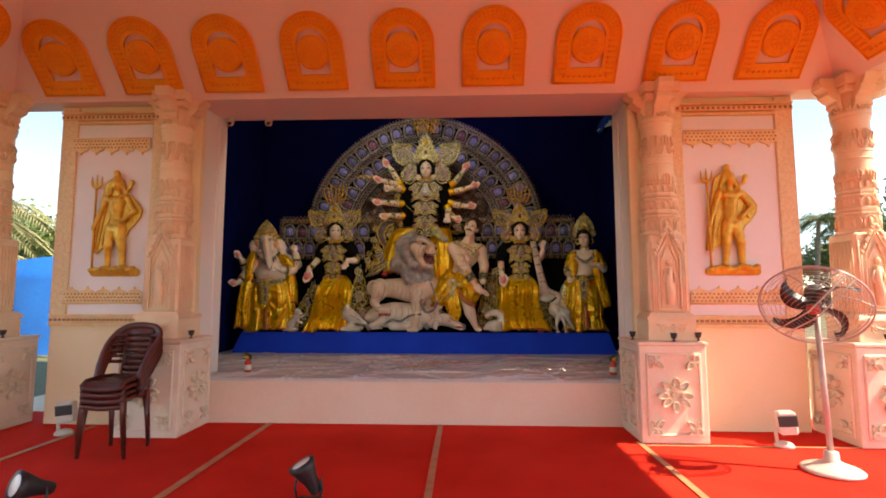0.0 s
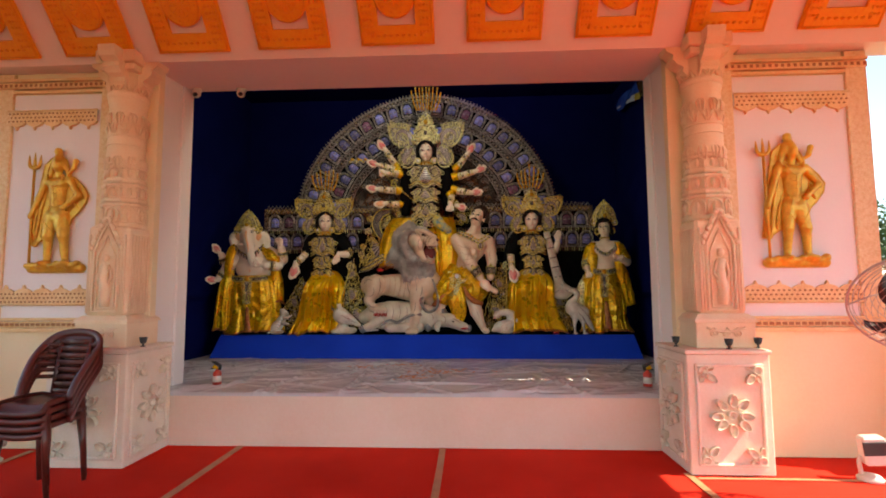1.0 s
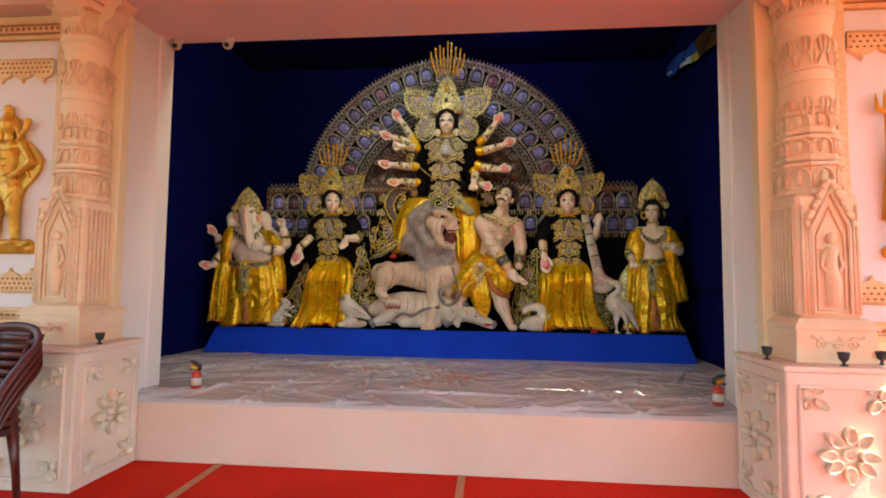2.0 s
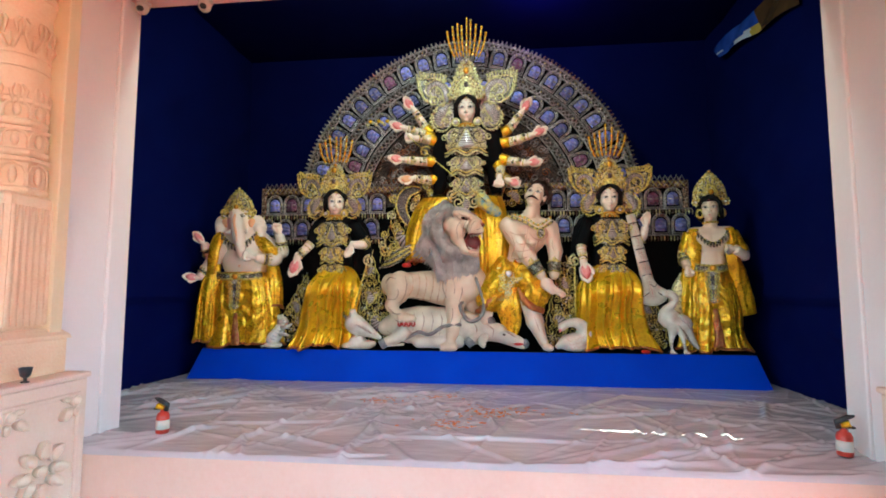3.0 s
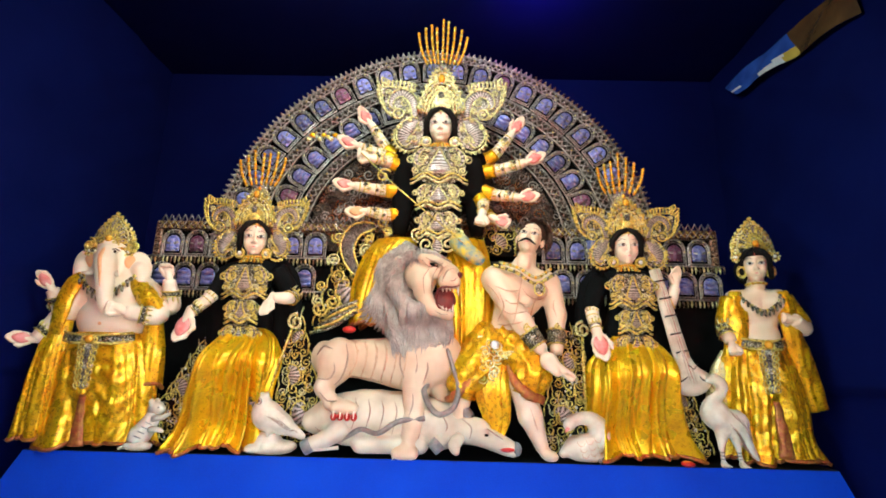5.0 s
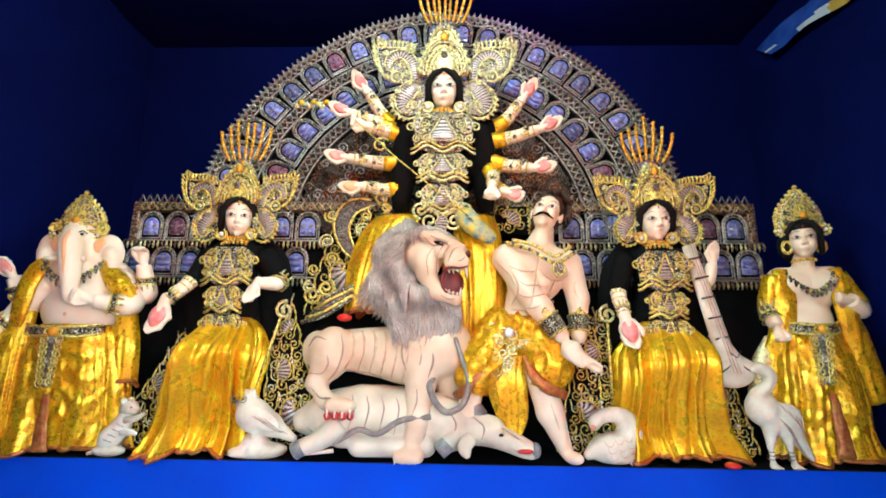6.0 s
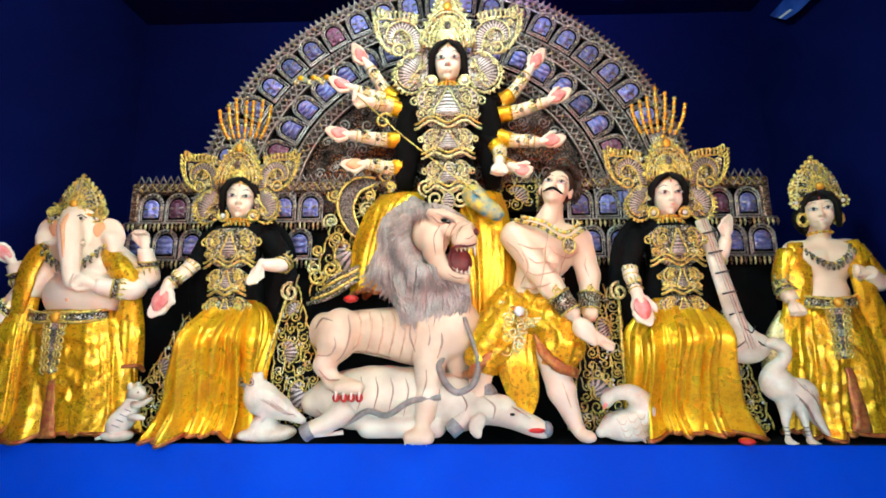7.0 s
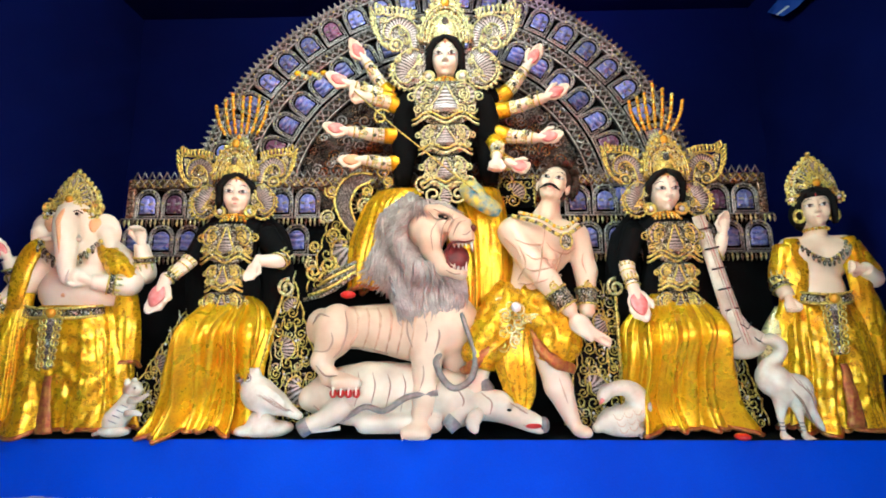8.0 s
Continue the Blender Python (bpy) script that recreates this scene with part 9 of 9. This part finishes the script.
def fan():
    ob = empty("pedestal_fan", (3.25, 4.31, 0.0), "tall pedestal fan with dark curved blades and wire cage", "fan")
    hub = Vector((-0.1, -0.07, 1.2))
    n = Vector((-0.48, -0.62, -0.55)).normalized()
    f = Form()
    f.lathe((0, 0, 0.004), [(0.195, 0), (0.197, 0.014), (0.18, 0.026), (0.09, 0.058), (0.05, 0.08), (0.045, 0.14), (0.03, 0.145)], OFFWHITE, 32)
    f.part("base", ob, "round off-white metal base")
    f = Form()
    top = hub - n * 0.2
    f.tube([(0, 0, 0.1), (top.x * 0.5, top.y * 0.5, 0.6), (top.x, top.y, top.z - 0.04)], 0.021, METAL_GREY, 12)
    f.part("pole", ob)
    f = Form()
    f.tube([hub - n * 0.22, hub - n * 0.2, hub - n * 0.08, hub - n * 0.05], [0.045, 0.065, 0.07, 0.045], DARK, 16)
    f.tube([hub - n * 0.14 + Vector((0, 0, -0.1)), hub - n * 0.14], 0.034, METAL_GREY, 10)
    f.part("motor", ob)
    u = n.cross(Vector((0, 0, 1))).normalized()
    w = u.cross(n)
    R = 0.345
    for r, d, t in ((R, 0.0, 0.007), (R * 0.97, -0.03, 0.004)):
        f = Form()
        f.ring(hub + n * d, r, t, METAL_GREY, 48, 6, n)
        f.part("rim", ob)
    for k in range(1, 12):
        s = k / 12
        f = Form()
        f.ring(hub - n * (0.17 * (1 - s ** 2)), R * s, 0.0022, METAL_GREY, 40, 4, n)
        f.part("cage_wire", ob)
        f = Form()
        f.ring(hub + n * (0.1 * (1 - s ** 2)), R * s, 0.0016, METAL_GREY, 40, 4, n)
        f.part("cage_wire", ob)
    for k in range(6):
        a = 2 * math.pi * k / 6
        d = u * math.cos(a) + w * math.sin(a)
        f = Form()
        f.tube([hub - n * 0.17 + d * 0.05, hub - n * 0.1 + d * R * 0.65, hub + d * R], 0.005, METAL_GREY, 5)
        f.part("spoke", ob)
    for s in (-1, 1):
        a = radians(132)
        d, e = u * math.cos(a) + w * math.sin(a), u * -math.sin(a) + w * math.cos(a)
        f = Form()
        f.tube([hub + d * R + e * 0.03 * s, hub + n * 0.1 + e * 0.035 * s, hub - d * R + e * 0.03 * s], 0.006, OFFWHITE, 6)
        f.part("strut", ob, "white wire strut")
    for k in range(4):
        f = Form()
        a0 = radians(20 + 90 * k)
        rows = []
        for i in range(11):
            t = i / 10
            a = a0 + 0.75 * t * t
            r = 0.05 + 0.25 * t
            half = 0.045 * math.sin(math.pi * min(1, 0.18 + 0.82 * t) ** 1.0) + 0.006
            d, e = u * math.cos(a) + w * math.sin(a), u * -math.sin(a) + w * math.cos(a)
            c = hub + d * r
            tw = n * 0.03
            rows.append([c - e * half + tw, c + n * 0.006, c + e * half - tw, c - n * 0.004])
        f.rings(rows, DARK)
        f.part("blade", ob, "dark curved fan blade")
    f = Form()
    f.ball(hub + n * 0.03, (0.05, 0.04, 0.045), RED_CAP, 16, 10)
    f.tube([hub - n * 0.05, hub + n * 0.03], [0.045, 0.055], DARK, 16)
    f.part("hub_cap", ob, "red plastic hub cap")
    return ob


fan()


def floor_flood(x, y, turn, label):
    ob = empty("floodlight", (x, y, 0.001), label, "floodlight", "small white floodlights by the walls")
    ob.rotation_euler = (0, 0, radians(turn))
    f = Form()
    f.lathe((0, 0, 0), [(0.075, 0), (0.078, 0.015), (0.06, 0.035), (0.03, 0.045)], OFFWHITE, 18)
    f.part("base", ob)
    f = Form()
    f.tube([(-0.05, 0, 0.03), (-0.06, 0.0, 0.12), (-0.045, 0, 0.16)], 0.014, OFFWHITE, 8)
    f.part("bracket", ob)
    f = Form()
    m = Matrix.Translation((0.02, -0.01, 0.2)) @ Matrix.Rotation(radians(-6), 4, "Y")
    f.box((-0.07, -0.05, -0.09), (0.07, 0.05, 0.1), OFFWHITE, 0.015, m)
    f.part("housing", ob)
    f = Form()
    f.box((-0.072, -0.056, -0.02), (0.072, -0.04, 0.07), DARK, 0.004, m)
    f.part("black_front", ob, "black front band")


floor_flood(-3.13, 5.02, 8, "small white floodlight with a black band on the carpet")
floor_flood(3.28, 4.9, -12, "small white floodlight with a black band in the sun")


def par_lamp(x, y, aim, label):
    ob = empty("stage_lamp", (x, y, 0.001), label, "stage lamp", "black lamps on the carpet")
    f = Form()
    f.box((-0.07, -0.05, 0), (0.07, 0.05, 0.02), DARK, 0.005)
    for s in (-1, 1):
        f.tube([(0.07 * s, 0, 0.01), (0.085 * s, 0, 0.08), (0.075 * s, 0, 0.15)], 0.008, DARK, 6)
    f.part("yoke", ob)
    d = Vector(aim).normalized()
    c = Vector((0, 0, 0.15))
    f = Form()
    f.tube([c - d * 0.11, c - d * 0.1, c - d * 0.02, c + d * 0.06, c + d * 0.1, c + d * 0.1, c + d * 0.08], [0.026, 0.036, 0.046, 0.074, 0.085, 0.074, 0.07], DARK, 20, cap=True)
    f.part("can", ob)
    f = Form()
    f.tube([c + d * 0.078, c + d * 0.094, c + d * 0.102], [0.071, 0.071, 0.055], LENS, 20)
    f.part("lens", ob, "milky white lens")


par_lamp(-0.4, 3.62, (-0.48, -0.14, 0.9), "black stage lamp standing on the red carpet")
par_lamp(-1.98, 3.4, (-0.45, -0.8, 0.36), "black stage lamp with white lens on the carpet")


def uplight():
    ob = empty("uplight", (0, 0, 0), "tiny black spotlight on a pedestal's edge", "uplight", "tiny black spotlights on the pedestals")
    f = Form()
    f.tube([(0, 0, 0), (0, 0, 0.035)], 0.008, DARK, 6)
    f.box((-0.016, -0.012, 0), (0.016, 0.012, 0.008), DARK, 0.002)
    f.part("stem", ob)
    f = Form()
    f.lathe((0, 0, 0.025), [(0.012, 0), (0.022, 0.01), (0.03, 0.05), (0.024, 0.05), (0.018, 0.02)], DARK, 12)
    f.part("cup", ob)
    return ob


up = uplight()
spots = [(-2.03, 5.13), (-2.32, 4.98), (-2.6, 5.0), (2.13, 5.16), (2.43, 4.98), (2.68, 5.06), (3.93, 5.1), (4.2, 4.9), (-3.87, 5.1), (-4.1, 4.9)]
for k, (x, y) in enumerate(spots):
    m = Matrix.Translation((x, y, 0.871)) @ Matrix.Rotation(0.8 * k, 4, "Z")
    if k == 0:
        up.matrix_basis = m
    else:
        copy_thing(up, m)


def extinguisher(x, y, turn):
    ob = empty("extinguisher", (x, y, 0.455), "small red spray extinguisher with black nozzle on the stage", "extinguisher", "small red extinguishers on the stage")
    ob.rotation_euler = (0, 0, radians(turn))
    f = Form()
    f.lathe((0, 0, 0), [(0.036, 0), (0.038, 0.006), (0.038, 0.1), (0.03, 0.12), (0.016, 0.128), (0.014, 0.14)], RED_CAP, 18)
    f.part("bottle", ob)
    f = Form()
    f.lathe((0, 0, 0.025), [(0.0385, 0), (0.0385, 0.055)], OFFWHITE, 18)
    f.part("paper_label", ob, "white paper band")
    f = Form()
    f.tube([(0.02, 0, 0.135), (0.03, -0.005, 0.17), (-0.02, -0.01, 0.2), (-0.05, -0.01, 0.21)], [0.014, 0.016, 0.014, 0.006], DARK, 8)
    f.tube([(-0.02, -0.01, 0.15), (-0.05, -0.015, 0.145)], [0.01, 0.006], DARK, 6)
    f.part("nozzle", ob, "black nozzle with a lever")
    f = Form()
    f.tube([(0.01, -0.012, 0.15), (-0.03, -0.014, 0.165)], [0.012, 0.02], SILK_PLAIN, 6)
    f.part("trigger", ob, "yellow trigger")


extinguisher(-1.76, 5.8, 0)
extinguisher(2.13, 5.8, 150)


def security_camera(x, y):
    ob = empty("security_camera", (x, y, 3.3), "white dome security camera under the lintel", "security camera", "dome cameras under the lintel")
    f = Form()
    f.lathe((0, 0, -0.03), [(0.03, 0), (0.045, 0.006), (0.048, 0.028)], OFFWHITE, 18)
    f.part("mount", ob)
    f = Form()
    f.ball((0, -0.01, -0.05), (0.042, 0.042, 0.042), OFFWHITE, 16, 10)
    f.part("dome", ob)
    f = Form()
    f.tube([(0.01, -0.035, -0.065), (0.012, -0.055, -0.075)], [0.02, 0.018], DARK, 12)
    f.part("lens", ob, "black lens")


security_camera(-2.1, 5.88)
security_camera(-1.66, 5.9)

# orange petals and stains on the stage sheet
MARIGOLD = surface("orange_marigold_petals", (0.62, 0.2, 0.03), (0.45, 0.12, 0.02), 60, 0.6, 0, 0.2, 90)
f = Form()
rng = random.Random(5)
for cx, cy, n, r in ((-0.62, 6.75, 26, 0.13), (0.25, 6.45, 60, 0.2), (-0.02, 6.1, 34, 0.16), (-0.15, 6.9, 14, 0.15), (0.55, 6.5, 14, 0.2)):
    for i in range(n):
        x, y = rng.gauss(cx, r * 0.7), rng.gauss(cy, r * 0.4)
        a, L = rng.uniform(0, 6.28), rng.uniform(0.008, 0.024)
        f.plate([(-L, -0.003), (0, -0.006), (L, -0.002), (L * 0.9, 0.004), (0, 0.006), (-L * 0.8, 0.004)], 0.003, MARIGOLD, Matrix.Translation((x, y, 0.475)) @ Matrix.Rotation(a, 4, "Z") @ Matrix.Rotation(rng.uniform(-0.4, 0.4), 4, "X"))
f.thing("petals", "scattered orange flower petals on the plastic sheet", "petals", kind="stuff", origin=(0, 6.4, 0.46))


# ---- outside: trees, palms, tarpaulin ----
LEAF = surface("green_foliage", (0.07, 0.12, 0.022), (0.12, 0.16, 0.04), 3, 0.6, 0, 0.2, 40, 0.4)
FROND = surface("palm_frond_green", (0.09, 0.13, 0.03), (0.16, 0.17, 0.06), 3, 0.55, 0, 0.2, 40, 0.3)
FROND_PALE = surface("dry_pale_frond", (0.3, 0.28, 0.14), (0.22, 0.22, 0.1), 3, 0.55, 0, 0.2, 40, 0.3)
BARK = surface("grey_brown_bark", (0.18, 0.14, 0.1), (0.1, 0.08, 0.06), 6, 0.9, 0, 0.6, 30, 0.4)
TARP = surface("blue_tarpaulin", (0.008, 0.14, 0.5), (0.006, 0.11, 0.42), 1.2, 0.45, 0, 0.3, 12, 0.15)


def palm(x, y, h, r, seed, mat, label, lean=0.5):
    ob = empty("palm_tree", (x, y, -0.06), label, "palm tree")
    rng = random.Random(seed)
    f = Form()
    path = smooth_path([(0, 0, 0), (lean * 0.3, 0, h * 0.4), (lean, 0, h)], 14)
    f.tube(path, [0.22 - 0.1 * i / 14 + 0.012 * (i % 2) for i in range(15)], BARK, 10)
    f.part("trunk", ob)
    f = Form()
    top = path[-1]
    for k in range(26):
        a = 2.4 * k + rng.uniform(-0.2, 0.2)
        e = rng.uniform(-0.5, 1.0)
        d = Vector((math.cos(a), math.sin(a), 0))
        L = r * rng.uniform(0.8, 1.1)
        mid = [top + d * L * t + Vector((0, 0, L * (e * t - (0.55 + 0.3 * e) * t * t * 1.2))) for t in [i / 14 for i in range(15)]]
        f.tube(mid, [0.03 - 0.0018 * i for i in range(15)], mat, 4)
        side = d.cross(Vector((0, 0, 1)))
        for i in range(1, 15):
            for s in (-1, 1):
                for q in (0, 0.5):
                    p = mid[i].lerp(mid[i - 1], q)
                    w = L * 0.24 * math.sin(math.pi * (0.12 + 0.8 * i / 15))
                    b = p + side * s * w + d * w * 0.5 + Vector((0, 0, -w * rng.uniform(0.4, 0.9)))
                    o = d * 0.035
                    f.add([p - o, p + o, b], [(0, 1, 2)], mat, False)
    tagged(f.part("crown", ob), kind="")


def tree(x, y, h, r, seed, label):
    ob = empty("tree", (x, y, -0.06), label, "tree")
    rng = random.Random(seed)
    f = Form()
    f.tube([(0, 0, 0), (0.1, 0, h * 0.3), (0, 0.1, h * 0.6)], [0.25, 0.2, 0.1], BARK, 8)
    for k in range(7):
        a = k * 0.9
        f.tube([(0.05, 0, h * 0.3), (r * 0.4 * math.cos(a), r * 0.4 * math.sin(a), h * 0.55), (r * 0.7 * math.cos(a), r * 0.7 * math.sin(a), h * 0.75)], [0.11, 0.07, 0.02], BARK, 6)
    f.part("trunk", ob)
    f = Form()
    lumps = [(rng.uniform(-r, r) * 0.75, rng.uniform(-r, r) * 0.75, h * rng.uniform(0.45, 0.92), r * rng.uniform(0.28, 0.45)) for _ in range(22)]
    for lx, ly, lz, lr in lumps:
        for i in range(130):
            d = Vector((rng.gauss(0, 1), rng.gauss(0, 1), rng.gauss(0, 1))).normalized()
            p = Vector((lx, ly, lz)) + d * lr * rng.uniform(0.6, 1.1)
            u = d.orthogonal().normalized() * rng.uniform(0.1, 0.2)
            v = d.cross(u).normalized() * rng.uniform(0.06, 0.12) + d * 0.06
            f.add([p - u, p + v, p + u, p - v], [(0, 1, 2, 3)], LEAF, False)
    f.part("crown", ob)


palm(26.4, 38, 7.0, 2.3, 1, FROND, "tall dark green palm beyond the hall's open side")
palm(30.2, 41, 7.3, 2.3, 2, FROND, "dark green palm beyond the hall's open side")
palm(-18.6, 19, 4.6, 3.2, 3, FROND_PALE, "pale drooping palm beyond the hall's open side", -0.3)
palm(-17.0, 17, 2.4, 2.4, 6, FROND_PALE, "low pale palm behind a blue tarpaulin", 0.2)
for k, (x, y, h, r) in enumerate(((-21, 24, 5.2, 3.2), (-25, 27, 5.6, 3.4), (-29, 30, 6.4, 3.6), (-34, 34, 6.2, 4.0))):
    tree(x, y, h, r, 40 + k, "leafy green tree beyond the hall")
for k in range(7):
    tree(25.5 + 3.6 * k, 42 - 1.2 * k, 4.9 + 0.9 * (k % 3) + 0.7 * k, 3.2, 60 + k, "leafy green tree beyond the hall")
tree(14.5, 13.5, 4.6, 2.0, 77, "bright leafy tree just outside the hall")


def tarp_fn(u, v):
    x = -11.6 + 3.4 * u
    z = 0.0 + 2.05 * v
    return (x, 10.6 + 0.35 * u + 0.12 * math.sin(6 * u + 2 * v) + 0.06 * math.sin(13 * u) + (0.35 * (v - 0.82) / 0.18 if v > 0.82 else 0), z + 0.06 * u * v + 0.05 * math.sin(9 * u) * v)


f = sheet("tarpaulin", tarp_fn, 40, 20, TARP)
f.thing("tarpaulin", "hanging bright blue tarpaulin wall outside the hall", "tarpaulin", origin=(-10, 10.7, 0))
